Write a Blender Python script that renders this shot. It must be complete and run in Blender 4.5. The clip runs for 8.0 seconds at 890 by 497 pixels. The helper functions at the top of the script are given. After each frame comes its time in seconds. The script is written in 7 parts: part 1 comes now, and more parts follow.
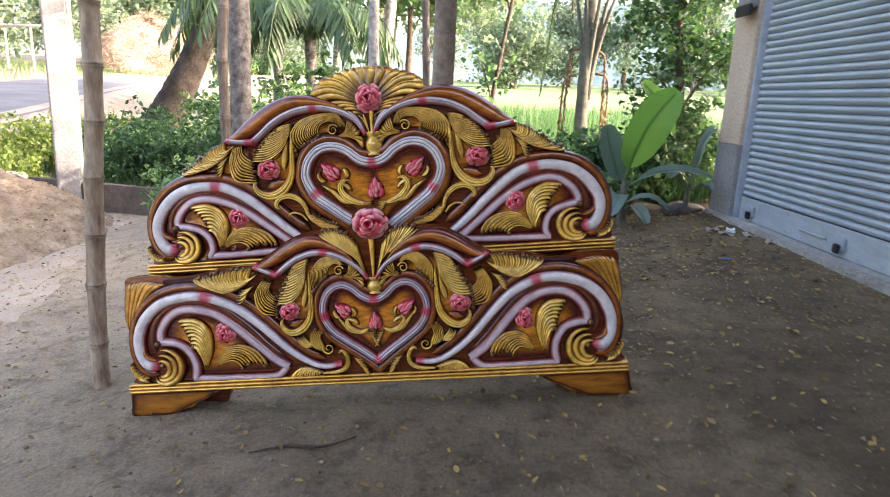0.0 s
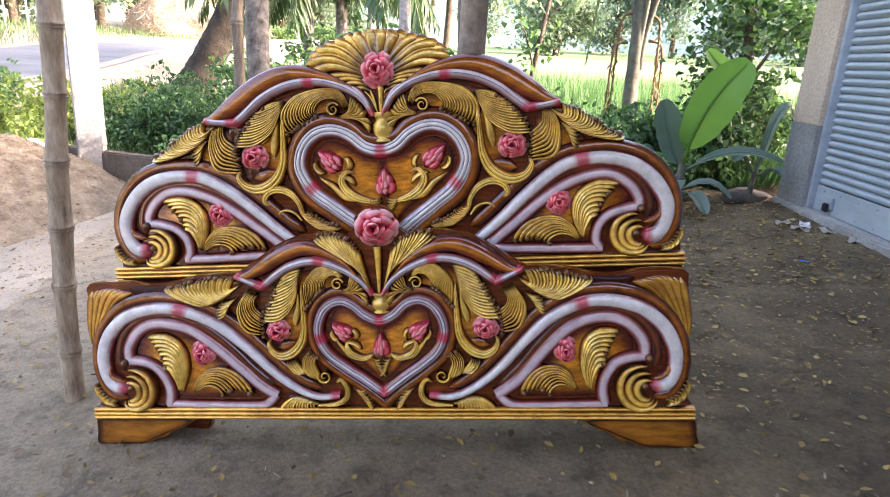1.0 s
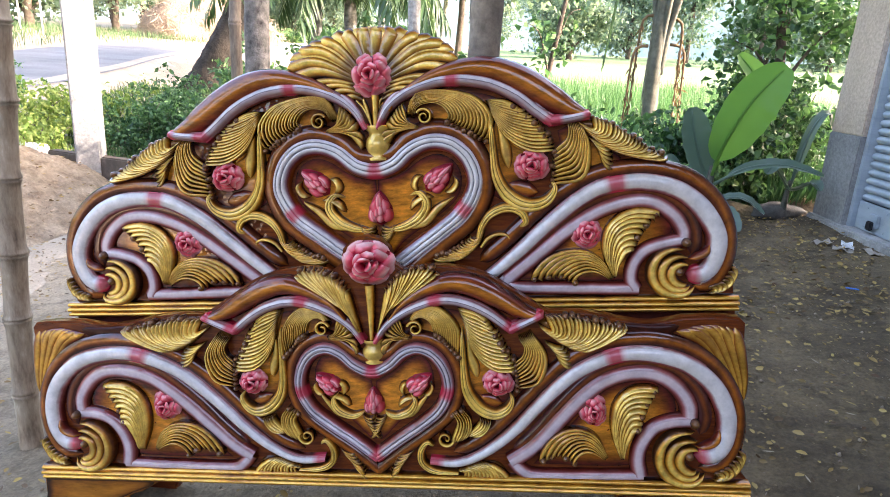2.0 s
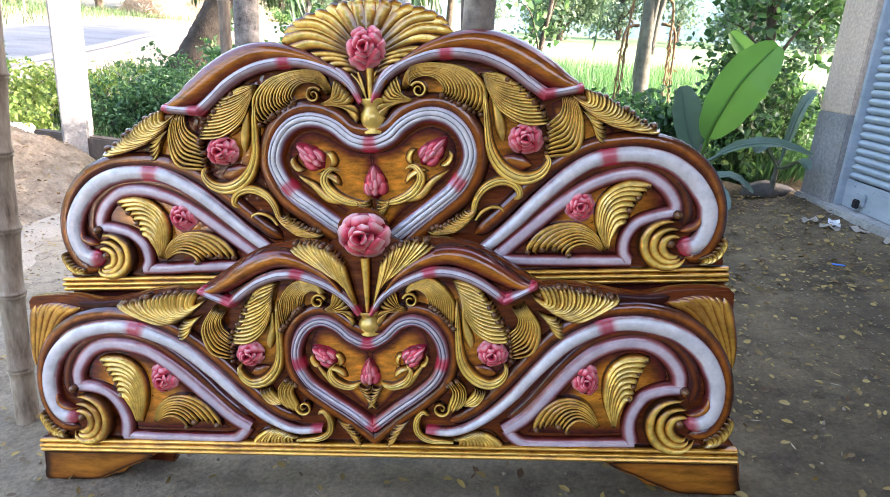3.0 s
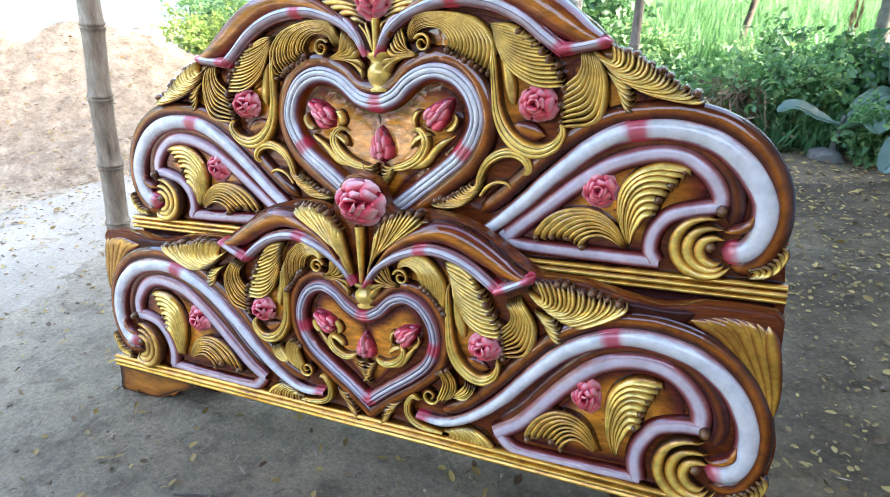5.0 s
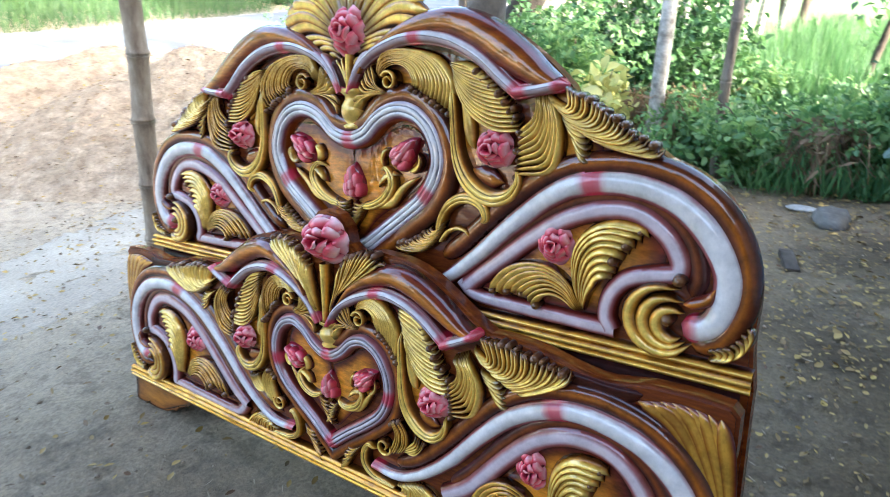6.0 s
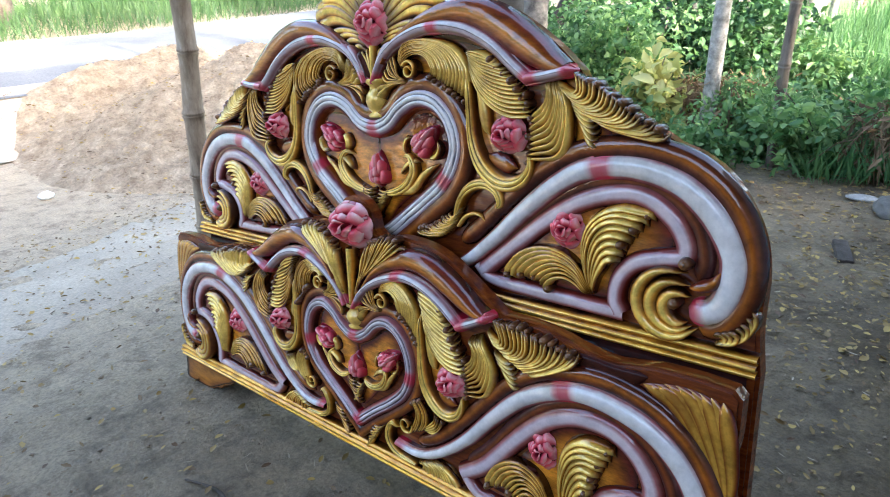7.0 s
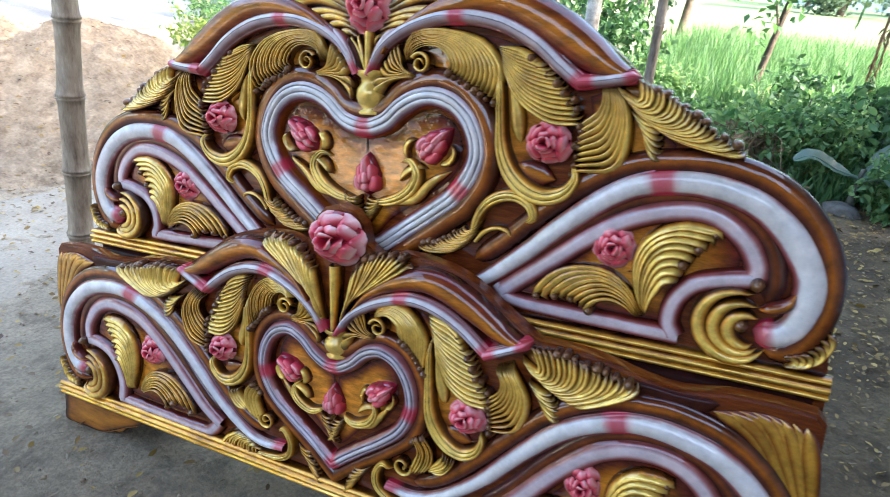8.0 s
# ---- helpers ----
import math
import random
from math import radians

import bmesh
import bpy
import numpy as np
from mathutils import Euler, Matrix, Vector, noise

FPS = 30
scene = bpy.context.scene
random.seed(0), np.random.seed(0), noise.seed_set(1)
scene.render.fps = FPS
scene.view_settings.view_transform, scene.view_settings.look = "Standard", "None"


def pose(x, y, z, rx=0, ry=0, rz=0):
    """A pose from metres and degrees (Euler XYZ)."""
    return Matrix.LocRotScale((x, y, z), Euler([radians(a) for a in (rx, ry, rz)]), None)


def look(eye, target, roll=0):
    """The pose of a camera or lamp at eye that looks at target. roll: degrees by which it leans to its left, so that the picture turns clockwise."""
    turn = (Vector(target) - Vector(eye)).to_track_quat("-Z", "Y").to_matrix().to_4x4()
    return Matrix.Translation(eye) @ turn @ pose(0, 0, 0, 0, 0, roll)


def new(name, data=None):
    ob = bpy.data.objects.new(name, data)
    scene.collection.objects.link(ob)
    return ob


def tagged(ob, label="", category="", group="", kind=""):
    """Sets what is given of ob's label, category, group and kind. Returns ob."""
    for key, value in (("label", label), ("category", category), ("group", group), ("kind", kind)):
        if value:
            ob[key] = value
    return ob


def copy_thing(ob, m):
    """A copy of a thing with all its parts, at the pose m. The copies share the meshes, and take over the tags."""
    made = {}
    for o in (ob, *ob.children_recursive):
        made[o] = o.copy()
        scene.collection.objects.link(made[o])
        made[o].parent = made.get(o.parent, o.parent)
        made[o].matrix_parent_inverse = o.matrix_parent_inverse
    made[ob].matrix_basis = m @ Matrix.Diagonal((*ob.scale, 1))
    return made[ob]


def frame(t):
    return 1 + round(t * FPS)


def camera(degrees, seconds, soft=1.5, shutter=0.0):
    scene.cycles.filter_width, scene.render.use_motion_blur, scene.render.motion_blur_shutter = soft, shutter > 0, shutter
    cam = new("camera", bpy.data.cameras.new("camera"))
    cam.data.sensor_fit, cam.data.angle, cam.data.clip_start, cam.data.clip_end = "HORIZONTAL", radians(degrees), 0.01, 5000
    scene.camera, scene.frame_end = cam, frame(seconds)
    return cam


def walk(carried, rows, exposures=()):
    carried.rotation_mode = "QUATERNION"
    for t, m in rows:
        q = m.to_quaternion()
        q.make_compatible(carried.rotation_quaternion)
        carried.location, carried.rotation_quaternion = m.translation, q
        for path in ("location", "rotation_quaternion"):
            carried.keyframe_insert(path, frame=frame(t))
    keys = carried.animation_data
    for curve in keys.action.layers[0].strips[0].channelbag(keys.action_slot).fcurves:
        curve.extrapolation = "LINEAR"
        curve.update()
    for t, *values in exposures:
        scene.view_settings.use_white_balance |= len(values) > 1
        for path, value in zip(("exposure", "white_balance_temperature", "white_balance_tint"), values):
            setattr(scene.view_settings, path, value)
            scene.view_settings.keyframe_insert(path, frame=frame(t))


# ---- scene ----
# ---------------------------------------------------------------- camera
cam = camera(70.3, 8.0, soft=0.9, shutter=0.35)
# the yard slopes: its own axes (z square to the trodden floor) is turned into the level world
LEVEL = Vector((0.115, 0.02, 0.993)).rotation_difference(Vector((0, 0, 1))).to_matrix().to_4x4()
PATH = [
    (0, (0.4204, 0.1196, 1.1727), (0.3058, 2.0543, 0.6792), -4.21),
    (0.5, (0.4272, 0.4021, 1.1844), (0.2442, 2.3252, 0.6663), -2.14),
    (1, (0.4383, 0.6079, 1.1795), (0.204, 2.5073, 0.5985), -3.76),
    (1.2, (0.4291, 0.701, 1.1814), (0.1705, 2.6079, 0.6366), -4.2),
    (2.3, (0.4184, 0.9454, 1.1745), (0.1518, 2.8328, 0.5689), -3.47),
    (2.5, (0.4197, 0.9408, 1.1686), (0.1634, 2.8125, 0.512), -3.81),
    (3, (0.4083, 0.9035, 1.1591), (0.1697, 2.789, 0.536), -3.43),
    (3.5, (0.3847, 0.8817, 1.139), (0.2302, 2.7687, 0.4946), -0.68),
    (4, (0.4634, 0.9413, 1.1409), (0.2584, 2.7868, 0.3978), -2.35),
    (4.5, (0.6609, 1.0668, 1.1462), (0.0798, 2.8424, 0.4324), -5.84),
    (4.7, (0.7506, 1.1233, 1.1581), (0.0261, 2.8342, 0.4178), -4.92),
    (5.8, (1.0355, 1.4514, 1.1275), (-0.0544, 2.9803, 0.4386), -6.52),
    (6, (1.0938, 1.4706, 1.1422), (-0.0727, 2.9574, 0.4873), -4.56),
    (6.5, (1.1948, 1.4972, 1.1427), (-0.1354, 2.8469, 0.5033), -5.42),
    (7, (1.187, 1.4931, 1.1302), (-0.1184, 2.8568, 0.4697), -6.11),
    (7.5, (1.0393, 1.4599, 1.1328), (-0.0416, 3.0007, 0.4566), -3.73),
    (8, (0.78, 1.4092, 1.134), (-0.0833, 3.0745, 0.4401), -0.84),
]
walk(cam, [(t, LEVEL @ look(eye, target, roll)) for t, eye, target, roll in PATH],
     exposures=[(0, 3.36, 6950, 24), (1, 3.60, 6850, 25), (2.5, 3.60, 6450, 19), (3.5, 3.97, 6350, 19), (4.0, 3.90, 6450, 21), (4.5, 4.12, 6050, 15), (6.5, 3.71, 5950, 10), (7.5, 3.55, 6050, 13), (8, 3.70, 6100, 12)])

# ---------------------------------------------------------------- light
SUN_FROM = Vector((0.93, -0.04, 0.37)).normalized()
world = bpy.data.worlds.new("sky")
scene.world = world
world.use_nodes = True
wn = world.node_tree.nodes
sky = wn.new("ShaderNodeTexSky")
sky.sky_type = "NISHITA"
sky.sun_disc = False
sky.sun_elevation = math.asin(SUN_FROM.z)
sky.sun_rotation = math.atan2(SUN_FROM.x, SUN_FROM.y)
sky.dust_density = 4.5
sky.air_density = 1.0
sky.ozone_density = 0.5
wn["Background"].inputs["Strength"].default_value = 0.15
world.node_tree.links.new(sky.outputs[0], wn["Background"].inputs["Color"])
sun_data = bpy.data.lights.new("sun", "SUN")
sun_data.energy, sun_data.angle, sun_data.color = 1.5, radians(0.6), (1.0, 0.94, 0.84)
sun = new("sun", sun_data)
sun.matrix_world = look((0, 0, 30), (-SUN_FROM.x, -SUN_FROM.y, 30 - SUN_FROM.z))

# ---------------------------------------------------------------- materials


def material(name):
    m = bpy.data.materials.new(name)
    m.use_nodes = True
    t = m.node_tree
    return m, t, t.nodes["Principled BSDF"]


def node(t, kind, **values):
    n = t.nodes.new(kind)
    for key, value in values.items():
        n.inputs[key].default_value = value
    return n


def ramp(t, source, stops):
    r = t.nodes.new("ShaderNodeValToRGB")
    e = r.color_ramp.elements
    while len(e) < len(stops):
        e.new(0.5)
    for k, (p, c) in zip(e, stops):
        k.position, k.color = p, (*c, 1)
    t.links.new(source, r.inputs[0])
    return r.outputs[0]


def noise_of(t, scale, detail=5.0, rough=0.6, stretch=None):
    c = t.nodes.new("ShaderNodeTexCoord")
    n = node(t, "ShaderNodeTexNoise", Scale=scale, Detail=detail, Roughness=rough)
    if stretch:
        mp = t.nodes.new("ShaderNodeMapping")
        mp.inputs["Scale"].default_value = stretch
        t.links.new(c.outputs["Object"], mp.inputs[0])
        t.links.new(mp.outputs[0], n.inputs["Vector"])
    else:
        t.links.new(c.outputs["Object"], n.inputs["Vector"])
    return n.outputs["Fac"]


def blend(t, a, b, fac, mode="MIX"):
    m = t.nodes.new("ShaderNodeMix")
    m.data_type, m.blend_type = "RGBA", mode
    for s, v in ((0, fac), (6, a), (7, b)):
        if isinstance(v, (int, float)):
            m.inputs[s].default_value = v
        elif isinstance(v, tuple):
            m.inputs[s].default_value = (*v, 1)
        else:
            t.links.new(v, m.inputs[s])
    return m.outputs[2]


def scaled(t, source, lo, hi, a=0.3, b=0.7):
    n = node(t, "ShaderNodeMapRange")
    for k, v in zip(("From Min", "From Max", "To Min", "To Max"), (a, b, lo, hi)):
        n.inputs[k].default_value = v
    t.links.new(source, n.inputs["Value"])
    return n.outputs[0]


def bumped(t, b, height, strength, distance=0.01):
    n = node(t, "ShaderNodeBump", Strength=strength, Distance=distance)
    t.links.new(height, n.inputs["Height"])
    t.links.new(n.outputs[0], b.inputs["Normal"])


def earth(name, low, high, scale=1.5, bump=0.6, rough=0.95, fine=60.0, distance=0.02):
    """Loose or worn ground, stone and plaster: broad stains, clods and grain."""
    m, t, b = material(name)
    broad = ramp(t, noise_of(t, scale, 6), [(0.3, low), (0.7, high)])
    grain = scaled(t, noise_of(t, fine, 4, 0.7), 0.72, 1.25)
    v = node(t, "ShaderNodeCombineColor")
    for k in range(3):
        t.links.new(grain, v.inputs[k])
    t.links.new(blend(t, broad, v.outputs[0], 1.0, "MULTIPLY"), b.inputs["Base Color"])
    b.inputs["Roughness"].default_value = rough
    bumped(t, b, noise_of(t, fine * 0.35, 8, 0.72), bump, distance)
    return m


def varnish(t, b, rough, coat, metal=0.0):
    b.inputs["Roughness"].default_value = rough
    b.inputs["Metallic"].default_value = metal
    b.inputs["Specular IOR Level"].default_value = 0.06
    b.inputs["Coat Weight"].default_value = coat
    b.inputs["Coat Roughness"].default_value = 0.02
    b.inputs["Coat IOR"].default_value = 1.58
    n = node(t, "ShaderNodeBump", Strength=0.42, Distance=0.003)
    t.links.new(noise_of(t, 30.0, 2, 0.45), n.inputs["Height"])
    t.links.new(n.outputs[0], b.inputs["Coat Normal"])


def paint(name, stops, rough=0.45, coat=1.0, metal=0.0, mark=(0.55, 0.02, 0.05), vary=0.25, grain=(9, 9, 9)):
    """Sprayed colours across a moulding or strand, with the maker's red marks, under varnish."""
    m, t, b = material(name)
    across = node(t, "ShaderNodeAttribute")
    across.attribute_name = "across"
    wob = scaled(t, noise_of(t, 14.0, 4), -0.035, 0.035)
    add = node(t, "ShaderNodeMath")
    t.links.new(across.outputs["Fac"], add.inputs[0])
    t.links.new(wob, add.inputs[1])
    col = ramp(t, add.outputs[0], stops)
    tone = scaled(t, noise_of(t, 3.0, 6, 0.7, grain), 1.0 - vary, 1.0 + vary * 0.5)
    v = node(t, "ShaderNodeCombineColor")
    for k in range(3):
        t.links.new(tone, v.inputs[k])
    col = blend(t, col, v.outputs[0], 1.0, "MULTIPLY")
    if metal:
        # brown glaze rubbed over the gold in uneven patches
        glaze = scaled(t, noise_of(t, 7.0, 5, 0.65), -0.8, 0.55)
        col = blend(t, col, (0.22, 0.062, 0.008), glaze)
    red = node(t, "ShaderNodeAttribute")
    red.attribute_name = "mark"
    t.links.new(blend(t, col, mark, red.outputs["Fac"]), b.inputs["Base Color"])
    varnish(t, b, rough, coat, metal)
    bumped(t, b, noise_of(t, 75.0, 5, 0.65), 0.30, 0.002)
    return m


DARK, MAROON, MAUVE = (0.042, 0.007, 0.005), (0.155, 0.018, 0.012), (0.34, 0.100, 0.102)
WHITE, BROWN, OCHRE = (0.75, 0.695, 0.67), (0.36, 0.078, 0.006), (0.76, 0.270, 0.020)
m_scroll = paint("white scroll paint", [(0.0, DARK), (0.07, MAROON), (0.14, MAUVE), (0.23, WHITE), (0.77, WHITE), (0.86, MAUVE), (0.93, MAROON), (1.0, DARK)])
m_arch = paint("ribbed arch paint", [(0.0, DARK), (0.06, MAROON), (0.20, (0.36, 0.18, 0.20)), (0.34, (0.52, 0.41, 0.44)), (0.46, (0.50, 0.39, 0.42)), (0.51, (0.13, 0.08, 0.10)), (0.57, (0.63, 0.56, 0.56)), (0.73, (0.63, 0.56, 0.56)), (0.83, MAUVE), (0.93, MAROON), (1.0, DARK)])
m_inner = paint("mauve inner paint", [(0.0, DARK), (0.10, MAROON), (0.22, MAUVE), (0.38, (0.66, 0.53, 0.55)), (0.62, (0.66, 0.53, 0.55)), (0.78, MAUVE), (0.90, MAROON), (1.0, DARK)])
m_heart = paint("white heart paint", [(0.0, BROWN), (0.10, MAROON), (0.18, (0.25, 0.13, 0.16)), (0.28, WHITE), (0.36, WHITE), (0.40, (0.10, 0.09, 0.12)), (0.45, WHITE), (0.60, WHITE), (0.64, (0.12, 0.10, 0.13)), (0.69, WHITE), (0.78, (0.60, 0.50, 0.57)), (0.86, MAUVE), (1.0, MAROON)])
m_small_heart = paint("mauve heart paint", [(0.0, DARK), (0.10, MAROON), (0.22, MAUVE), (0.32, (0.48, 0.42, 0.47)), (0.38, (0.09, 0.05, 0.06)), (0.45, (0.60, 0.52, 0.55)), (0.57, (0.60, 0.52, 0.55)), (0.63, (0.09, 0.05, 0.06)), (0.69, (0.44, 0.35, 0.40)), (0.82, MAUVE), (1.0, MAROON)])
m_roll = paint("brown roll stain", [(0.0, DARK), (0.16, (0.05, 0.011, 0.007)), (0.34, (0.15, 0.032, 0.010)), (0.54, (0.38, 0.105, 0.008)), (0.72, (0.19, 0.042, 0.006)), (0.88, (0.07, 0.014, 0.006)), (1.0, DARK)], coat=1.0, vary=0.55)
m_groove = paint("maroon groove stain", [(0.0, (0.17, 0.060, 0.058)), (0.25, (0.070, 0.014, 0.010)), (0.5, (0.21, 0.048, 0.010)), (0.75, (0.070, 0.014, 0.010)), (1.0, (0.17, 0.060, 0.058))], vary=0.5)
m_curl = paint("dark curl stain", [(0.0, DARK), (0.3, (0.085, 0.026, 0.010)), (0.55, (0.20, 0.080, 0.022)), (1.0, DARK)], rough=0.35, vary=0.5)
m_cap = paint("ochre cap stain", [(0.0, DARK), (0.10, MAROON), (0.28, (0.26, 0.055, 0.006)), (0.45, (0.52, 0.165, 0.012)), (0.56, (0.52, 0.165, 0.012)), (0.74, (0.22, 0.046, 0.006)), (0.89, MAROON), (1.0, DARK)], coat=1.0, vary=0.6, grain=(5, 20, 20))
m_field = paint("sunburst field stain", [(0.0, DARK), (0.10, MAROON), (0.26, (0.22, 0.052, 0.007)), (0.46, (0.46, 0.135, 0.010)), (0.75, OCHRE), (1.0, OCHRE)], coat=1.0, vary=0.7, grain=(7, 20, 22))
GOLD, OLD = (1.0, 0.655, 0.125), (0.70, 0.290, 0.024)
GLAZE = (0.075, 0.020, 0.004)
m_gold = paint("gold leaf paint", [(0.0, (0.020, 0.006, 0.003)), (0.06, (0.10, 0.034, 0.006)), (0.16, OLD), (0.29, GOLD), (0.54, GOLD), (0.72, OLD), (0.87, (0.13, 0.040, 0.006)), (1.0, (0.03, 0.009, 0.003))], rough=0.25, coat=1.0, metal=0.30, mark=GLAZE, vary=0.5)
m_smooth_gold = paint("smooth gold paint", [(0.0, (0.10, 0.035, 0.006)), (0.15, OLD), (0.32, GOLD), (0.55, (0.78, 0.50, 0.11)), (0.75, GOLD), (0.9, OLD), (1.0, (0.10, 0.035, 0.006))], rough=0.3, coat=0.9, metal=0.28, mark=GLAZE, vary=0.35)
m_foot_stain = paint("sprayed foot stain", [(0.0, (0.02, 0.006, 0.003)), (0.10, (0.06, 0.016, 0.004)), (0.30, (0.27, 0.085, 0.009)), (1.0, (0.40, 0.145, 0.014))], coat=0.9, vary=0.6, grain=(4, 18, 18))
# near-black stain that also carries the shade between the two bed ends
m_gap_shade = paint("dark stain with gap shade", [(0.0, DARK), (0.5, (0.045, 0.011, 0.005)), (1.0, DARK)], coat=0.15, vary=0.5)
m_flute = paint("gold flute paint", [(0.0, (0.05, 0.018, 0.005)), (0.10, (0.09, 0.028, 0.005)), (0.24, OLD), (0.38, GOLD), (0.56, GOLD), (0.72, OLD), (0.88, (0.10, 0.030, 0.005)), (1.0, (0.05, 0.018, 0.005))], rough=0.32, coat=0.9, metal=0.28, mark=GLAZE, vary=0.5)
m_ochre_flute = paint("ochre flute paint", [(0.0, DARK), (0.08, MAROON), (0.22, (0.36, 0.12, 0.010)), (0.42, (0.66, 0.33, 0.040)), (0.60, (0.66, 0.33, 0.040)), (0.82, (0.30, 0.095, 0.008)), (0.94, MAROON), (1.0, DARK)], rough=0.32, coat=0.9, metal=0.28, mark=GLAZE, vary=0.5)
m_stem = paint("gold stem paint", [(0.0, (0.05, 0.018, 0.005)), (0.08, OLD), (0.18, GOLD), (0.31, GOLD), (0.345, (0.13, 0.05, 0.01)), (0.38, GOLD), (0.62, GOLD), (0.655, (0.13, 0.05, 0.01)), (0.69, GOLD), (0.84, OLD), (0.93, (0.16, 0.06, 0.01)), (1.0, (0.05, 0.018, 0.005))], rough=0.32, coat=0.9, metal=0.28, mark=GLAZE, vary=0.4)
m_blade = paint("gold brown leaf ground", [(0.0, (0.07, 0.024, 0.006)), (0.3, (0.22, 0.09, 0.014)), (0.7, (0.22, 0.09, 0.014)), (1.0, (0.07, 0.024, 0.006))], rough=0.33, coat=0.5, metal=0.35, vary=0.4)
m_rail = paint("gold rail paint", [(0.0, MAROON), (0.10, OLD), (0.20, GOLD), (0.28, OLD), (0.34, DARK), (0.40, OLD), (0.52, GOLD), (0.62, OLD), (0.68, DARK), (0.74, OLD), (0.84, GOLD), (0.93, OLD), (1.0, DARK)], rough=0.30, coat=0.6, metal=0.65)
m_rose = paint("rose paint", [(0.0, (0.17, 0.004, 0.012)), (0.22, (0.60, 0.030, 0.065)), (0.50, (0.84, 0.115, 0.145)), (0.80, (0.90, 0.38, 0.38)), (1.0, (0.78, 0.13, 0.16))], rough=0.4, coat=0.9)
m_crest_rose = paint("pale rose paint", [(0.0, (0.28, 0.006, 0.016)), (0.28, (0.62, 0.03, 0.065)), (0.52, (0.78, 0.13, 0.155)), (0.74, (0.88, 0.40, 0.39)), (0.90, (0.90, 0.56, 0.53)), (1.0, (0.66, 0.10, 0.13))], rough=0.4, coat=0.8)


def stained_board():
    m, t, b = material("dark stained board")
    c = ramp(t, noise_of(t, 3.0, 7, 0.7, (3, 12, 22)), [(0.25, (0.040, 0.007, 0.003)), (0.5, (0.14, 0.027, 0.005)), (0.75, (0.32, 0.082, 0.009))])
    t.links.new(c, b.inputs["Base Color"])
    varnish(t, b, 0.5, 0.7)
    bumped(t, b, noise_of(t, 30.0, 6, 0.7, (2, 8, 16)), 0.15, 0.003)
    return m


def foot_wood():
    m, t, b = material("ochre stained foot")
    c = ramp(t, noise_of(t, 4.0, 7, 0.7, (3, 10, 18)), [(0.25, (0.07, 0.018, 0.004)), (0.5, (0.22, 0.068, 0.008)), (0.75, (0.34, 0.120, 0.014))])
    t.links.new(c, b.inputs["Base Color"])
    varnish(t, b, 0.45, 0.9)
    return m


m_board, m_foot = stained_board(), foot_wood()


def yard_earth():
    """Trodden earth, darker where damp, paler leftwards: sand dust plus brighter light painted in."""
    m, t, b = material("trodden earth")
    base = ramp(t, noise_of(t, 1.6, 7), [(0.28, (0.068, 0.045, 0.022)), (0.5, (0.128, 0.089, 0.045)), (0.72, (0.220, 0.156, 0.082))])
    c = t.nodes.new("ShaderNodeTexCoord")
    x = t.nodes.new("ShaderNodeSeparateXYZ")
    t.links.new(c.outputs["Object"], x.inputs[0])
    wob = node(t, "ShaderNodeMath")
    t.links.new(x.outputs[0], wob.inputs[0])
    t.links.new(scaled(t, noise_of(t, 0.9, 5), -1.1, 1.1), wob.inputs[1])
    dust_and_light = scaled(t, wob.outputs[0], 0.90, 0.0, -2.3, 1.1)
    col = blend(t, base, (0.385, 0.310, 0.212), dust_and_light)
    spots = ramp(t, noise_of(t, 9.0, 5, 0.7), [(0.34, (0.62, 0.60, 0.58)), (0.50, (1, 1, 1)), (0.70, (1.18, 1.15, 1.1))])
    col = blend(t, col, spots, 1.0, "MULTIPLY")
    grain = scaled(t, noise_of(t, 70.0, 4, 0.75), 0.66, 1.3)
    v = node(t, "ShaderNodeCombineColor")
    for k in range(3):
        t.links.new(grain, v.inputs[k])
    t.links.new(blend(t, col, v.outputs[0], 1.0, "MULTIPLY"), b.inputs["Base Color"])
    b.inputs["Roughness"].default_value = 0.95
    bumped(t, b, noise_of(t, 21.0, 9, 0.74), 1.0, 0.03)
    return m


m_floor = yard_earth()
m_sand = earth("building sand", (0.25, 0.185, 0.118), (0.52, 0.415, 0.29), 6.5, 1.0, 1.0, 34.0, 0.12)
m_slab = earth("worn concrete slab", (0.25, 0.208, 0.15), (0.38, 0.32, 0.235), 1.6, 0.3, 0.9, 60.0)
m_road = earth("dusty asphalt", (0.115, 0.118, 0.122), (0.20, 0.20, 0.198), 0.7, 0.3, 0.9, 40.0)
m_verge = earth("pale dry soil", (0.28, 0.235, 0.18), (0.40, 0.345, 0.28), 0.8, 0.5, 1.0, 20.0)
m_concrete = earth("weathered concrete", (0.20, 0.19, 0.175), (0.34, 0.325, 0.30), 2.5, 0.35, 0.9, 40.0)
m_plaster = earth("beige plaster", (0.40, 0.31, 0.23), (0.54, 0.43, 0.33), 2.2, 0.25, 0.9, 50.0)
m_cement = earth("grey cement coat", (0.175, 0.172, 0.166), (0.27, 0.265, 0.255), 2.5, 0.3, 0.9, 40.0)
m_mudwall = earth("damp cement kerb wall", (0.065, 0.048, 0.033), (0.14, 0.105, 0.075), 3.0, 0.5, 0.95, 25.0)
# bark set near black because the leaning trunk stands in shade
m_shaded_bark = earth("bark with painted shade", (0.018, 0.014, 0.011), (0.065, 0.05, 0.038), 5.0, 1.0, 0.95, 14.0, 0.05)
m_bark = earth("grey brown bark", (0.045, 0.033, 0.025), (0.12, 0.095, 0.072), 8.0, 1.0, 0.95, 25.0, 0.03)
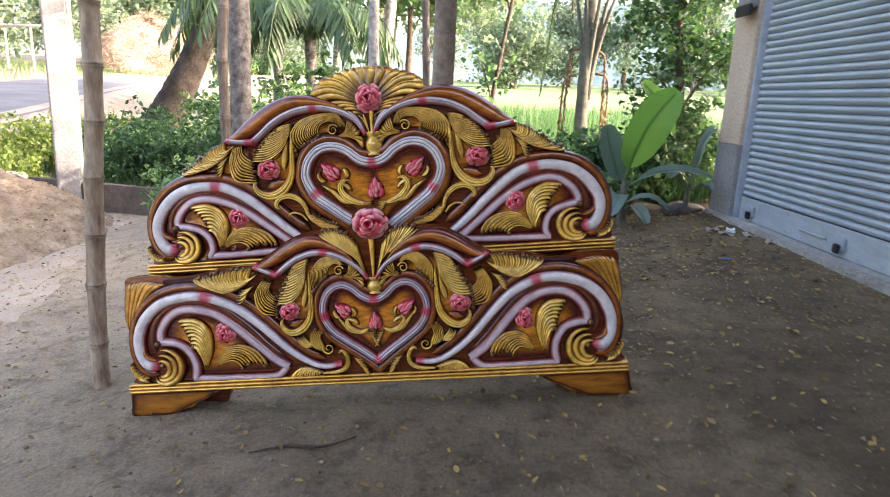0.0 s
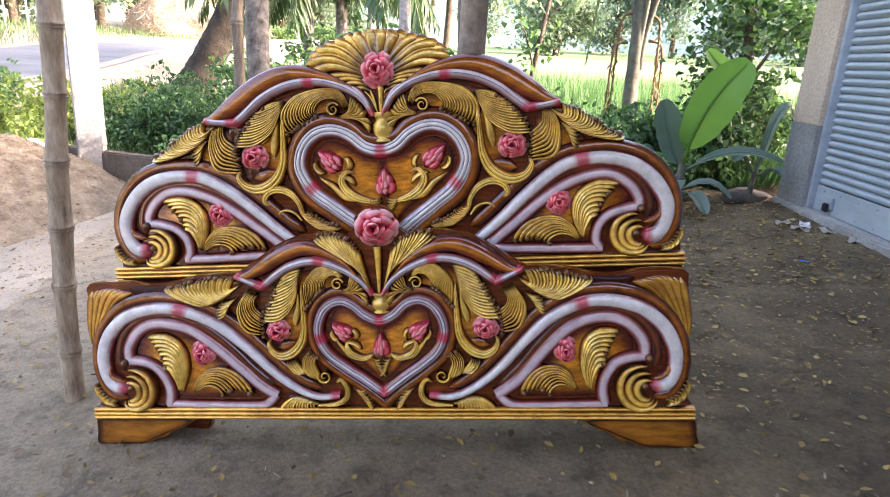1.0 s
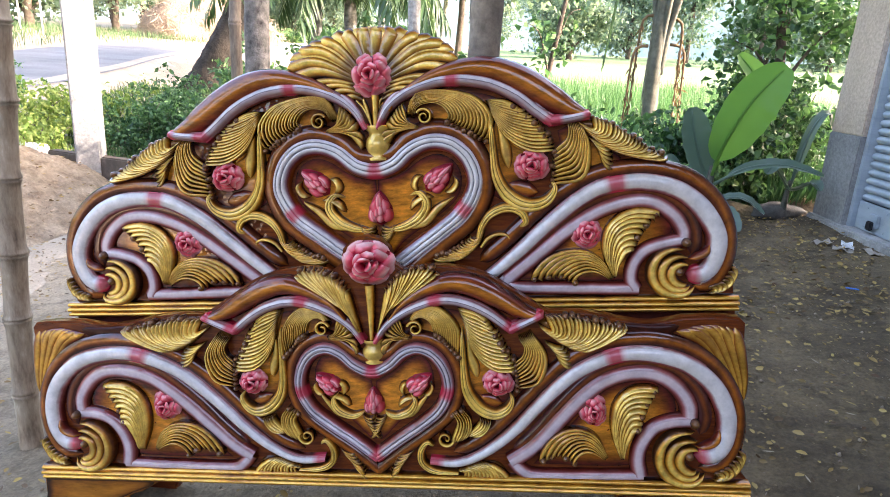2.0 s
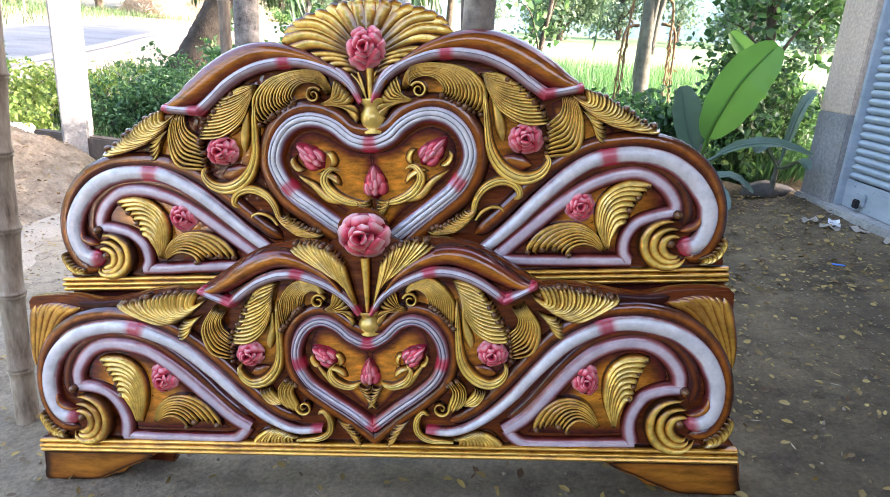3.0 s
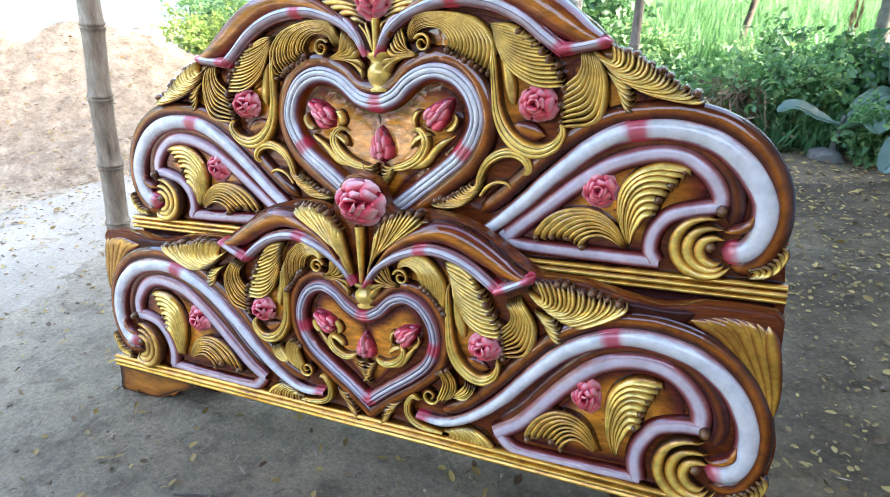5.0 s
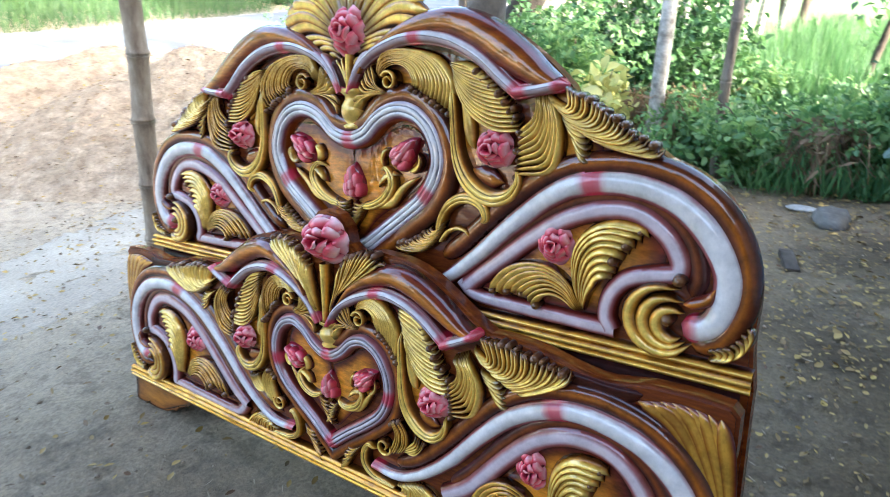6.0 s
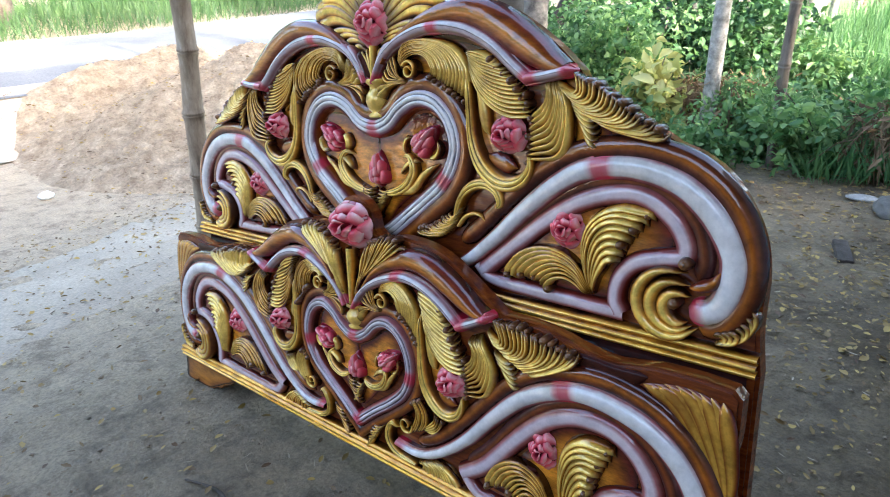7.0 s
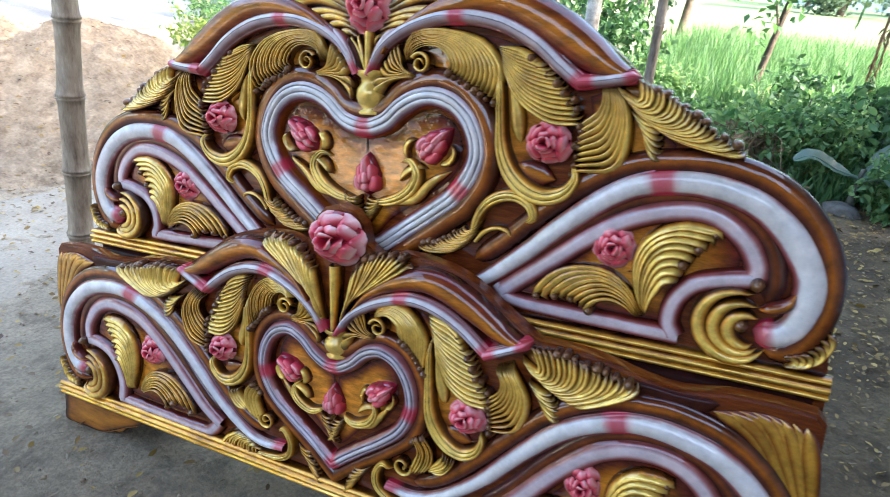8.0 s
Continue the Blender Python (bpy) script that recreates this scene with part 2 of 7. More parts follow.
m_pale_bark = earth("pale mottled bark", (0.11, 0.10, 0.085), (0.50, 0.48, 0.44), 13.0, 0.6, 0.9, 30.0, 0.02)
m_coco_bark = earth("dark mottled palm bark", (0.05, 0.045, 0.04), (0.30, 0.28, 0.25), 14.0, 0.9, 0.95, 30.0, 0.02)
m_post = earth("bare timber post", (0.16, 0.125, 0.095), (0.34, 0.28, 0.215), 5.0, 0.4, 0.85, 40.0)
m_straw = earth("dry straw", (0.22, 0.155, 0.10), (0.52, 0.41, 0.30), 1.2, 1.0, 1.0, 12.0, 0.15)
m_stone = earth("grey stone", (0.05, 0.046, 0.040), (0.14, 0.125, 0.108), 6.0, 0.6, 0.9, 30.0)
m_sack = earth("pale plastic sack", (0.55, 0.55, 0.54), (0.72, 0.72, 0.71), 9.0, 0.5, 0.6, 20.0)
m_tin = earth("rusty roof tin", (0.10, 0.07, 0.05), (0.25, 0.20, 0.17), 1.5, 0.2, 0.7, 20.0)


def bamboo_skin(name, stops):
    m, t, b = material(name)
    c = ramp(t, noise_of(t, 3.0, 7, 0.7, (9, 9, 2.4)), list(zip((0.30, 0.44, 0.58, 0.72), stops)))
    t.links.new(c, b.inputs["Base Color"])
    b.inputs["Roughness"].default_value = 0.6
    bumped(t, b, noise_of(t, 20.0, 6, 0.7, (6, 6, 0.6)), 0.3, 0.005)
    return m


def shutter_paint():
    m, t, b = material("blue grey shutter paint")
    c = ramp(t, noise_of(t, 4.0, 7, 0.7, (1, 1, 3)), [(0.2, (0.25, 0.292, 0.320)), (0.55, (0.37, 0.422, 0.458)), (0.85, (0.45, 0.505, 0.540))])
    t.links.new(c, b.inputs["Base Color"])
    b.inputs["Metallic"].default_value, b.inputs["Roughness"].default_value = 0.25, 0.5
    bumped(t, b, noise_of(t, 40.0, 5), 0.1, 0.003)
    return m


def leaf_skin(name, dark, light, through_light=0.4, rough=0.45):
    """Leaves: each leaf its own tone, light shining through."""
    m, t, b = material(name)
    g = t.nodes.new("ShaderNodeNewGeometry")
    c = ramp(t, g.outputs["Random Per Island"], [(0.0, dark), (0.6, tuple((p + q) / 2 for p, q in zip(dark, light))), (1.0, light)])
    t.links.new(c, b.inputs["Base Color"])
    b.inputs["Roughness"].default_value = rough
    tr = node(t, "ShaderNodeBsdfTranslucent")
    t.links.new(blend(t, c, (1.0, 1.0, 0.45), 0.35, "MULTIPLY"), tr.inputs["Color"])
    mx = node(t, "ShaderNodeMixShader", Fac=through_light)
    out = t.nodes["Material Output"]
    t.links.new(b.outputs[0], mx.inputs[1])
    t.links.new(tr.outputs[0], mx.inputs[2])
    t.links.new(mx.outputs[0], out.inputs["Surface"])
    return m


m_bamboo = bamboo_skin("dry bamboo", ((0.10, 0.070, 0.045), (0.25, 0.185, 0.125), (0.37, 0.295, 0.21), (0.54, 0.46, 0.36)))
# browner bamboo, darkened to carry the shade on the back poles
m_shaded_bamboo = bamboo_skin("brown bamboo with painted shade", ((0.045, 0.032, 0.024), (0.10, 0.076, 0.056), (0.15, 0.118, 0.088), (0.24, 0.20, 0.155)))
m_shutter = shutter_paint()
m_leaf = leaf_skin("shrub leaf", (0.022, 0.068, 0.028), (0.125, 0.25, 0.085), 0.45)
# fresh leaf, lightened to make up for missing light on the front shrubs
m_fresh_lit = leaf_skin("lightened fresh leaf", (0.062, 0.165, 0.058), (0.25, 0.385, 0.145), 0.5)
# lighter again: sun on the left-hand shrubs put into the leaf colour
m_sunny = leaf_skin("sun-lightened yellow green leaf", (0.15, 0.25, 0.045), (0.38, 0.44, 0.12), 0.5)
m_pale = leaf_skin("yellowed leaf", (0.30, 0.33, 0.09), (0.62, 0.58, 0.24))
m_banana = leaf_skin("banana leaf", (0.14, 0.32, 0.060), (0.19, 0.40, 0.08), 0.55, 0.33)
m_banana_stem = earth("green grey banana stem", (0.042, 0.045, 0.032), (0.16, 0.155, 0.115), 7.0, 0.7, 0.8, 25.0)
# banana leaf again, greyed and darkened for the leaves that stand in shade
m_banana_shade = leaf_skin("shade-toned banana leaf", (0.080, 0.135, 0.098), (0.125, 0.19, 0.14), 0.25, 0.32)
m_palm = leaf_skin("palm leaflet", (0.03, 0.07, 0.025), (0.10, 0.17, 0.06), 0.3, 0.35)
# far leaves paled and blued: distance haze mixed into their colour
m_far_hazed = leaf_skin("haze-tinted far foliage", (0.085, 0.150, 0.110), (0.24, 0.31, 0.20), 0.5, 0.6)
m_grass = leaf_skin("grass blade", (0.032, 0.082, 0.028), (0.10, 0.175, 0.058), 0.4, 0.5)
m_lime = leaf_skin("young crop blade", (0.045, 0.135, 0.050), (0.14, 0.28, 0.10), 0.45, 0.5)
m_litter = leaf_skin("fallen leaf", (0.085, 0.040, 0.014), (0.40, 0.27, 0.070), 0.1, 0.6)
m_dry = leaf_skin("dead banana leaf", (0.10, 0.06, 0.03), (0.26, 0.17, 0.09), 0.2, 0.8)
m_field_crop = earth("sunlit crop field", (0.115, 0.19, 0.060), (0.19, 0.265, 0.105), 0.4, 0.8, 1.0, 6.0, 0.1)


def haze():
    """Far wood, a plain pale backdrop; morning haze painted as blue tones and glow."""
    m, t, b = material("far wood with painted haze")
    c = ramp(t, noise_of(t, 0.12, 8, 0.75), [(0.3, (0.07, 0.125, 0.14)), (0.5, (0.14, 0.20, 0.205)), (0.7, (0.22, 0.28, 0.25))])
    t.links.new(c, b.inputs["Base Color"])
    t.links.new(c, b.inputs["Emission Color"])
    # faint glow stands in for haze over the wood
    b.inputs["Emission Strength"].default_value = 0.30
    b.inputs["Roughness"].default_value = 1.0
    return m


m_haze = haze()
m_clod = leaf_skin("earth crumb", (0.16, 0.120, 0.080), (0.36, 0.275, 0.185), 0.0, 0.95)
m_shaving = leaf_skin("wood shaving", (0.20, 0.15, 0.09), (0.45, 0.36, 0.24), 0.1, 0.7)
m_iron, _t, _b = material("dark iron")
_b.inputs["Base Color"].default_value, _b.inputs["Roughness"].default_value, _b.inputs["Metallic"].default_value = (0.04, 0.04, 0.045, 1), 0.5, 0.7
m_blue, _t, _b = material("blue plastic")
_b.inputs["Base Color"].default_value, _b.inputs["Roughness"].default_value = (0.05, 0.18, 0.55, 1), 0.4

# ---------------------------------------------------------------- mesh helpers


def link_mesh(name, verts, faces, mat, parent=None, label="", smooth=True, attrs=None, m=None):
    me = bpy.data.meshes.new(name)
    me.from_pydata([tuple(map(float, v)) for v in verts], [], [tuple(map(int, f)) for f in faces])
    if smooth:
        me.polygons.foreach_set("use_smooth", [True] * len(me.polygons))
    for key, values in (attrs or {}).items():
        me.attributes.new(key, "FLOAT", "POINT").data.foreach_set("value", np.asarray(values, dtype=np.float32))
    me.materials.append(mat)
    ob = new(name, me)
    if parent:
        ob.parent = parent
    if m is not None:
        ob.matrix_basis = m
    if label:
        tagged(ob, label)
    return ob


def part(name, bm, mat, parent=None, label="", smooth=False, m=None):
    me = bpy.data.meshes.new(name)
    bm.normal_update()
    bm.to_mesh(me)
    bm.free()
    if smooth:
        me.polygons.foreach_set("use_smooth", [True] * len(me.polygons))
    me.materials.append(mat)
    ob = new(name, me)
    if parent:
        ob.parent = parent
    if m is not None:
        ob.matrix_basis = m
    if label:
        tagged(ob, label)
    return ob


def thing(name, label, category, m=None, group="", kind=""):
    ob = new(name)
    ob.empty_display_size = 0.1
    if m is not None:
        ob.matrix_basis = m
    return tagged(ob, label, category, group, kind)


def curve(points, n):
    """n places at even steps along a smooth line through the points (any dimension)."""
    p = np.asarray(points, dtype=float)
    if len(p) == 2:
        return p[0] + (p[1] - p[0]) * np.linspace(0, 1, n)[:, None]
    q = np.vstack([2 * p[0] - p[1], p, 2 * p[-1] - p[-2]])
    out = []
    for k in range(1, len(q) - 2):
        s = np.linspace(0, 1, 16, endpoint=False)[:, None]
        a, b, c, d = q[k - 1], q[k], q[k + 1], q[k + 2]
        out.append(0.5 * (2 * b + (c - a) * s + (2 * a - 5 * b + 4 * c - d) * s ** 2 + (3 * b - a - 3 * c + d) * s ** 3))
    out = np.vstack([*out, p[-1:]])
    d = np.r_[0, np.cumsum(np.linalg.norm(np.diff(out, axis=0), axis=1))]
    w = np.linspace(0, d[-1], n)
    return np.stack([np.interp(w, d, out[:, k]) for k in range(p.shape[1])], axis=1)


def strip(n, m, start=0, flip=False):
    """Faces of a grid of n by m verts."""
    i, j = np.meshgrid(np.arange(n - 1), np.arange(m - 1), indexing="ij")
    a = (i * m + j).ravel() + start
    f = np.stack([a, a + 1, a + m + 1, a + m], axis=1)
    return f[:, ::-1] if flip else f


def tube(points, radii, sides=10, n=None, ripple=0.0, seed=0):
    """A tapered tube along a line in space, closed at its ends."""
    n = n or 4 * len(points)
    p = curve(points, n)
    r = np.interp(np.linspace(0, 1, n), np.linspace(0, 1, len(radii)), radii)
    rng = np.random.RandomState(seed)
    tan = np.gradient(p, axis=0)
    tan /= np.linalg.norm(tan, axis=1)[:, None]
    ref = np.array([1.0, 0, 0]) if abs(tan[0][0]) < 0.8 else np.array([0, 1.0, 0])
    a = np.cross(tan, ref)
    a /= np.linalg.norm(a, axis=1)[:, None]
    b = np.cross(tan, a)
    th = np.linspace(0, 2 * np.pi, sides, endpoint=False)
    rr = r[:, None] * (1 + ripple * rng.uniform(-1, 1, (n, sides)))
    v = p[:, None, :] + rr[..., None] * (np.cos(th)[None, :, None] * a[:, None, :] + np.sin(th)[None, :, None] * b[:, None, :])
    v = v.reshape(-1, 3)
    f = []
    for i in range(n - 1):
        for j in range(sides):
            k = (j + 1) % sides
            f.append((i * sides + j, i * sides + k, (i + 1) * sides + k, (i + 1) * sides + j))
    f.append(tuple(range(sides))[::-1])
    f.append(tuple(range((n - 1) * sides, n * sides)))
    return v, f


def box_bm(size, bevel=0.0, centre=(0, 0, 0)):
    bm = bmesh.new()
    bmesh.ops.create_cube(bm, size=1.0, matrix=Matrix.Translation(centre) @ Matrix.Diagonal((*size, 1)))
    if bevel:
        bmesh.ops.bevel(bm, geom=bm.edges[:], offset=bevel, segments=2, affect="EDGES")
    return bm


# ---------------------------------------------------------------- the carved bed ends: carving tools
# A panel is drawn in its own plane, across (u) and up (w); relief stands out towards -y.
PROFILE_ROUND = [(-1, 0), (-0.95, 0.35), (-0.75, 0.72), (-0.4, 0.95), (0, 1), (0.4, 0.95), (0.75, 0.72), (0.95, 0.35), (1, 0)]
PROFILE_GROOVED = [(-1, 0), (-0.96, 0.45), (-0.84, 0.66), (-0.74, 0.58), (-0.62, 0.82), (-0.3, 0.97), (0, 1), (0.3, 0.97), (0.62, 0.82), (0.74, 0.58), (0.84, 0.66), (0.96, 0.45), (1, 0)]
PROFILE_HEART = [(-1, 0), (-0.93, 0.45), (-0.78, 0.66), (-0.62, 0.72), (-0.46, 0.92), (-0.30, 0.93), (-0.22, 0.82), (-0.12, 0.98), (0.05, 1.0), (0.20, 0.97), (0.28, 0.82), (0.36, 0.92), (0.52, 0.86), (0.70, 0.60), (0.90, 0.30), (1, 0)]
PROFILE_FLUTE = [(-1, 0), (-0.94, 0.62), (-0.6, 0.92), (-0.15, 1.0), (0.3, 0.94), (0.7, 0.74), (0.95, 0.40), (1, 0)]
PROFILE_STEM = [(-1, 0), (-0.95, 0.50), (-0.8, 0.80), (-0.55, 0.92), (-0.36, 0.86), (-0.31, 0.74), (-0.26, 0.88), (0, 1.0), (0.26, 0.90), (0.31, 0.76), (0.36, 0.84), (0.55, 0.80), (0.8, 0.66), (0.95, 0.38), (1, 0)]
PROFILE_SHINGLE = [(-1, 0), (-0.94, 0.70), (-0.72, 0.98), (-0.40, 1.0), (0.05, 0.84), (0.5, 0.58), (0.85, 0.30), (1, 0.0)]
PROFILE_BAND = [(-1, 0), (-0.95, 0.34), (-0.82, 0.60), (-0.72, 0.54), (-0.60, 0.80), (-0.3, 0.95), (0, 1), (0.3, 0.95), (0.60, 0.80), (0.72, 0.54), (0.82, 0.60), (0.95, 0.34), (1, 0)]
PROFILE_RAIL = [(-1, 0), (-0.97, 0.55), (-0.8, 0.85), (-0.5, 0.9), (-0.36, 0.45), (-0.28, 0.45), (-0.18, 0.95), (0.05, 1.0), (0.24, 0.95), (0.32, 0.45), (0.40, 0.45), (0.52, 0.85), (0.8, 0.85), (0.97, 0.5), (1, 0)]


def sweep(points, half, depth, profile, n=60, marks=(), lift=0.0, round_start=0.0, round_end=0.0, mark_length=0.014):
    p = curve(points, n)
    tan = np.gradient(p, axis=0)
    tan /= np.linalg.norm(tan, axis=1)[:, None] + 1e-9
    nor = np.stack([-tan[:, 1], tan[:, 0]], axis=1)
    s = np.linspace(0, 1, n)
    h = np.interp(s, np.linspace(0, 1, len(half)), half) if isinstance(half, (list, tuple)) else np.full(n, half)
    g = np.ones(n)
    if round_start:
        g *= np.sqrt(np.clip(1 - np.clip(1 - s / round_start, 0, 1) ** 2, 0.004, 1))
    if round_end:
        g *= np.sqrt(np.clip(1 - np.clip(1 - (1 - s) / round_end, 0, 1) ** 2, 0.004, 1))
    v = np.array([q[0] for q in profile])
    k = np.array([q[1] for q in profile])
    uw = p[:, None, :] + nor[:, None, :] * (h * g)[:, None, None] * v[None, :, None]
    y = -(lift + depth * k[None, :] * g[:, None])
    verts = np.stack([uw[..., 0], y, uw[..., 1]], axis=2).reshape(-1, 3)
    arc = np.r_[0, np.cumsum(np.linalg.norm(np.diff(p, axis=0), axis=1))]
    mark = np.zeros(n)
    for at in marks:
        mark = np.maximum(mark, np.clip(1.6 - np.abs(arc - at * arc[-1]) / mark_length, 0, 0.85))
    return verts, strip(n, len(profile)), np.tile((v + 1) / 2, n), np.repeat(mark, len(profile))


def hooked(line, r):
    """The line with a small curl at its end, turning on the way it already bends."""
    a, b, c = line[0], line[len(line) // 2], line[-1]
    d = line[-1] - line[-2]
    d = d / (np.linalg.norm(d) + 1e-9)
    turn = 1.0 if (b - a)[0] * (c - b)[1] - (b - a)[1] * (c - b)[0] > 0 else -1.0
    n = np.array([-d[1], d[0]]) * turn
    return np.vstack([line, [c + r * (math.sin(g) * d + (1 - math.cos(g)) * n) for g in (0.6, 1.2, 1.8)]])


def feather(edge, tips, n, depth=0.016, lift=0.006, fat=1.2, steps=14, reach=0.55, flow=0.45):
    """A carved leaf: n strands that run along one edge, nested, and peel off to the other."""
    a, b = curve(edge, 60), curve(tips, 60)
    gap = (np.linalg.norm(np.diff(a, axis=0), axis=1).sum() * 0.5 + np.linalg.norm(np.diff(b, axis=0), axis=1).sum() * 0.8) / (1.5 * n)
    out = []
    for k in range(n):
        s = k / max(1, n - 1)
        p0, p2 = a[int(round(59 * s * (1 - flow)))], b[int(round(59 * s))]
        p1 = a[min(59, int(round(59 * (s * (1 - flow) + flow * reach + 0.12))))] * 0.8 + p2 * 0.2
        q = np.linspace(0, 1, 8)[:, None]
        line = hooked((1 - q) ** 2 * p0 + 2 * q * (1 - q) * p1 + q ** 2 * p2, gap * 0.8)
        w = gap * fat
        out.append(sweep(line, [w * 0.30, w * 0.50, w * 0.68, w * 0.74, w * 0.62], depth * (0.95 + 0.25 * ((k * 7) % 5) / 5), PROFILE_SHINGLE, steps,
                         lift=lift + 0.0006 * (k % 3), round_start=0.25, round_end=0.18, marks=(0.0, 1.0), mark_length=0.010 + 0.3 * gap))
    return out


def bundle(first, middle, last, n, depth=0.024, lift=0.005, steps=18):
    """Strands that flow from one line over a middle one to a last, close together, each with a hooked end."""
    a, m, b = curve(first, 12), curve(middle, 12), curve(last, 12)
    lines = [a * ((1 - q) * (1 - 2 * q)) + m * (4 * q * (1 - q)) + b * (q * (2 * q - 1)) for q in np.linspace(0, 1, n)]
    out = []
    for k, line in enumerate(lines):
        near = [np.linalg.norm(lines[j] - line, axis=1) for j in (k - 1, k + 1) if 0 <= j < n]
        half = np.clip(0.70 * sum(near) / len(near), 0.0022, 0.0125)
        end = hooked(line, max(0.0035, 1.1 * float(half[-1])))
        half = np.r_[half, half[-1] * np.array([0.95, 0.85, 0.7])]
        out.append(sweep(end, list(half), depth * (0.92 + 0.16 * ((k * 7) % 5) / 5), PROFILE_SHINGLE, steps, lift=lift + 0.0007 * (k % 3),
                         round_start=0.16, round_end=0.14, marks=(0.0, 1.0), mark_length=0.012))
    return out


def fan(tops, bends, lows, ends, n):
    """Flutes that start side by side under a rim and draw together lower down."""
    rows = zip(*(curve(q, n) for q in (tops, bends, lows, ends)))
    return [sweep(np.array(r), [0.014, 0.016, 0.014, 0.010, 0.005], 0.007 + 0.001 * (k % 2), PROFILE_FLUTE, 18, lift=0.003, round_start=0.22, round_end=0.2) for k, r in enumerate(rows)]


def crescents(centre, side, top):
    """Three nested crescents round the eye of a scroll, open towards its end."""
    ru, rw = side[0] - centre[0], top[1] - centre[1]
    out = []
    for k in range(3):
        r = 1 - 0.27 * k
        c = (centre[0] + 0.11 * k * ru, centre[1] - 0.07 * k * rw)
        arc = [radians(g) for g in np.linspace(70 - 8 * k, 318 - 10 * k, 9)]
        out.append(sweep([(c[0] + ru * r * math.cos(a), c[1] + rw * r * math.sin(a)) for a in arc], [0.003, 0.010, 0.0155, 0.016, 0.013, 0.005], 0.030 - 0.004 * k, PROFILE_FLUTE, 22, lift=0.006, round_start=0.15, round_end=0.15))
    return out


def blade(edge, tips, lift=0.008, swell=0.006):
    """The ground of a carved leaf between its two edges."""
    a, b = curve(edge, 18), curve(tips, 18)
    q = np.linspace(0, 1, 6)
    uw = a[:, None, :] * (1 - q)[None, :, None] + b[:, None, :] * q[None, :, None]
    y = -(lift + swell * np.sin(np.pi * q))[None, :] * np.ones((18, 1))
    y[0, :], y[-1, :] = -0.001, -0.001
    y[:, 0], y[:, -1] = -0.001, -0.001
    v = np.stack([uw[..., 0], y, uw[..., 1]], axis=2).reshape(-1, 3)
    return v, strip(18, 6, flip=(a[9] - a[8])[0] * (b[8] - a[8])[1] - (a[9] - a[8])[1] * (b[8] - a[8])[0] < 0), np.tile(q, 18), np.zeros(len(v))


def volute(centre, radius, turns=1.4, start=0.0, hand=1, half=0.006, depth=0.018):
    """A spiral curl, thick at its outer end."""
    th = np.linspace(0, turns * 2 * np.pi, 28)
    r = radius * (1 - 0.82 * th / th[-1])
    pts = [(centre[0] + q * math.cos(start + hand * a), centre[1] + q * math.sin(start + hand * a)) for q, a in zip(r, th)]
    return sweep(pts, [half, half * 0.9, half * 0.7, half * 0.5], depth, PROFILE_ROUND, 36, lift=0.008, round_end=0.1)


def knob(centre, radius, height=0.030):
    """A rounded carved knob, the rolled tip of a strand."""
    th = np.linspace(0, 2 * np.pi, 11)
    rings = ((1.0, 0.0, 0.02), (0.98, 0.5, 0.2), (0.80, 0.80, 0.45), (0.45, 0.97, 0.6), (0.02, 1.0, 0.6))
    v = [(centre[0] + radius * r * math.cos(a), -(0.002 + height * h), centre[1] + radius * r * math.sin(a)) for r, h, q in rings for a in th]
    return np.array(v), strip(5, 11), np.repeat([q for r, h, q in rings], 11), np.zeros(55)


def rose(centre, ru, rw, depth, lift=0.006, twist=0.0):
    """An open carved rose: petals in rings round a rolled heart, each petal by itself; first the cushion under them."""
    out = []
    rng = np.random.RandomState(int(1000 * abs(centre[0]) + 7 * twist + 500 * centre[1]))
    th, rr = np.linspace(0, 2 * np.pi, 20), (1.0, 0.8, 0.45, 0.02)
    v = [(centre[0] + 0.86 * ru * q * math.cos(a), -(lift + 0.5 * depth * (1 - q * q)), centre[1] + 0.86 * rw * q * math.sin(a)) for q in rr for a in th]
    out.append((np.array(v), strip(4, 20), np.zeros(80), np.zeros(80)))
    for ring, (count, r0, r1, spread, h0, h1, curl) in enumerate(((6, 0.36, 1.0, 0.66, 0.10, 0.06, 0.36), (5, 0.24, 0.80, 0.78, 0.32, 0.34, 0.30), (4, 0.12, 0.55, 0.95, 0.50, 0.64, 0.22), (3, 0.04, 0.32, 1.25, 0.64, 0.92, 0.10))):
        for k in range(count):
            phi = twist + ring * 0.55 + k * 2 * math.pi / count + rng.uniform(-0.16, 0.16)
            size = rng.uniform(0.90, 1.10)
            notch = rng.uniform(0.0, 0.16)
            verts, across = [], []
            for i in range(7):
                b = i / 6
                for j in range(7):
                    a = (j - 3) / 3
                    r = r0 + (r1 * size - r0) * b * (1 - 0.26 * a * a - notch * (1 - abs(a)) ** 3)
                    ang = phi + spread * a * (0.55 + 0.45 * b)
                    h = h0 + (h1 - h0) * b + curl * math.sin(math.pi * min(1, b * 1.08)) * (1 - 0.35 * a * a) - 0.20 * abs(a) ** 3 + 0.05 * math.sin(5 * a + ring + k) * b
                    if b > 0.99:
                        h -= 0.10
                    verts.append((centre[0] + ru * r * math.cos(ang), -(lift + depth * max(0, h)), centre[1] + rw * r * math.sin(ang)))
                    across.append(min(1.0, 0.02 + 1.0 * b ** 1.5 * (1 - 0.60 * a * a) * (0.75 + 0.25 * size)))
            out.append((np.array(verts), strip(7, 7), np.array(across), np.zeros(49)))
    return out


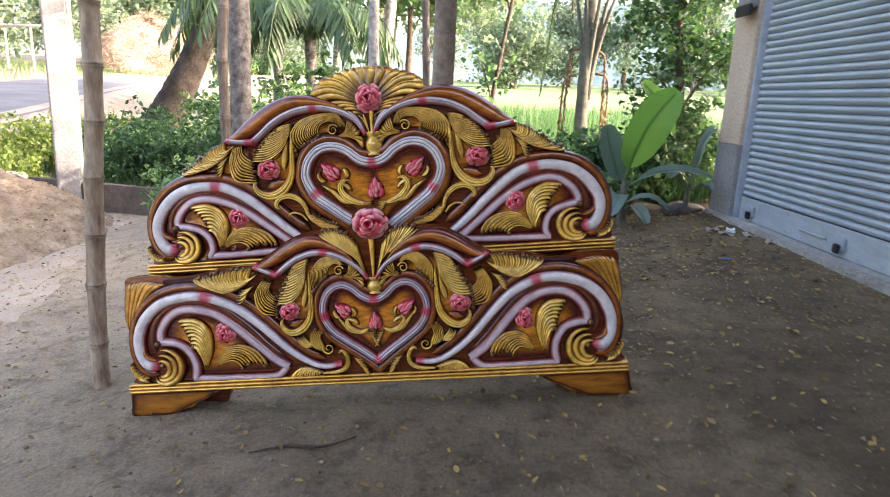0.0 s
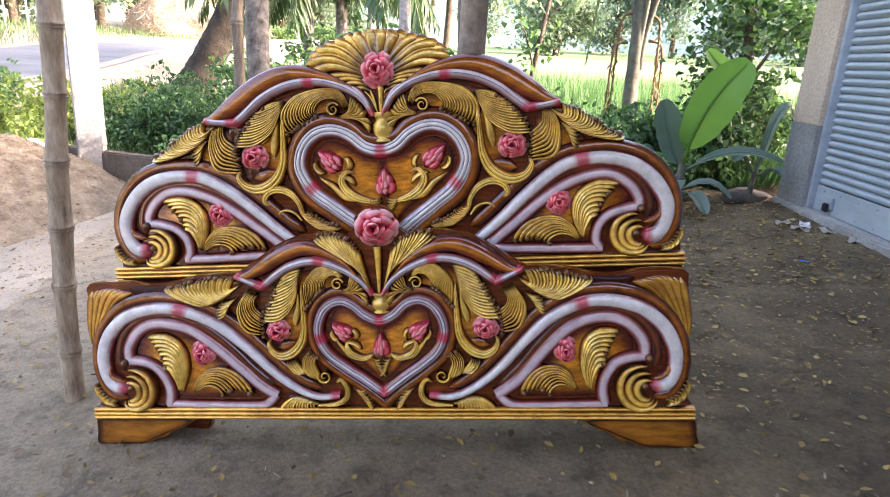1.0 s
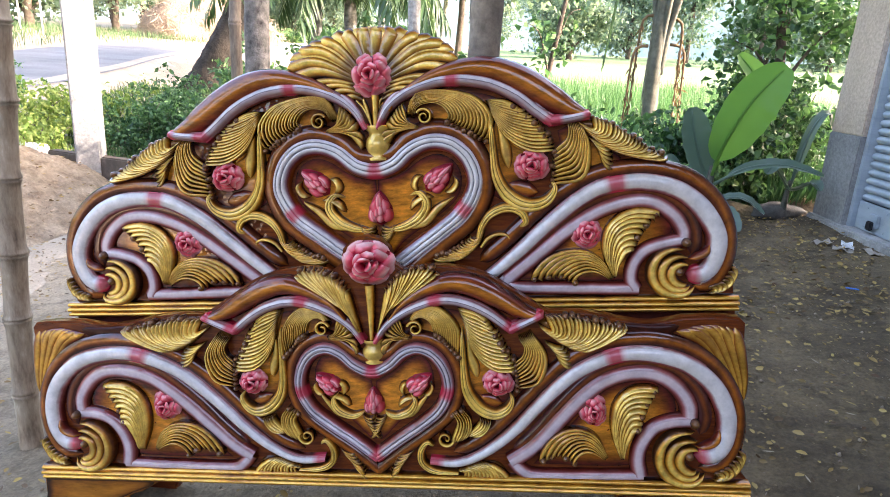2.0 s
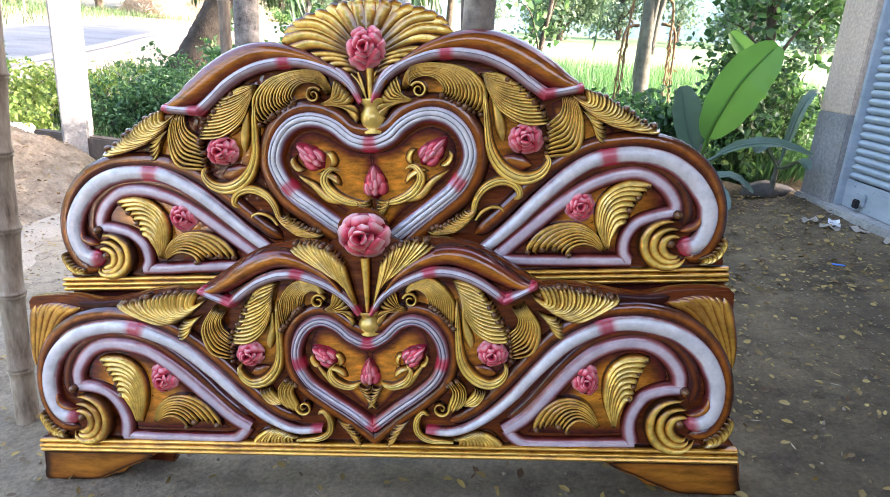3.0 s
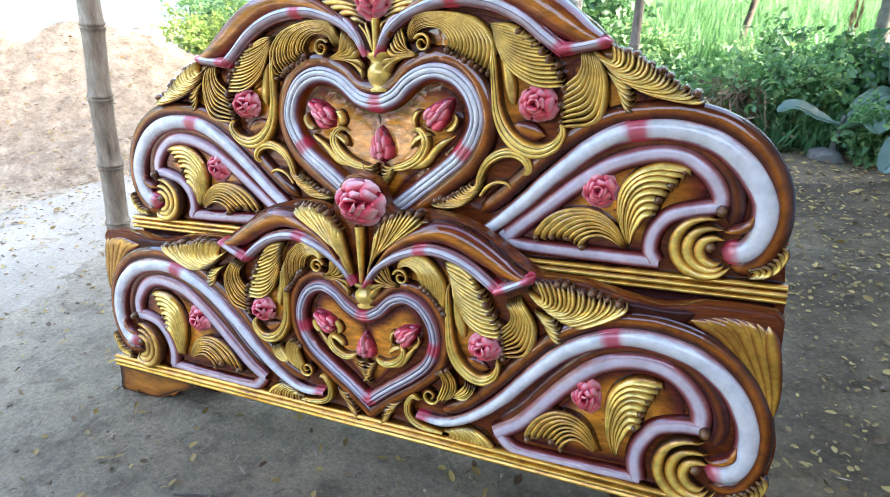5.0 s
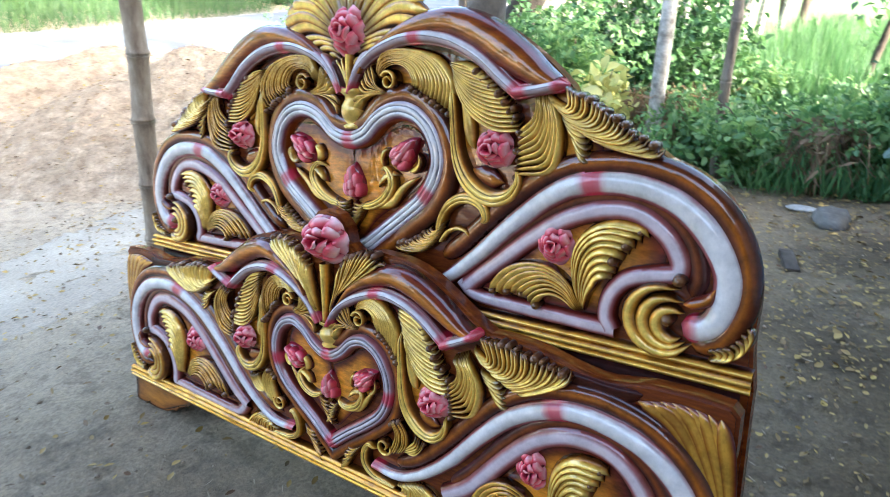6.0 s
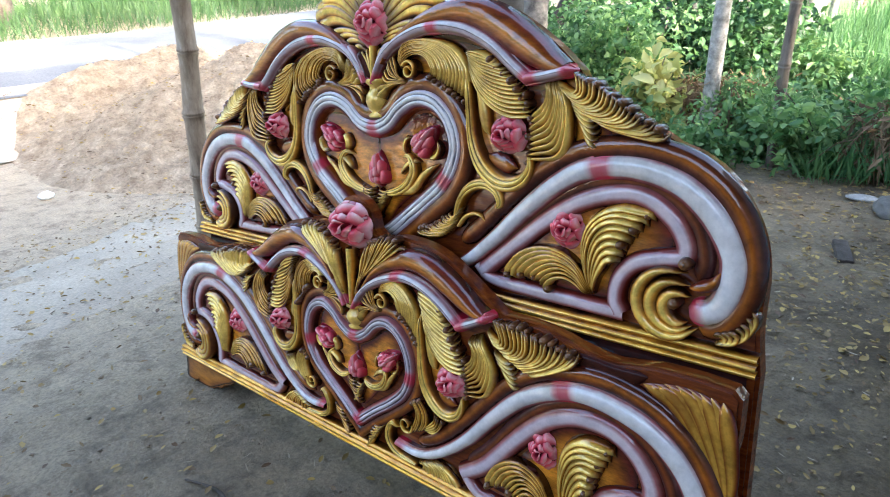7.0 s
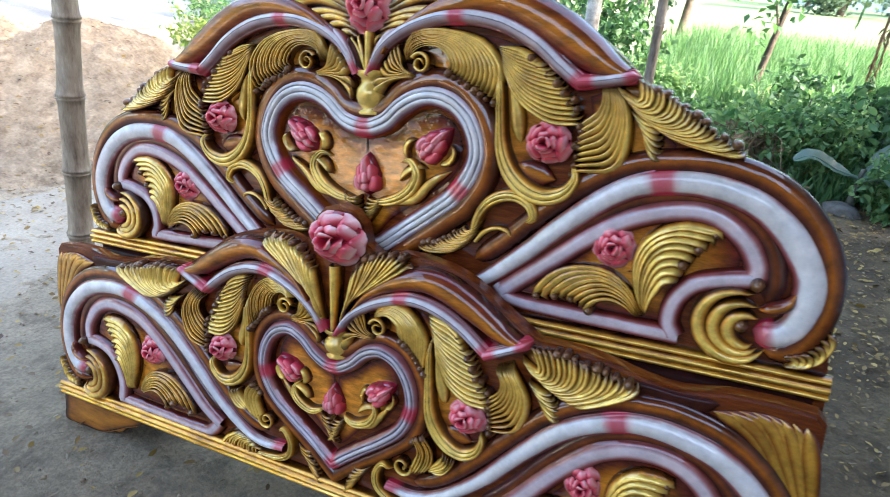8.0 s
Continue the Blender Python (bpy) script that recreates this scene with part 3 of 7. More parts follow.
def bud(centre, length, width, angle, depth=0.026):
    """A pointed rosebud: rows of overlapping petals towards the tip, over a dark calyx."""
    c, s = math.cos(angle), math.sin(angle)
    place = lambda a, b: (centre[0] + a * c - b * s, centre[1] + a * s + b * c)
    v, f, ac, mk = sweep([place(-0.5 * length, 0), place(0, 0), place(0.55 * length, 0)], [width * 0.35, width * 0.62, width * 0.16], depth * 0.55, PROFILE_ROUND, 14, lift=0.003, round_start=0.3, round_end=0.2)
    out = [(v, f, ac * 0.1, mk)]
    rows = ((-0.40, 0.10, -0.62, 0.9), (-0.40, 0.10, 0.62, 0.9), (-0.42, 0.02, 0.0, 1.05), (-0.16, 0.32, -0.38, 1.0), (-0.16, 0.32, 0.38, 1.05), (-0.05, 0.50, 0.0, 1.2), (-0.22, 0.16, -0.12, 1.32), (-0.25, 0.08, 0.22, 1.28))
    for k, (a0, a1, off, up) in enumerate(rows):
        w = width * (0.27 if k < 5 else 0.22)
        pts = [place(a0 * length, off * width * 0.35), place((a0 + a1) / 2 * length, off * width * 0.62), place(a1 * length, off * width * 0.42)]
        v, f, ac, mk = sweep(pts, [w * 0.5, w, w * 0.85, w * 0.2], depth * up, PROFILE_ROUND, 10, lift=0.004, round_start=0.25, round_end=0.3)
        out.append((v, f, np.clip(1.15 - 2.1 * np.abs(ac - 0.45), 0.05, 1) * (0.55 + 0.45 * ((k * 3) % 4) / 3), mk))
    return out


def field(points, lift=0.003):
    """A patch of clear stain, dark at its rim."""
    p = curve([*points, points[0]], 48)[:-1]
    c = p.mean(axis=0)
    rows, across = [], []
    for q, a in ((1.0, 0.0), (0.90, 0.18), (0.78, 0.42), (0.62, 0.75), (0.4, 1.0), (0.02, 1.0)):
        rows.append(c + (p - c) * q)
        across += [a] * len(p)
    uw = np.vstack(rows)
    v = np.stack([uw[:, 0], np.full(len(uw), -lift) - 0.001 * np.array(across), uw[:, 1]], axis=1)
    f = []
    k = len(p)
    for i in range(5):
        for j in range(k):
            f.append((i * k + j, i * k + (j + 1) % k, (i + 1) * k + (j + 1) % k, (i + 1) * k + j))
    return v, np.array(f), np.array(across), np.zeros(len(v))


def urn(centre, width, height, depth=0.03):
    """A small vase in half round."""
    prof = [(0.0, 0.80), (0.06, 0.86), (0.12, 0.62), (0.25, 0.88), (0.42, 1.0), (0.58, 0.94), (0.72, 0.70), (0.82, 0.72), (0.90, 0.98), (1.0, 0.90)]
    t = np.linspace(0, math.pi, 11)
    v = np.array([(centre[0] + width * r * math.cos(a), -(0.004 + depth * r * math.sin(a)), centre[1] + height * (q - 0.5)) for q, r in prof for a in t])
    ac = np.tile(0.5 + 0.42 * np.cos(t) * np.abs(np.cos(t)), len(prof))
    return v, strip(len(prof), len(t), flip=True), ac, np.zeros(len(v))


def full(points):
    """A right half with its mirror image, as one line from left to right."""
    return [(-u, w) for u, w in reversed(points[1:])] + [(0.0, points[0][1])] + list(points[1:])


class Panel:
    """One bed end: each carved piece is a part; side pieces are cut on both sides."""

    def __init__(self, root, stretch=0.0):
        self.root, self.stretch = root, stretch

    def left(self, u):
        s = np.clip((u - 0.35) / 0.4, 0, 1)
        return -(u + self.stretch * s * s * (3 - 2 * s))

    def add(self, name, data, mat, label="", both=True):
        v, f, across, mark = data
        right = link_mesh(name, v, f, mat, self.root, label, attrs={"across": across, "mark": mark})
        if both:
            w = v.copy()
            w[:, 0] = self.left(v[:, 0])
            link_mesh(name, w, f[:, ::-1], mat, self.root, label, attrs={"across": across, "mark": mark})
        return right

    def leaf(self, name, edge, tips, n, depth=0.020, label="", mat=None, ground=None, curls=0, arcs=None, strands=None, tips_at=(), **rest):
        """A carved leaf: its ground as one part, each strand cut on it a part of that."""
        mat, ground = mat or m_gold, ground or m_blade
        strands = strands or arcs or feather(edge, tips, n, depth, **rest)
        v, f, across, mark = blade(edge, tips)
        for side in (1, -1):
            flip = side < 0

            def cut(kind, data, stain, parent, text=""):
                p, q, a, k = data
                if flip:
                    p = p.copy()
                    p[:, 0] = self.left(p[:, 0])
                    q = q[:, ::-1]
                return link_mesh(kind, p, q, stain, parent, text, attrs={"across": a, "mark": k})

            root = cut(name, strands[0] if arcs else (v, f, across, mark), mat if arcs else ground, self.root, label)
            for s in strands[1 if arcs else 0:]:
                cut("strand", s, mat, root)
            for i, (u, w) in enumerate(tips_at):
                j = math.sin(12.9 * i + 78.0 * u)
                cut("curl_tip", knob((u + 0.003 * j, w - 0.006), 0.0084 + 0.0018 * j, 0.030 + 0.004 * j), m_curl, root)
            if curls:
                inner = curve(edge, curls + 2)[1:-1]
                for i, (u, w) in enumerate(curve(tips, curls + 2)[1:-1]):
                    du, dw = u - inner[i][0], w - inner[i][1]
                    far = math.hypot(du, dw) + 1e-6
                    u, w = u + 0.007 * du / far, w + 0.007 * dw / far
                    j = math.sin(12.9 * i + 78.0 * u)
                    cut("curl_tip", knob((u + 0.003 * j, w - 0.003 * math.cos(9 * j)), 0.0078 + 0.0020 * j, 0.027 + 0.004 * j), m_curl, root)

    def flowing(self, name, first, middle, last, n, depth=0.024, label="", curls=0):
        """A leaf of flowing strands on its ground, with dark rolled tips along the ends."""
        self.leaf(name, first, last, n, depth, label, curls=0, strands=bundle(first, middle, last, n, depth), tips_at=curve([first[-1], middle[-1], last[-1]], curls) if curls else ())

    def bloom(self, name, pieces, mat, label="", both=True):
        """A rose: its cushion as one part, each petal a part of that."""
        for side in ((1, -1) if both else (1,)):
            root = None
            for v, f, a, k in pieces:
                p = v.copy()
                if side < 0:
                    p[:, 0] = self.left(p[:, 0])
                ob = link_mesh("petal" if root else name, p, f[:, ::-1] if side < 0 else f, mat, root or self.root, "" if root else label, attrs={"across": a, "mark": k})
                root = root or ob

    def board(self, name, outline, thick, mat, label=""):
        """The sawn board: the right half's outline, top to bottom, mirrored."""
        right = [tuple(q) for q in outline]
        both = right + [(float(self.left(u)), w) for u, w in reversed(right) if u > 0.001]
        bm = bmesh.new()
        front = bm.faces.new([bm.verts.new((u, 0, w)) for u, w in both])
        made = bmesh.ops.extrude_face_region(bm, geom=[front])
        bmesh.ops.translate(bm, vec=(0, thick, 0), verts=[v for v in made["geom"] if isinstance(v, bmesh.types.BMVert)])
        bmesh.ops.recalc_face_normals(bm, faces=bm.faces[:])
        rim = [e for e in bm.edges if all(abs(v.co.y) < 1e-6 for v in e.verts)]
        bmesh.ops.bevel(bm, geom=rim, offset=0.006, segments=2, affect="EDGES")
        return part(name, bm, mat, self.root, label)


LEANING = pose(0, 0, 0, -7.0)

# ---------------------------------------------------------------- headboard
head = thing("headboard", "carved and painted wooden headboard leaning behind the footboard", "bed headboard",
             LEVEL @ pose(0.027, 2.411, 0) @ LEANING, group="carved bed ends")
H = Panel(head, 0.015)
outline = [(0.0, 1.272), (0.05, 1.268), (0.10, 1.252), (0.15, 1.230), (0.19, 1.205)]
outline += [tuple(q) for q in curve([(0.219, 1.176), (0.301, 1.185), (0.367, 1.166), (0.432, 1.13), (0.498, 1.082), (0.545, 1.039)], 18)]
outline += [tuple(q) for q in curve([(0.553, 1.024), (0.587, 1.01), (0.632, 0.981), (0.676, 0.95), (0.718, 0.925)], 12)]
outline += [tuple(q) for q in curve([(0.731, 0.916), (0.78, 0.896), (0.829, 0.858), (0.873, 0.788), (0.891, 0.713), (0.89, 0.618), (0.898, 0.539)], 24)]
outline += [(0.897, 0.50), (0.897, 0.0), (0.66, 0.0), (0.62, 0.09), (0.0, 0.09)]
H.board("board", outline, 0.034, m_board, "dark brown stained board with scalloped outline")
H.add("field_panel", field([(0.361, 0.629), (0.44, 0.693), (0.51, 0.755), (0.578, 0.798), (0.645, 0.812), (0.711, 0.802), (0.743, 0.755), (0.72, 0.721), (0.674, 0.711), (0.641, 0.681), (0.632, 0.623)]), m_field, "ochre sunburst stained field")
H.add("heart_field", field([(0.003, 0.898), (0.063, 0.91), (0.123, 0.949), (0.169, 0.958), (0.21, 0.931), (0.222, 0.885), (0.203, 0.837), (0.143, 0.789), (0.066, 0.737), (-0.012, 0.667)]), m_field, "ochre stained field inside the heart")
H.add("arch_field", field([(0.074, 1.064), (0.118, 1.094), (0.216, 1.108), (0.298, 1.097), (0.364, 1.061), (0.424, 1.012), (0.443, 0.951), (0.359, 0.852), (0.303, 0.847), (0.29, 0.971), (0.226, 1.022)]), m_field)
H.add("wing_field", field([(0.464, 1.003), (0.511, 1.014), (0.577, 0.958), (0.617, 0.923), (0.537, 0.893), (0.483, 0.861), (0.442, 0.856), (0.477, 0.909)]), m_field)
H.add("arch_cap", sweep([(0.048, 1.068), (0.077, 1.106), (0.149, 1.144), (0.232, 1.162), (0.3, 1.159), (0.366, 1.133), (0.432, 1.092), (0.484, 1.059), (0.524, 1.039)], [0.004, 0.010, 0.018, 0.026, 0.031, 0.036, 0.038, 0.032, 0.016], 0.036, PROFILE_ROUND, 40), m_cap, "brown sunburst arch cap")
H.add("arch_moulding", sweep([(0.014, 1.026), (0.043, 1.075), (0.091, 1.111), (0.162, 1.134), (0.231, 1.137), (0.299, 1.124), (0.365, 1.092), (0.418, 1.049), (0.454, 1.023)], [0.010, 0.016, 0.018, 0.018, 0.016], 0.039, PROFILE_GROOVED, 60, marks=(0.02, 0.46, 0.99)), m_arch, "white moulding with red marks")
H.add("arch_end", sweep([(0.447, 1.026), (0.497, 1.031), (0.546, 1.039)], [0.015, 0.013, 0.014], 0.043, PROFILE_GROOVED, 16, marks=(0.1, 0.95), round_end=0.1), m_arch)
H.add("heart_roll", sweep(full([(0.011, 0.954), (0.052, 0.966), (0.083, 0.995), (0.127, 1.016), (0.173, 1.021), (0.225, 1.002), (0.265, 0.956), (0.283, 0.892), (0.271, 0.834), (0.236, 0.781), (0.176, 0.734), (0.107, 0.682), (0.028, 0.625)]), 0.026, 0.024, PROFILE_ROUND, 140), m_roll, "brown stained roll round the heart", both=False)
H.add("heart_moulding", sweep(full([(0.005, 0.924), (0.047, 0.936), (0.086, 0.968), (0.126, 0.988), (0.168, 0.992), (0.21, 0.978), (0.243, 0.944), (0.26, 0.893), (0.249, 0.849), (0.216, 0.801), (0.163, 0.759), (0.094, 0.709), (-0.018, 0.632)]), 0.027, 0.030, PROFILE_HEART, 180, marks=(0.5, 0.21, 0.79)), m_heart, "white triple-ribbed heart moulding", both=False)
H.add("scroll_roll", sweep([(0.261, 0.676), (0.328, 0.729), (0.4, 0.794), (0.469, 0.85), (0.551, 0.892), (0.63, 0.905), (0.709, 0.901), (0.781, 0.874), (0.838, 0.821), (0.87, 0.751), (0.87, 0.675), (0.837, 0.616), (0.791, 0.603)], 0.022, 0.020, PROFILE_ROUND, 70, round_start=0.05, round_end=0.04), m_roll, "brown stained roll along the scroll")
H.add("scroll_moulding", sweep([(0.236, 0.609), (0.296, 0.648), (0.355, 0.695), (0.427, 0.761), (0.497, 0.819), (0.564, 0.858), (0.627, 0.871), (0.697, 0.867), (0.762, 0.843), (0.816, 0.794), (0.848, 0.731), (0.841, 0.669), (0.816, 0.637), (0.774, 0.635)], [0.015, 0.020, 0.022, 0.024, 0.026, 0.028, 0.030, 0.030, 0.026], 0.027, PROFILE_BAND, 100, marks=(0.50, 0.99), round_end=0.03, mark_length=0.017), m_scroll, "white scroll moulding with red marks")
H.add("groove_roll", sweep([(0.318, 0.642), (0.384, 0.699), (0.455, 0.764), (0.524, 0.811), (0.591, 0.839), (0.658, 0.846), (0.724, 0.831), (0.778, 0.786), (0.796, 0.726), (0.788, 0.684)], 0.018, 0.012, PROFILE_ROUND, 60, round_start=0.06, round_end=0.05), m_groove)
H.add("inner_moulding", sweep([(0.325, 0.624), (0.412, 0.694), (0.496, 0.761), (0.565, 0.801), (0.631, 0.821), (0.691, 0.819), (0.741, 0.787), (0.766, 0.745), (0.762, 0.717)], 0.022, 0.019, PROFILE_ROUND, 70), m_inner, "mauve inner moulding")
H.add("inner_hook", sweep([(0.764, 0.723), (0.72, 0.715), (0.677, 0.7), (0.648, 0.666), (0.641, 0.626), (0.652, 0.6)], 0.020, 0.020, PROFILE_ROUND, 36), m_inner)
H.add("inner_bar", sweep([(0.313, 0.636), (0.346, 0.611), (0.439, 0.605), (0.552, 0.602), (0.66, 0.6)], [0.016, 0.019, 0.019, 0.019], 0.018, PROFILE_ROUND, 30), m_inner)
H.add("boss", knob([(0.771, 0.717)][0], 0.0125, 0.036), m_curl, "round stained boss")
H.leaf("end_curl", [(0.765, 0.689), (0.721, 0.696), (0.685, 0.668), (0.678, 0.622), (0.717, 0.587), (0.792, 0.586)], [(0.775, 0.666), (0.745, 0.667), (0.726, 0.647), (0.727, 0.621), (0.747, 0.604), (0.801, 0.597)], 6, 0.026, "gold fluted curl", mat=m_flute, arcs=crescents(*[(0.751, 0.644), (0.812, 0.643), (0.749, 0.702)]))
H.add("curl_eye", knob([(0.756, 0.644)][0], 0.012, 0.034), m_curl, "dark round eye of the curl")
H.add("end_leaf", sweep([(0.828, 0.712), (0.818, 0.69), (0.797, 0.68), (0.775, 0.675)], [0.004, 0.012, 0.012, 0.004], 0.022, PROFILE_ROUND, 14, lift=0.006, round_start=0.3, round_end=0.3), m_cap)
H.leaf("corner_leaf", [(0.825, 0.588), (0.854, 0.593), (0.882, 0.61), (0.889, 0.639)], [(0.838, 0.602), (0.861, 0.61), (0.874, 0.621), (0.887, 0.644)], 7, 0.020, "gold corner leaf")
H.flowing("lying_leaf", [(0.598, 0.624), (0.57, 0.672), (0.531, 0.696), (0.484, 0.697), (0.432, 0.674), (0.4, 0.637)], [(0.595, 0.624), (0.565, 0.661), (0.526, 0.676), (0.491, 0.667), (0.46, 0.644)], [(0.592, 0.623), (0.565, 0.642), (0.537, 0.648), (0.512, 0.64), (0.5, 0.626)], 8, 0.026, "gold acanthus leaf", 4)
H.flowing("standing_leaf", [(0.598, 0.627), (0.577, 0.683), (0.575, 0.736), (0.598, 0.776), (0.645, 0.799), (0.701, 0.795)], [(0.599, 0.627), (0.589, 0.682), (0.595, 0.724), (0.612, 0.749), (0.639, 0.759), (0.662, 0.756)], [(0.601, 0.627), (0.603, 0.66), (0.61, 0.681), (0.619, 0.698), (0.63, 0.705)], 8, 0.026, "gold acanthus leaf", 4)
H.bloom("side_rose", rose([(0.533, 0.745)][0], 0.040, 0.043, 0.036), m_rose, "pink painted rose")
H.flowing("over_heart_leaf", [(0.106, 1.049), (0.119, 1.077), (0.156, 1.087), (0.186, 1.075), (0.2, 1.049), (0.191, 1.04)], [(0.095, 1.052), (0.114, 1.095), (0.174, 1.104), (0.225, 1.085), (0.248, 1.044), (0.233, 1.018)], [(0.089, 1.055), (0.112, 1.106), (0.181, 1.115), (0.264, 1.092), (0.305, 1.038), (0.289, 0.989)], 13, 0.024, "gold acanthus leaf over the heart", 8)
H.add("over_heart_curl", volute((0.136, 1.051), 0.021, 1.6, 2.6, -1, 0.0058, 0.030), m_gold)
H.flowing("vase_leaf", [(0.124, 1.027), (0.094, 1.04), (0.083, 1.061), (0.078, 1.081)], [(0.126, 1.026), (0.091, 1.032), (0.065, 1.037), (0.055, 1.051)], [(0.124, 1.023), (0.087, 1.022), (0.058, 1.013), (0.037, 0.996)], 8, 0.024, "", 0)
H.flowing("big_leaf", [(0.286, 1.085), (0.308, 1.084), (0.332, 1.08), (0.355, 1.07)], [(0.292, 1.077), (0.339, 1.038), (0.379, 1.022), (0.417, 1.016)], [(0.296, 1.07), (0.335, 0.999), (0.396, 0.96), (0.455, 0.957)], 15, 0.024, "large gold acanthus leaf", 8)
H.add("stem", sweep([(0.296, 1.052), (0.302, 1.005), (0.305, 0.957), (0.311, 0.902), (0.331, 0.858), (0.365, 0.829), (0.402, 0.821), (0.436, 0.833), (0.454, 0.86), (0.445, 0.886)], [0.003, 0.008, 0.010, 0.012, 0.016, 0.020, 0.021, 0.018, 0.012, 0.005], 0.030, PROFILE_STEM, 54, lift=0.004, round_start=0.12, round_end=0.08), m_stem, "gold curved stem")
H.add("pod", sweep([(0.338, 0.876), (0.375, 0.861), (0.414, 0.852)], [0.008, 0.020, 0.022, 0.010], 0.010, PROFILE_ROUND, 16, lift=0.004, round_start=0.3, round_end=0.3), m_cap)
for u, w in [(0.424, 1.005), (0.441, 0.996), (0.446, 0.98), (0.459, 0.943), (0.448, 0.917)]:
    H.add("curl", knob((u, w), 0.0085, 0.028), m_curl)
H.leaf("side_leaf", [(0.537, 0.986), (0.564, 0.952), (0.575, 0.915)], [(0.579, 0.963), (0.585, 0.937), (0.585, 0.909)], 6, 0.018, "brown gold leaf", ground=m_cap)
H.add("broad_leaf", sweep([(0.317, 1.048), (0.326, 1.004), (0.336, 0.956), (0.342, 0.915)], [0.004, 0.010, 0.016, 0.011], 0.018, PROFILE_FLUTE, 18, lift=0.004, round_end=0.25), m_smooth_gold, "smooth pale gold leaf")
H.add("broad_leaf", sweep([(0.328, 1.026), (0.347, 0.996), (0.366, 0.971), (0.38, 0.956)], [0.004, 0.010, 0.012, 0.004], 0.012, PROFILE_ROUND, 14, lift=0.003, round_end=0.3), m_smooth_gold)
H.bloom("wing_rose", rose((0.399, 0.920), 0.047, 0.043, 0.046, lift=0.016, twist=0.6), m_rose, "pink painted rose")
H.flowing("cup_leaf", [(0.487, 1.026), (0.493, 1.002), (0.487, 0.976), (0.462, 0.954)], [(0.502, 1.028), (0.516, 0.981), (0.502, 0.932), (0.456, 0.91)], [(0.516, 1.027), (0.539, 0.96), (0.524, 0.885), (0.449, 0.872)], 9, 0.024, "gold fan leaf", 6)
H.leaf("edge_leaf", [(0.508, 1.027), (0.55, 0.977), (0.61, 0.94), (0.669, 0.927), (0.708, 0.92)], [(0.55, 1.026), (0.592, 1.007), (0.634, 0.978), (0.676, 0.948), (0.718, 0.923)], 20, 0.026, "gold feathered leaf on the top edge", reach=0.6, curls=9)
H.add("lower_stem", sweep([(0.258, 0.731), (0.268, 0.767), (0.286, 0.795), (0.315, 0.813), (0.346, 0.816), (0.373, 0.803), (0.382, 0.779), (0.363, 0.765)], [0.008, 0.009, 0.011, 0.013, 0.014, 0.013, 0.011, 0.006], 0.028, PROFILE_STEM, 40, lift=0.004, round_start=0.08, round_end=0.12), m_stem)
H.add("lower_curl", sweep([(0.266, 0.717), (0.284, 0.739), (0.31, 0.75), (0.333, 0.746), (0.341, 0.732)], [0.005, 0.007, 0.007, 0.006, 0.003], 0.022, PROFILE_ROUND, 24, lift=0.004, round_end=0.15), m_gold)
H.leaf("lower_leaf", [(0.28, 0.763), (0.267, 0.728), (0.228, 0.691), (0.162, 0.663)], [(0.239, 0.738), (0.209, 0.715), (0.179, 0.701), (0.143, 0.687)], 15, 0.022, "gold feathered leaf under the heart", reach=0.5, curls=7)
H.add("heart_stem", sweep([(0.02, 0.768), (0.068, 0.775), (0.108, 0.797), (0.128, 0.831), (0.112, 0.86), (0.085, 0.855)], [0.006, 0.013, 0.016, 0.014, 0.006], 0.024, PROFILE_STEM, 30, lift=0.004, round_start=0.15, round_end=0.35), m_stem)
H.add("heart_tendril", sweep([(0.068, 0.772), (0.122, 0.785), (0.159, 0.821), (0.201, 0.848)], [0.009, 0.014, 0.012, 0.005], 0.018, PROFILE_ROUND, 24, lift=0.004, round_end=0.2), m_gold)
for edge in ([(0.085, 0.815), (0.100, 0.838), (0.128, 0.852), (0.150, 0.848)], [(0.110, 0.862), (0.098, 0.880), (0.106, 0.900), (0.124, 0.906)], [(0.176, 0.862), (0.196, 0.866), (0.208, 0.884), (0.200, 0.902)]):
    H.add("bud_leaf", sweep(edge, [0.004, 0.011, 0.010, 0.003], 0.020, PROFILE_SHINGLE, 14, lift=0.004, round_start=0.2, round_end=0.3, marks=(0.0, 1.0), mark_length=0.010), m_gold)
H.bloom("heart_bud", bud([(0.163, 0.897)][0], 0.094, 0.050, 0.75), m_rose, "pink rosebud")
H.bloom("tip_bud", bud([(0.006, 0.822)][0], 0.088, 0.054, 1.57), m_rose, "pink rosebud", both=False)
H.leaf("tip_leaf", [(0.054, 0.784), (0.037, 0.752), (0.008, 0.721)], [(0.014, 0.771), (0.01, 0.747), (-0.005, 0.709)], 8, 0.020, "")
H.add("vase", urn([(0.011, 0.992)][0], 0.034, 0.088, 0.036), m_smooth_gold, "small gold vase", both=False)
H.add("rose_stem", sweep([(0.01, 1.023), (0.011, 1.067), (0.012, 1.11)], [0.008, 0.010, 0.012], 0.028, PROFILE_ROUND, 14, lift=0.004), m_gold, both=False)
H.add("stem_leaf_inner", sweep([(0.014, 1.026), (0.022, 1.056), (0.035, 1.082), (0.045, 1.103)], [0.006, 0.011, 0.012, 0.005], 0.026, PROFILE_ROUND, 16, lift=0.004, round_end=0.25), m_groove)
H.add("stem_leaf", sweep([(0.019, 1.028), (0.031, 1.066), (0.053, 1.099), (0.08, 1.119)], [0.006, 0.010, 0.011, 0.005], 0.030, PROFILE_ROUND, 20, lift=0.004, round_end=0.2), m_inner)


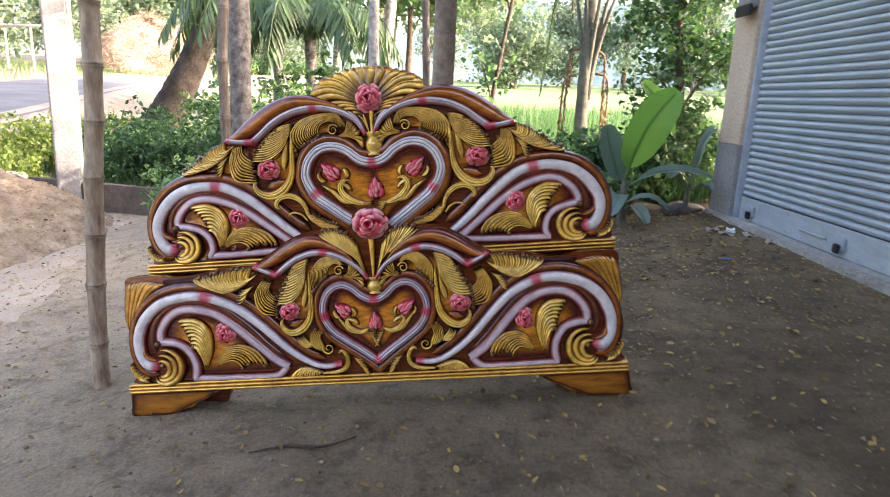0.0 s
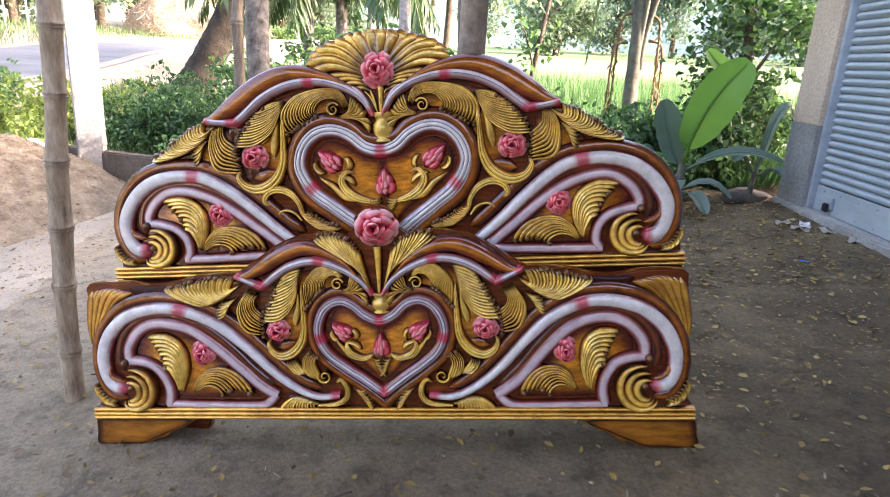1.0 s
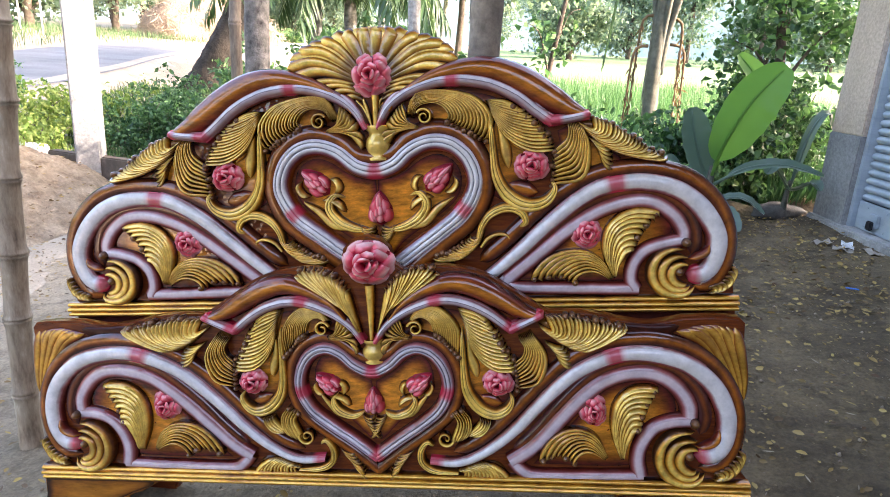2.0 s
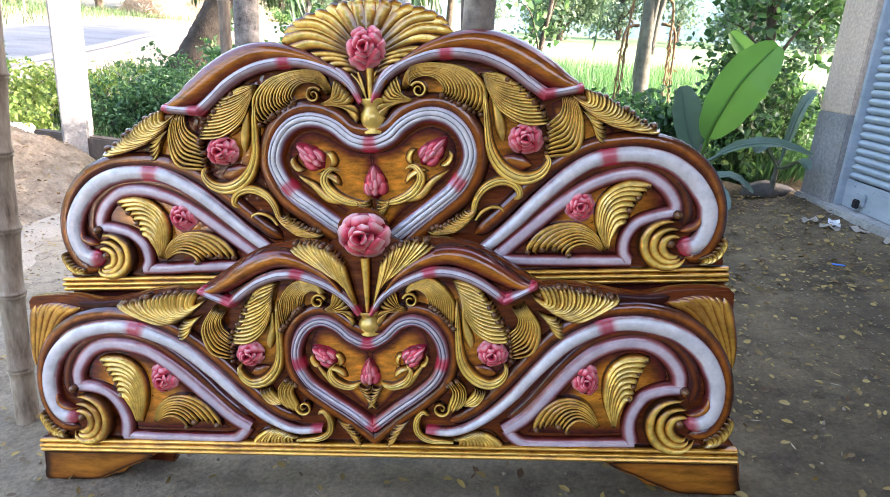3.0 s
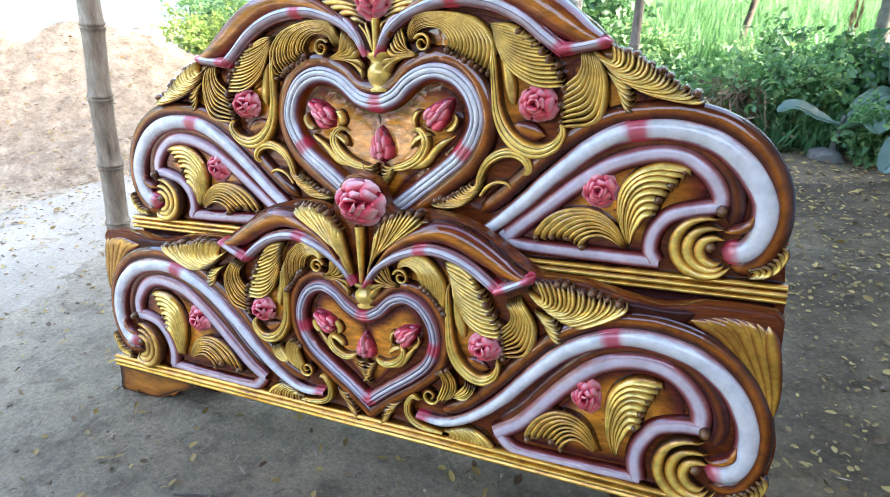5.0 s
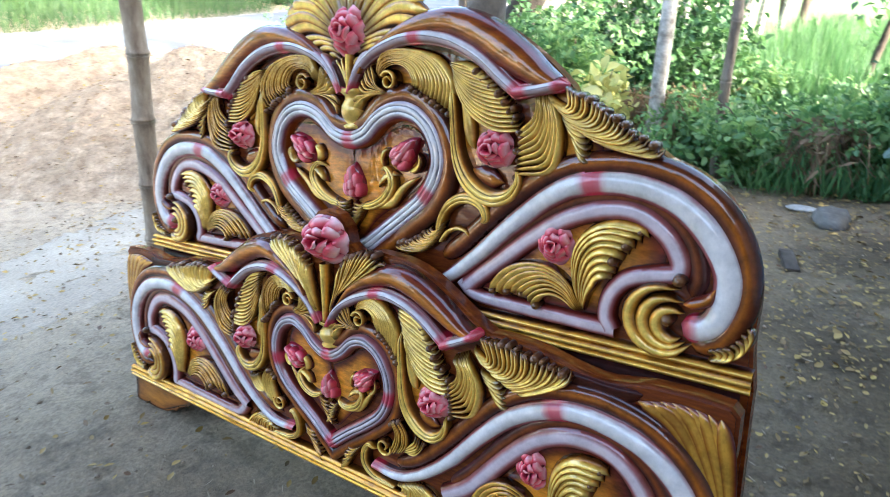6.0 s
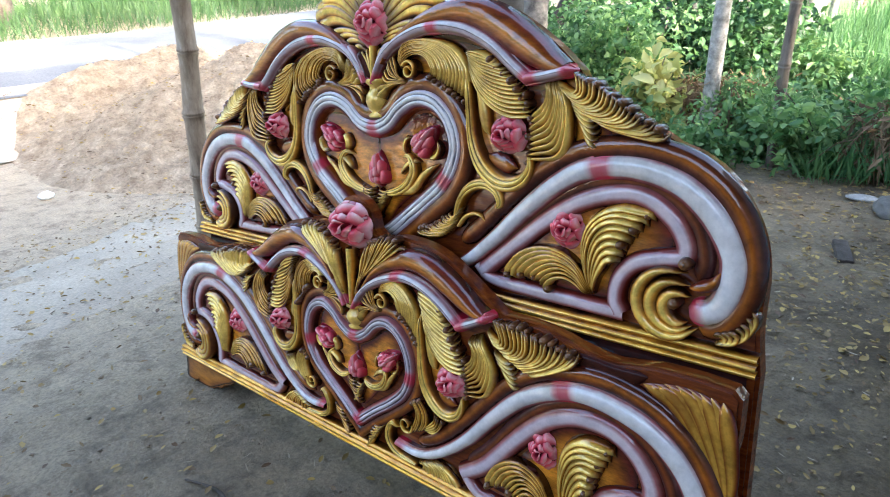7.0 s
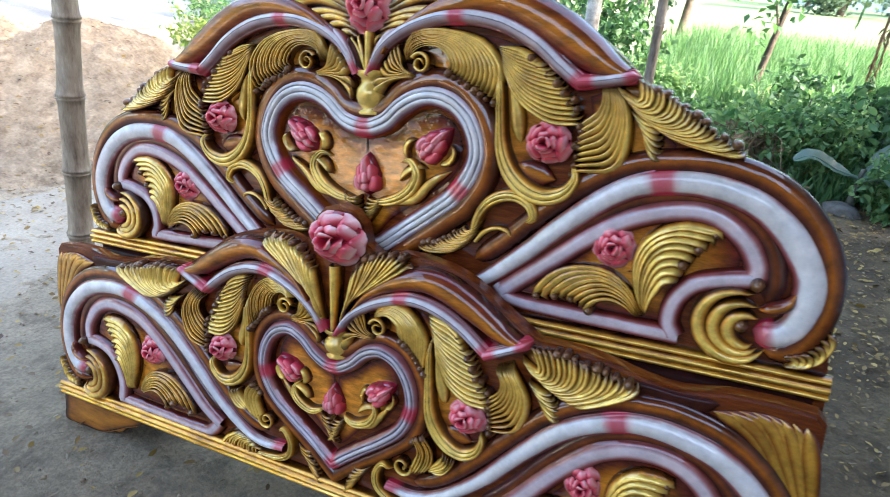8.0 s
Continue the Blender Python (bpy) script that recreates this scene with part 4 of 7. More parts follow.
def shell(centre, lobes):
    """A scallop: fluted lobes from the rose out to an uneven rim."""
    out = []
    for k in range(lobes):
        a = -0.22 + (math.pi + 0.44) * (k + 0.5) / lobes
        lean = abs(math.cos(a))
        side = math.copysign(1, math.cos(a))
        r1 = 0.112 + 0.080 * lean ** 2.2
        rise = 0.098 * max(0.0, math.sin(a)) ** 0.8 + 0.022 + 0.16 * min(0.0, math.sin(a))
        tip = (centre[0] + side * lean * r1 * (1.0 + 0.15 * lean), centre[1] + rise)
        foot = (centre[0] + 0.030 * math.cos(a), centre[1] + 0.030 * math.sin(a) - 0.012)
        mid = ((foot[0] * 0.45 + tip[0] * 0.55), foot[1] * 0.40 + tip[1] * 0.60 + 0.004 + 0.022 * lean ** 3)
        w = 0.026 if lean < 0.75 else 0.018
        out.append(sweep([foot, mid, tip], [0.006, w * 0.72, w, w * 0.9], 0.009 + 0.002 * (k % 2), PROFILE_FLUTE, 14, lift=0.006, round_end=0.12, marks=(0.0,), mark_length=0.055))
    return out


def crest_ground():
    th = np.linspace(0.02, math.pi - 0.02, 40)
    rows = []
    for q in (0.12, 0.5, 0.9):
        for a in th:
            lean = abs(math.cos(a))
            r = (0.112 + 0.080 * lean ** 2.2) * (1 + 0.15 * lean)
            rows.append((0.004 + q * math.copysign(lean * r, math.cos(a)), -0.008 if q < 0.9 else -0.001, 1.158 + q * (0.098 * math.sin(a) ** 0.8 + 0.022)))
    return np.array(rows), strip(3, 40, flip=True), np.repeat([0.5, 0.5, 0.1], 40), np.zeros(120)


crest = H.add("shell", crest_ground(), m_blade, "gold scallop shell crest", both=False)
for v, f, across, mark in shell((0.004, 1.160), 21):
    link_mesh("flute", v, f, m_flute, crest, attrs={"across": across, "mark": mark})
# the low feathers of the shell, down to the arches, and the tuft round the stem
for side in (1, -1):
    for k, (foot, tip) in enumerate((((0.036, 1.138), (0.168, 1.150)), ((0.033, 1.126), (0.134, 1.138)), ((0.029, 1.114), (0.104, 1.124)), ((0.024, 1.100), (0.076, 1.106)))):
        mid = ((foot[0] + tip[0]) / 2, (foot[1] + tip[1]) / 2 + 0.008)
        v, f, across, mark = sweep([(side * q[0] + 0.004, q[1]) for q in (foot, mid, tip)], [0.004, 0.008, 0.010, 0.006], 0.010, PROFILE_FLUTE, 12, lift=0.005, round_end=0.2, marks=(0.0,), mark_length=0.02)
        link_mesh("flute", v, f, m_flute, crest, attrs={"across": across, "mark": mark})
    for lean in (0.020, 0.040):
        v, f, across, mark = sweep([(side * 0.006 + 0.004, 1.036), (side * (0.006 + 0.3 * lean), 1.074), (side * (0.006 + lean) + 0.004, 1.112 - 0.2 * lean)], [0.003, 0.006, 0.007, 0.004], 0.014, PROFILE_FLUTE, 12, lift=0.004, round_end=0.2)
        link_mesh("tuft_leaf", v, f, m_flute, crest, attrs={"across": across, "mark": mark})
H.bloom("shell_rose", rose((0.004, 1.162), 0.057, 0.058, 0.048, 0.012), m_rose, "pink painted rose", both=False)
# dark strip laid on the board for the unlit gap behind the footboard
H.add("skirt", sweep([(-0.895, 0.44), (0.0, 0.44), (0.88, 0.44)], 0.095, 0.004, [(-1, 0), (-0.99, 1), (0, 1), (0.99, 1), (1, 0)], 8), m_gap_shade, "board under the rail, gap shade painted dark", both=False)
H.add("rail", sweep([(-0.915, 0.562), (0.0, 0.562), (0.898, 0.562)], 0.021, 0.030, PROFILE_RAIL, 40), m_rail, "gold ribbed rail", both=False)

# ---------------------------------------------------------------- footboard
foot = thing("footboard", "carved and painted wooden footboard standing on bracket feet", "bed footboard",
             LEVEL @ pose(0.005, 2.331, 0) @ LEANING, group="carved bed ends")
F = Panel(foot, 0.05)
outline = [(0.0, 0.775), (0.035, 0.765), (0.06, 0.74), (0.07, 0.70)]
outline += [tuple(q) for q in curve([(0.099, 0.68), (0.143, 0.693), (0.192, 0.692), (0.248, 0.685), (0.309, 0.663), (0.377, 0.62), (0.441, 0.577)], 16)]
outline += [tuple(q) for q in curve([(0.455, 0.571), (0.512, 0.571), (0.572, 0.565), (0.632, 0.55), (0.698, 0.541), (0.76, 0.55)], 12)]
outline += [tuple(q) for q in curve([(0.776, 0.553), (0.846, 0.555), (0.906, 0.551)], 6)]
outline += [tuple(q) for q in curve([(0.919, 0.537), (0.918, 0.467), (0.911, 0.402), (0.923, 0.329), (0.931, 0.27), (0.921, 0.204), (0.921, 0.152)], 16)]
outline += [(0.934, 0.135), (0.934, 0.092), (0.0, 0.092)]
F.board("board", outline, 0.036, m_board, "dark brown stained board with scalloped outline")
F.add("field_panel", field([(0.409, 0.166), (0.468, 0.232), (0.539, 0.315), (0.594, 0.372), (0.655, 0.394), (0.715, 0.392), (0.756, 0.35), (0.758, 0.302), (0.711, 0.286), (0.675, 0.251), (0.663, 0.172)]), m_field, "ochre sunburst stained field")
F.add("heart_field", field([(0.005, 0.389), (0.052, 0.415), (0.099, 0.452), (0.136, 0.455), (0.158, 0.416), (0.155, 0.362), (0.12, 0.317), (0.065, 0.278), (-0, 0.228)]), m_field, "ochre stained field inside the heart")
F.add("arch_field", field([(0.076, 0.546), (0.136, 0.575), (0.208, 0.581), (0.277, 0.558), (0.332, 0.506), (0.365, 0.432), (0.356, 0.347), (0.283, 0.331), (0.244, 0.386), (0.232, 0.485), (0.176, 0.53)]), m_field)
F.add("arch_cap", sweep([(0.056, 0.561), (0.094, 0.602), (0.154, 0.636), (0.211, 0.651), (0.267, 0.642), (0.321, 0.616), (0.383, 0.58), (0.425, 0.565)], [0.004, 0.012, 0.020, 0.027, 0.030, 0.029, 0.025, 0.012], 0.036, PROFILE_ROUND, 40), m_cap, "brown sunburst arch cap")
F.add("arch_moulding", sweep([(0.016, 0.501), (0.046, 0.543), (0.092, 0.577), (0.152, 0.602), (0.202, 0.61), (0.258, 0.599), (0.306, 0.575), (0.365, 0.531)], [0.009, 0.014, 0.016, 0.016, 0.014], 0.039, PROFILE_GROOVED, 56, marks=(0.02, 0.48, 0.98)), m_arch, "white moulding with red marks")
F.add("arch_end", sweep([(0.359, 0.533), (0.403, 0.554), (0.443, 0.574)], [0.014, 0.012, 0.012], 0.043, PROFILE_GROOVED, 16, marks=(0.1, 0.9), round_end=0.1), m_arch)
F.add("heart_roll", sweep(full([(0.006, 0.45), (0.048, 0.47), (0.087, 0.5), (0.129, 0.511), (0.181, 0.491), (0.218, 0.436), (0.222, 0.362), (0.193, 0.296), (0.134, 0.245), (0.067, 0.197), (-0.004, 0.14)]), 0.018, 0.020, PROFILE_ROUND, 120), m_roll, "brown stained roll round the heart", both=False)
F.add("heart_moulding", sweep(full([(0.004, 0.418), (0.044, 0.436), (0.084, 0.47), (0.124, 0.482), (0.165, 0.464), (0.192, 0.421), (0.197, 0.368), (0.172, 0.315), (0.125, 0.274), (0.061, 0.229), (-0.003, 0.179)]), 0.021, 0.028, PROFILE_HEART, 160, marks=(0.5, 0.24, 0.76, 0.005, 0.995)), m_small_heart, "mauve triple-ribbed heart moulding", both=False)
F.add("scroll_roll", sweep([(0.203, 0.194), (0.279, 0.236), (0.354, 0.304), (0.427, 0.382), (0.498, 0.446), (0.573, 0.487), (0.646, 0.503), (0.719, 0.501), (0.798, 0.475), (0.862, 0.42), (0.899, 0.344), (0.904, 0.254), (0.873, 0.182), (0.817, 0.165)], 0.020, 0.020, PROFILE_ROUND, 80, round_start=0.05, round_end=0.04), m_roll, "brown stained roll along the scroll")
F.add("scroll_moulding", sweep([(0.142, 0.173), (0.217, 0.17), (0.293, 0.204), (0.368, 0.266), (0.441, 0.345), (0.511, 0.411), (0.58, 0.449), (0.643, 0.467), (0.713, 0.463), (0.787, 0.439), (0.847, 0.388), (0.879, 0.321), (0.88, 0.254), (0.856, 0.207), (0.806, 0.199)], [0.012, 0.015, 0.018, 0.020, 0.022, 0.023, 0.025, 0.027, 0.029, 0.028, 0.024], 0.027, PROFILE_BAND, 110, marks=(0.01, 0.53, 0.99), round_end=0.03, mark_length=0.017), m_scroll, "white scroll moulding with red marks")
F.add("groove_roll", sweep([(0.359, 0.198), (0.425, 0.262), (0.49, 0.341), (0.553, 0.402), (0.62, 0.436), (0.687, 0.443), (0.754, 0.424), (0.809, 0.373), (0.831, 0.306), (0.82, 0.253)], 0.016, 0.012, PROFILE_ROUND, 60, round_start=0.06, round_end=0.05), m_groove)
F.add("inner_moulding", sweep([(0.351, 0.173), (0.41, 0.215), (0.475, 0.287), (0.532, 0.349), (0.587, 0.394), (0.648, 0.415), (0.708, 0.414), (0.755, 0.387), (0.788, 0.339), (0.792, 0.291)], 0.024, 0.019, PROFILE_ROUND, 70), m_inner, "mauve inner moulding")
F.add("inner_hook", sweep([(0.794, 0.294), (0.748, 0.29), (0.705, 0.271), (0.678, 0.23), (0.669, 0.188), (0.676, 0.144)], 0.022, 0.020, PROFILE_ROUND, 36), m_inner)
F.add("inner_bar", sweep([(0.355, 0.178), (0.38, 0.149), (0.416, 0.137), (0.539, 0.14), (0.683, 0.144)], [0.021, 0.019, 0.017, 0.017], 0.018, PROFILE_ROUND, 30), m_inner)
F.add("boss", knob([(0.803, 0.291)][0], 0.0125, 0.036), m_curl, "round stained boss")
F.leaf("end_curl", [(0.797, 0.257), (0.752, 0.267), (0.717, 0.236), (0.71, 0.181), (0.75, 0.134), (0.832, 0.14)], [(0.804, 0.23), (0.776, 0.234), (0.758, 0.21), (0.759, 0.174), (0.783, 0.154), (0.845, 0.153)], 6, 0.026, "gold fluted curl", mat=m_flute, arcs=crescents(*[(0.784, 0.2), (0.849, 0.201), (0.782, 0.268)]))
F.add("curl_eye", knob([(0.791, 0.205)][0], 0.012, 0.034), m_curl, "dark round eye of the curl")
F.add("end_leaf", sweep([(0.863, 0.276), (0.854, 0.243), (0.83, 0.23), (0.806, 0.227)], [0.004, 0.011, 0.011, 0.004], 0.022, PROFILE_ROUND, 14, lift=0.006, round_start=0.3, round_end=0.3), m_cap)
F.leaf("corner_leaf", [(0.852, 0.137), (0.885, 0.146), (0.911, 0.17), (0.92, 0.201)], [(0.865, 0.156), (0.887, 0.169), (0.902, 0.182), (0.917, 0.207)], 7, 0.018, "gold corner leaf")
F.flowing("lying_leaf", [(0.599, 0.187), (0.57, 0.243), (0.537, 0.265), (0.495, 0.263), (0.455, 0.232), (0.431, 0.191)], [(0.596, 0.187), (0.565, 0.227), (0.534, 0.242), (0.503, 0.231), (0.48, 0.202)], [(0.593, 0.187), (0.568, 0.205), (0.542, 0.211), (0.523, 0.2), (0.512, 0.184)], 8, 0.026, "gold acanthus leaf", 4)
F.flowing("standing_leaf", [(0.629, 0.183), (0.608, 0.254), (0.61, 0.319), (0.631, 0.36), (0.666, 0.378), (0.709, 0.377)], [(0.631, 0.184), (0.619, 0.251), (0.626, 0.297), (0.642, 0.323), (0.665, 0.333), (0.683, 0.329)], [(0.632, 0.186), (0.635, 0.228), (0.643, 0.256), (0.653, 0.274), (0.664, 0.277)], 8, 0.026, "gold acanthus leaf", 4)
F.bloom("side_rose", rose([(0.562, 0.315)][0], 0.036, 0.045, 0.034), m_rose, "pink painted rose")
F.flowing("over_heart_leaf", [(0.106, 0.531), (0.114, 0.557), (0.138, 0.567), (0.161, 0.554), (0.171, 0.524)], [(0.103, 0.541), (0.124, 0.575), (0.164, 0.576), (0.194, 0.548), (0.2, 0.502)], [(0.101, 0.552), (0.133, 0.59), (0.187, 0.587), (0.229, 0.535), (0.226, 0.467)], 13, 0.024, "gold acanthus leaf over the heart", 8)
F.add("over_heart_curl", volute((0.121, 0.538), 0.020, 1.5, 2.8, -1, 0.0056, 0.028), m_gold)
F.flowing("vase_leaf", [(0.114, 0.516), (0.091, 0.524), (0.083, 0.543), (0.078, 0.559)], [(0.116, 0.513), (0.088, 0.515), (0.068, 0.524), (0.057, 0.534)], [(0.114, 0.508), (0.083, 0.507), (0.06, 0.504), (0.041, 0.486)], 8, 0.024, "", 0)
F.flowing("big_leaf", [(0.228, 0.587), (0.252, 0.582), (0.277, 0.574), (0.299, 0.558)], [(0.242, 0.553), (0.275, 0.516), (0.309, 0.499), (0.336, 0.492)], [(0.248, 0.523), (0.28, 0.461), (0.323, 0.429), (0.366, 0.427)], 14, 0.024, "large gold acanthus leaf", 8)
F.add("stem", sweep([(0.239, 0.537), (0.239, 0.485), (0.24, 0.425), (0.245, 0.376), (0.261, 0.341), (0.289, 0.316), (0.322, 0.309), (0.348, 0.324), (0.359, 0.349), (0.352, 0.364)], [0.003, 0.007, 0.009, 0.011, 0.014, 0.017, 0.018, 0.016, 0.011, 0.005], 0.028, PROFILE_STEM, 54, lift=0.004, round_start=0.12, round_end=0.08), m_stem, "gold curved stem")
F.add("pod", sweep([(0.277, 0.352), (0.305, 0.339), (0.334, 0.333)], [0.007, 0.016, 0.018, 0.008], 0.009, PROFILE_ROUND, 16, lift=0.004, round_start=0.3, round_end=0.3), m_cap)
for u, w in [(0.32, 0.514), (0.336, 0.49), (0.352, 0.475), (0.366, 0.454)]:
    F.add("curl", knob((u, w), 0.0080, 0.026), m_curl)
F.leaf("side_leaf", [(0.443, 0.501), (0.468, 0.475), (0.481, 0.442)], [(0.481, 0.483), (0.495, 0.463), (0.498, 0.436)], 6, 0.018, "brown gold leaf", ground=m_cap)
F.add("broad_leaf", sweep([(0.253, 0.507), (0.258, 0.462), (0.268, 0.425), (0.272, 0.401)], [0.003, 0.009, 0.014, 0.009], 0.016, PROFILE_FLUTE, 18, lift=0.004, round_end=0.25), m_smooth_gold, "smooth pale gold leaf")
F.bloom("wing_rose", rose((0.324, 0.391), 0.045, 0.040, 0.042, lift=0.014, twist=0.6), m_rose, "pink painted rose")
F.flowing("cup_leaf", [(0.378, 0.513), (0.395, 0.487), (0.39, 0.462), (0.373, 0.445)], [(0.394, 0.52), (0.418, 0.478), (0.407, 0.436), (0.376, 0.411)], [(0.409, 0.527), (0.445, 0.461), (0.428, 0.393), (0.375, 0.378)], 9, 0.024, "gold fan leaf", 6)
F.leaf("edge_leaf", [(0.427, 0.545), (0.478, 0.494), (0.532, 0.470), (0.586, 0.494), (0.625, 0.514)], [(0.451, 0.559), (0.492, 0.559), (0.539, 0.550), (0.586, 0.540), (0.636, 0.532)], 18, 0.024, "gold feathered leaf on the top edge", reach=0.6, curls=9)
F.flowing("lower_leaf", [(0.197, 0.224), (0.21, 0.254), (0.219, 0.283), (0.207, 0.308)], [(0.212, 0.227), (0.231, 0.258), (0.236, 0.289), (0.22, 0.316)], [(0.227, 0.235), (0.249, 0.264), (0.25, 0.296), (0.231, 0.322)], 6, 0.024, "gold leaf beside the heart", 3)
F.add("lower_curl", volute((0.186, 0.241), 0.023, 1.4, 0.2, -1, 0.0055, 0.024), m_gold)
F.flowing("lower_frond", [(0.238, 0.247), (0.256, 0.263), (0.271, 0.278), (0.277, 0.29)], [(0.242, 0.247), (0.264, 0.258), (0.283, 0.271), (0.29, 0.286)], [(0.247, 0.25), (0.276, 0.253), (0.293, 0.268), (0.302, 0.287)], 5, 0.024, "", 0)
F.add("hook", sweep([(0.154, 0.215), (0.137, 0.228), (0.119, 0.202), (0.123, 0.169), (0.155, 0.149), (0.215, 0.145)], [0.004, 0.009, 0.011, 0.010, 0.007, 0.003], 0.028, PROFILE_STEM, 36, lift=0.004, round_start=0.1), m_stem, "gold hooked stem")
F.leaf("base_leaf", [(0.208, 0.145), (0.262, 0.171), (0.318, 0.169), (0.341, 0.143)], [(0.233, 0.131), (0.272, 0.129), (0.308, 0.129), (0.344, 0.127)], 12, 0.014, "gold leaf on the rail", reach=0.4)
F.leaf("point_leaf", [(0.101, 0.204), (0.077, 0.174), (0.047, 0.133)], [(0.063, 0.187), (0.049, 0.16), (0.037, 0.122)], 8, 0.018, "")
F.leaf("corner_shell", [(0.74, 0.533), (0.783, 0.547), (0.821, 0.548), (0.855, 0.548), (0.883, 0.544)], [(0.865, 0.453), (0.884, 0.433), (0.898, 0.415), (0.908, 0.395), (0.916, 0.366)], 6, 0.012, "gold fluted corner shell", mat=m_ochre_flute, arcs=fan([(0.759, 0.52), (0.82, 0.535), (0.893, 0.529)], [(0.819, 0.499), (0.858, 0.504), (0.901, 0.493)], [(0.874, 0.421), (0.895, 0.415), (0.916, 0.41)], [(0.901, 0.351), (0.911, 0.347), (0.919, 0.344)], 8))
# dark stain here, with the gap's shade painted in
F.add("shoulder", sweep([(0.613, 0.535), (0.666, 0.523), (0.718, 0.519), (0.766, 0.533)], [0.010, 0.017, 0.019, 0.010], 0.006, PROFILE_ROUND, 18, lift=0.001, round_start=0.2, round_end=0.2), m_gap_shade, "dark stained shoulder with gap shade")
F.leaf("crest_leaf", [(0.017, 0.508), (0.026, 0.546), (0.046, 0.576), (0.08, 0.608), (0.113, 0.631)], [(0.05, 0.632), (0.084, 0.669), (0.123, 0.685), (0.16, 0.687), (0.181, 0.675)], 14, 0.026, "gold feathered leaf beside the crest rose", reach=0.6, curls=6)
F.add("heart_stem", sweep([(0.026, 0.31), (0.058, 0.298), (0.093, 0.311), (0.109, 0.338), (0.096, 0.358)], [0.005, 0.010, 0.013, 0.011, 0.005], 0.022, PROFILE_STEM, 26, lift=0.004, round_start=0.15, round_end=0.35), m_stem)
F.add("heart_tendril", sweep([(0.058, 0.294), (0.098, 0.304), (0.127, 0.338), (0.146, 0.362)], [0.007, 0.011, 0.010, 0.004], 0.016, PROFILE_ROUND, 20, lift=0.004, round_end=0.2), m_gold)
for edge in ([(0.062, 0.322), (0.076, 0.340), (0.098, 0.350), (0.114, 0.344)], [(0.082, 0.352), (0.074, 0.370), (0.082, 0.386), (0.096, 0.390)], [(0.130, 0.356), (0.146, 0.362), (0.154, 0.378), (0.148, 0.392)]):
    F.add("bud_leaf", sweep(edge, [0.003, 0.009, 0.008, 0.003], 0.018, PROFILE_SHINGLE, 14, lift=0.004, round_start=0.2, round_end=0.3, marks=(0.0, 1.0), mark_length=0.008), m_gold)
F.bloom("heart_bud", bud([(0.121, 0.385)][0], 0.078, 0.043, 0.65), m_rose, "pink rosebud")
F.bloom("tip_bud", bud([(-0.001, 0.335)][0], 0.074, 0.045, 1.57), m_rose, "pink rosebud", both=False)
F.leaf("tip_leaf", [(0.035, 0.304), (0.023, 0.278), (0.003, 0.245)], [(0.006, 0.29), (0.001, 0.268), (-0.007, 0.238)], 7, 0.018, "")
F.add("vase", urn([(0.007, 0.475)][0], 0.031, 0.064, 0.034), m_smooth_gold, "small gold vase", both=False)
F.add("rose_stem", sweep([(0.007, 0.509), (0.008, 0.576), (0.008, 0.65)], [0.006, 0.011, 0.015], 0.030, PROFILE_ROUND, 14, lift=0.004), m_gold, both=False)
F.bloom("crest_rose", rose((0.008, 0.708), 0.074, 0.064, 0.070, 0.006), m_crest_rose, "large pale pink crest rose", both=False)
F.add("rail", sweep([(-0.985, 0.115), (0.0, 0.115), (0.936, 0.115)], 0.021, 0.030, PROFILE_RAIL, 40), m_rail, "gold ribbed rail", both=False)


def bracket(side):
    """A sawn bracket foot with a stepped, rough inner edge."""
    pts = [(0.945, 0.094), (0.950, 0.0), (0.80, 0.002), (0.765, 0.010), (0.745, 0.022), (0.715, 0.026), (0.690, 0.048), (0.655, 0.060), (0.600, 0.093)]
    bm = bmesh.new()
    face = bm.faces.new([bm.verts.new((side * u * (1.05 if side < 0 else 1.0), -0.012, w)) for u, w in pts])
    made = bmesh.ops.extrude_face_region(bm, geom=[face])
    bmesh.ops.translate(bm, vec=(0, 0.048, 0), verts=[v for v in made["geom"] if isinstance(v, bmesh.types.BMVert)])
    bmesh.ops.recalc_face_normals(bm, faces=bm.faces[:])
    bmesh.ops.bevel(bm, geom=bm.edges[:], offset=0.003, segments=1, affect="EDGES")
    ob = part("foot", bm, m_foot, foot, "ochre stained bracket foot")
    v, f, a, k = field([((side * u * (1.05 if side < 0 else 1.0)), w) for u, w in ((0.940, 0.090), (0.943, 0.05), (0.945, 0.004), (0.86, 0.004), (0.80, 0.006), (0.745, 0.026), (0.69, 0.052), (0.62, 0.088), (0.78, 0.090))], 0.0125)
    link_mesh("stain", v, f[:, ::-1] if side < 0 else f, m_foot_stain, ob, "ochre stain with burnt dark rim", attrs={"across": a, "mark": k})


bracket(1)
bracket(-1)
# ---------------------------------------------------------------- ground


def smooth(a, b, x):
    s = np.clip((np.asarray(x, dtype=float) - a) / (b - a), 0, 1)
    return s * s * (3 - 2 * s)


def road_x(y):
    """The road's middle line."""
    return np.interp(y, [-60, -10, 0, 7, 13, 18, 22, 27, 34, 42, 60, 90], [-7.6, -8.4, -9.3, -9.7, -11.1, -12.8, -14.4, -16.0, -16.4, -15.4, -13.5, -12.5])


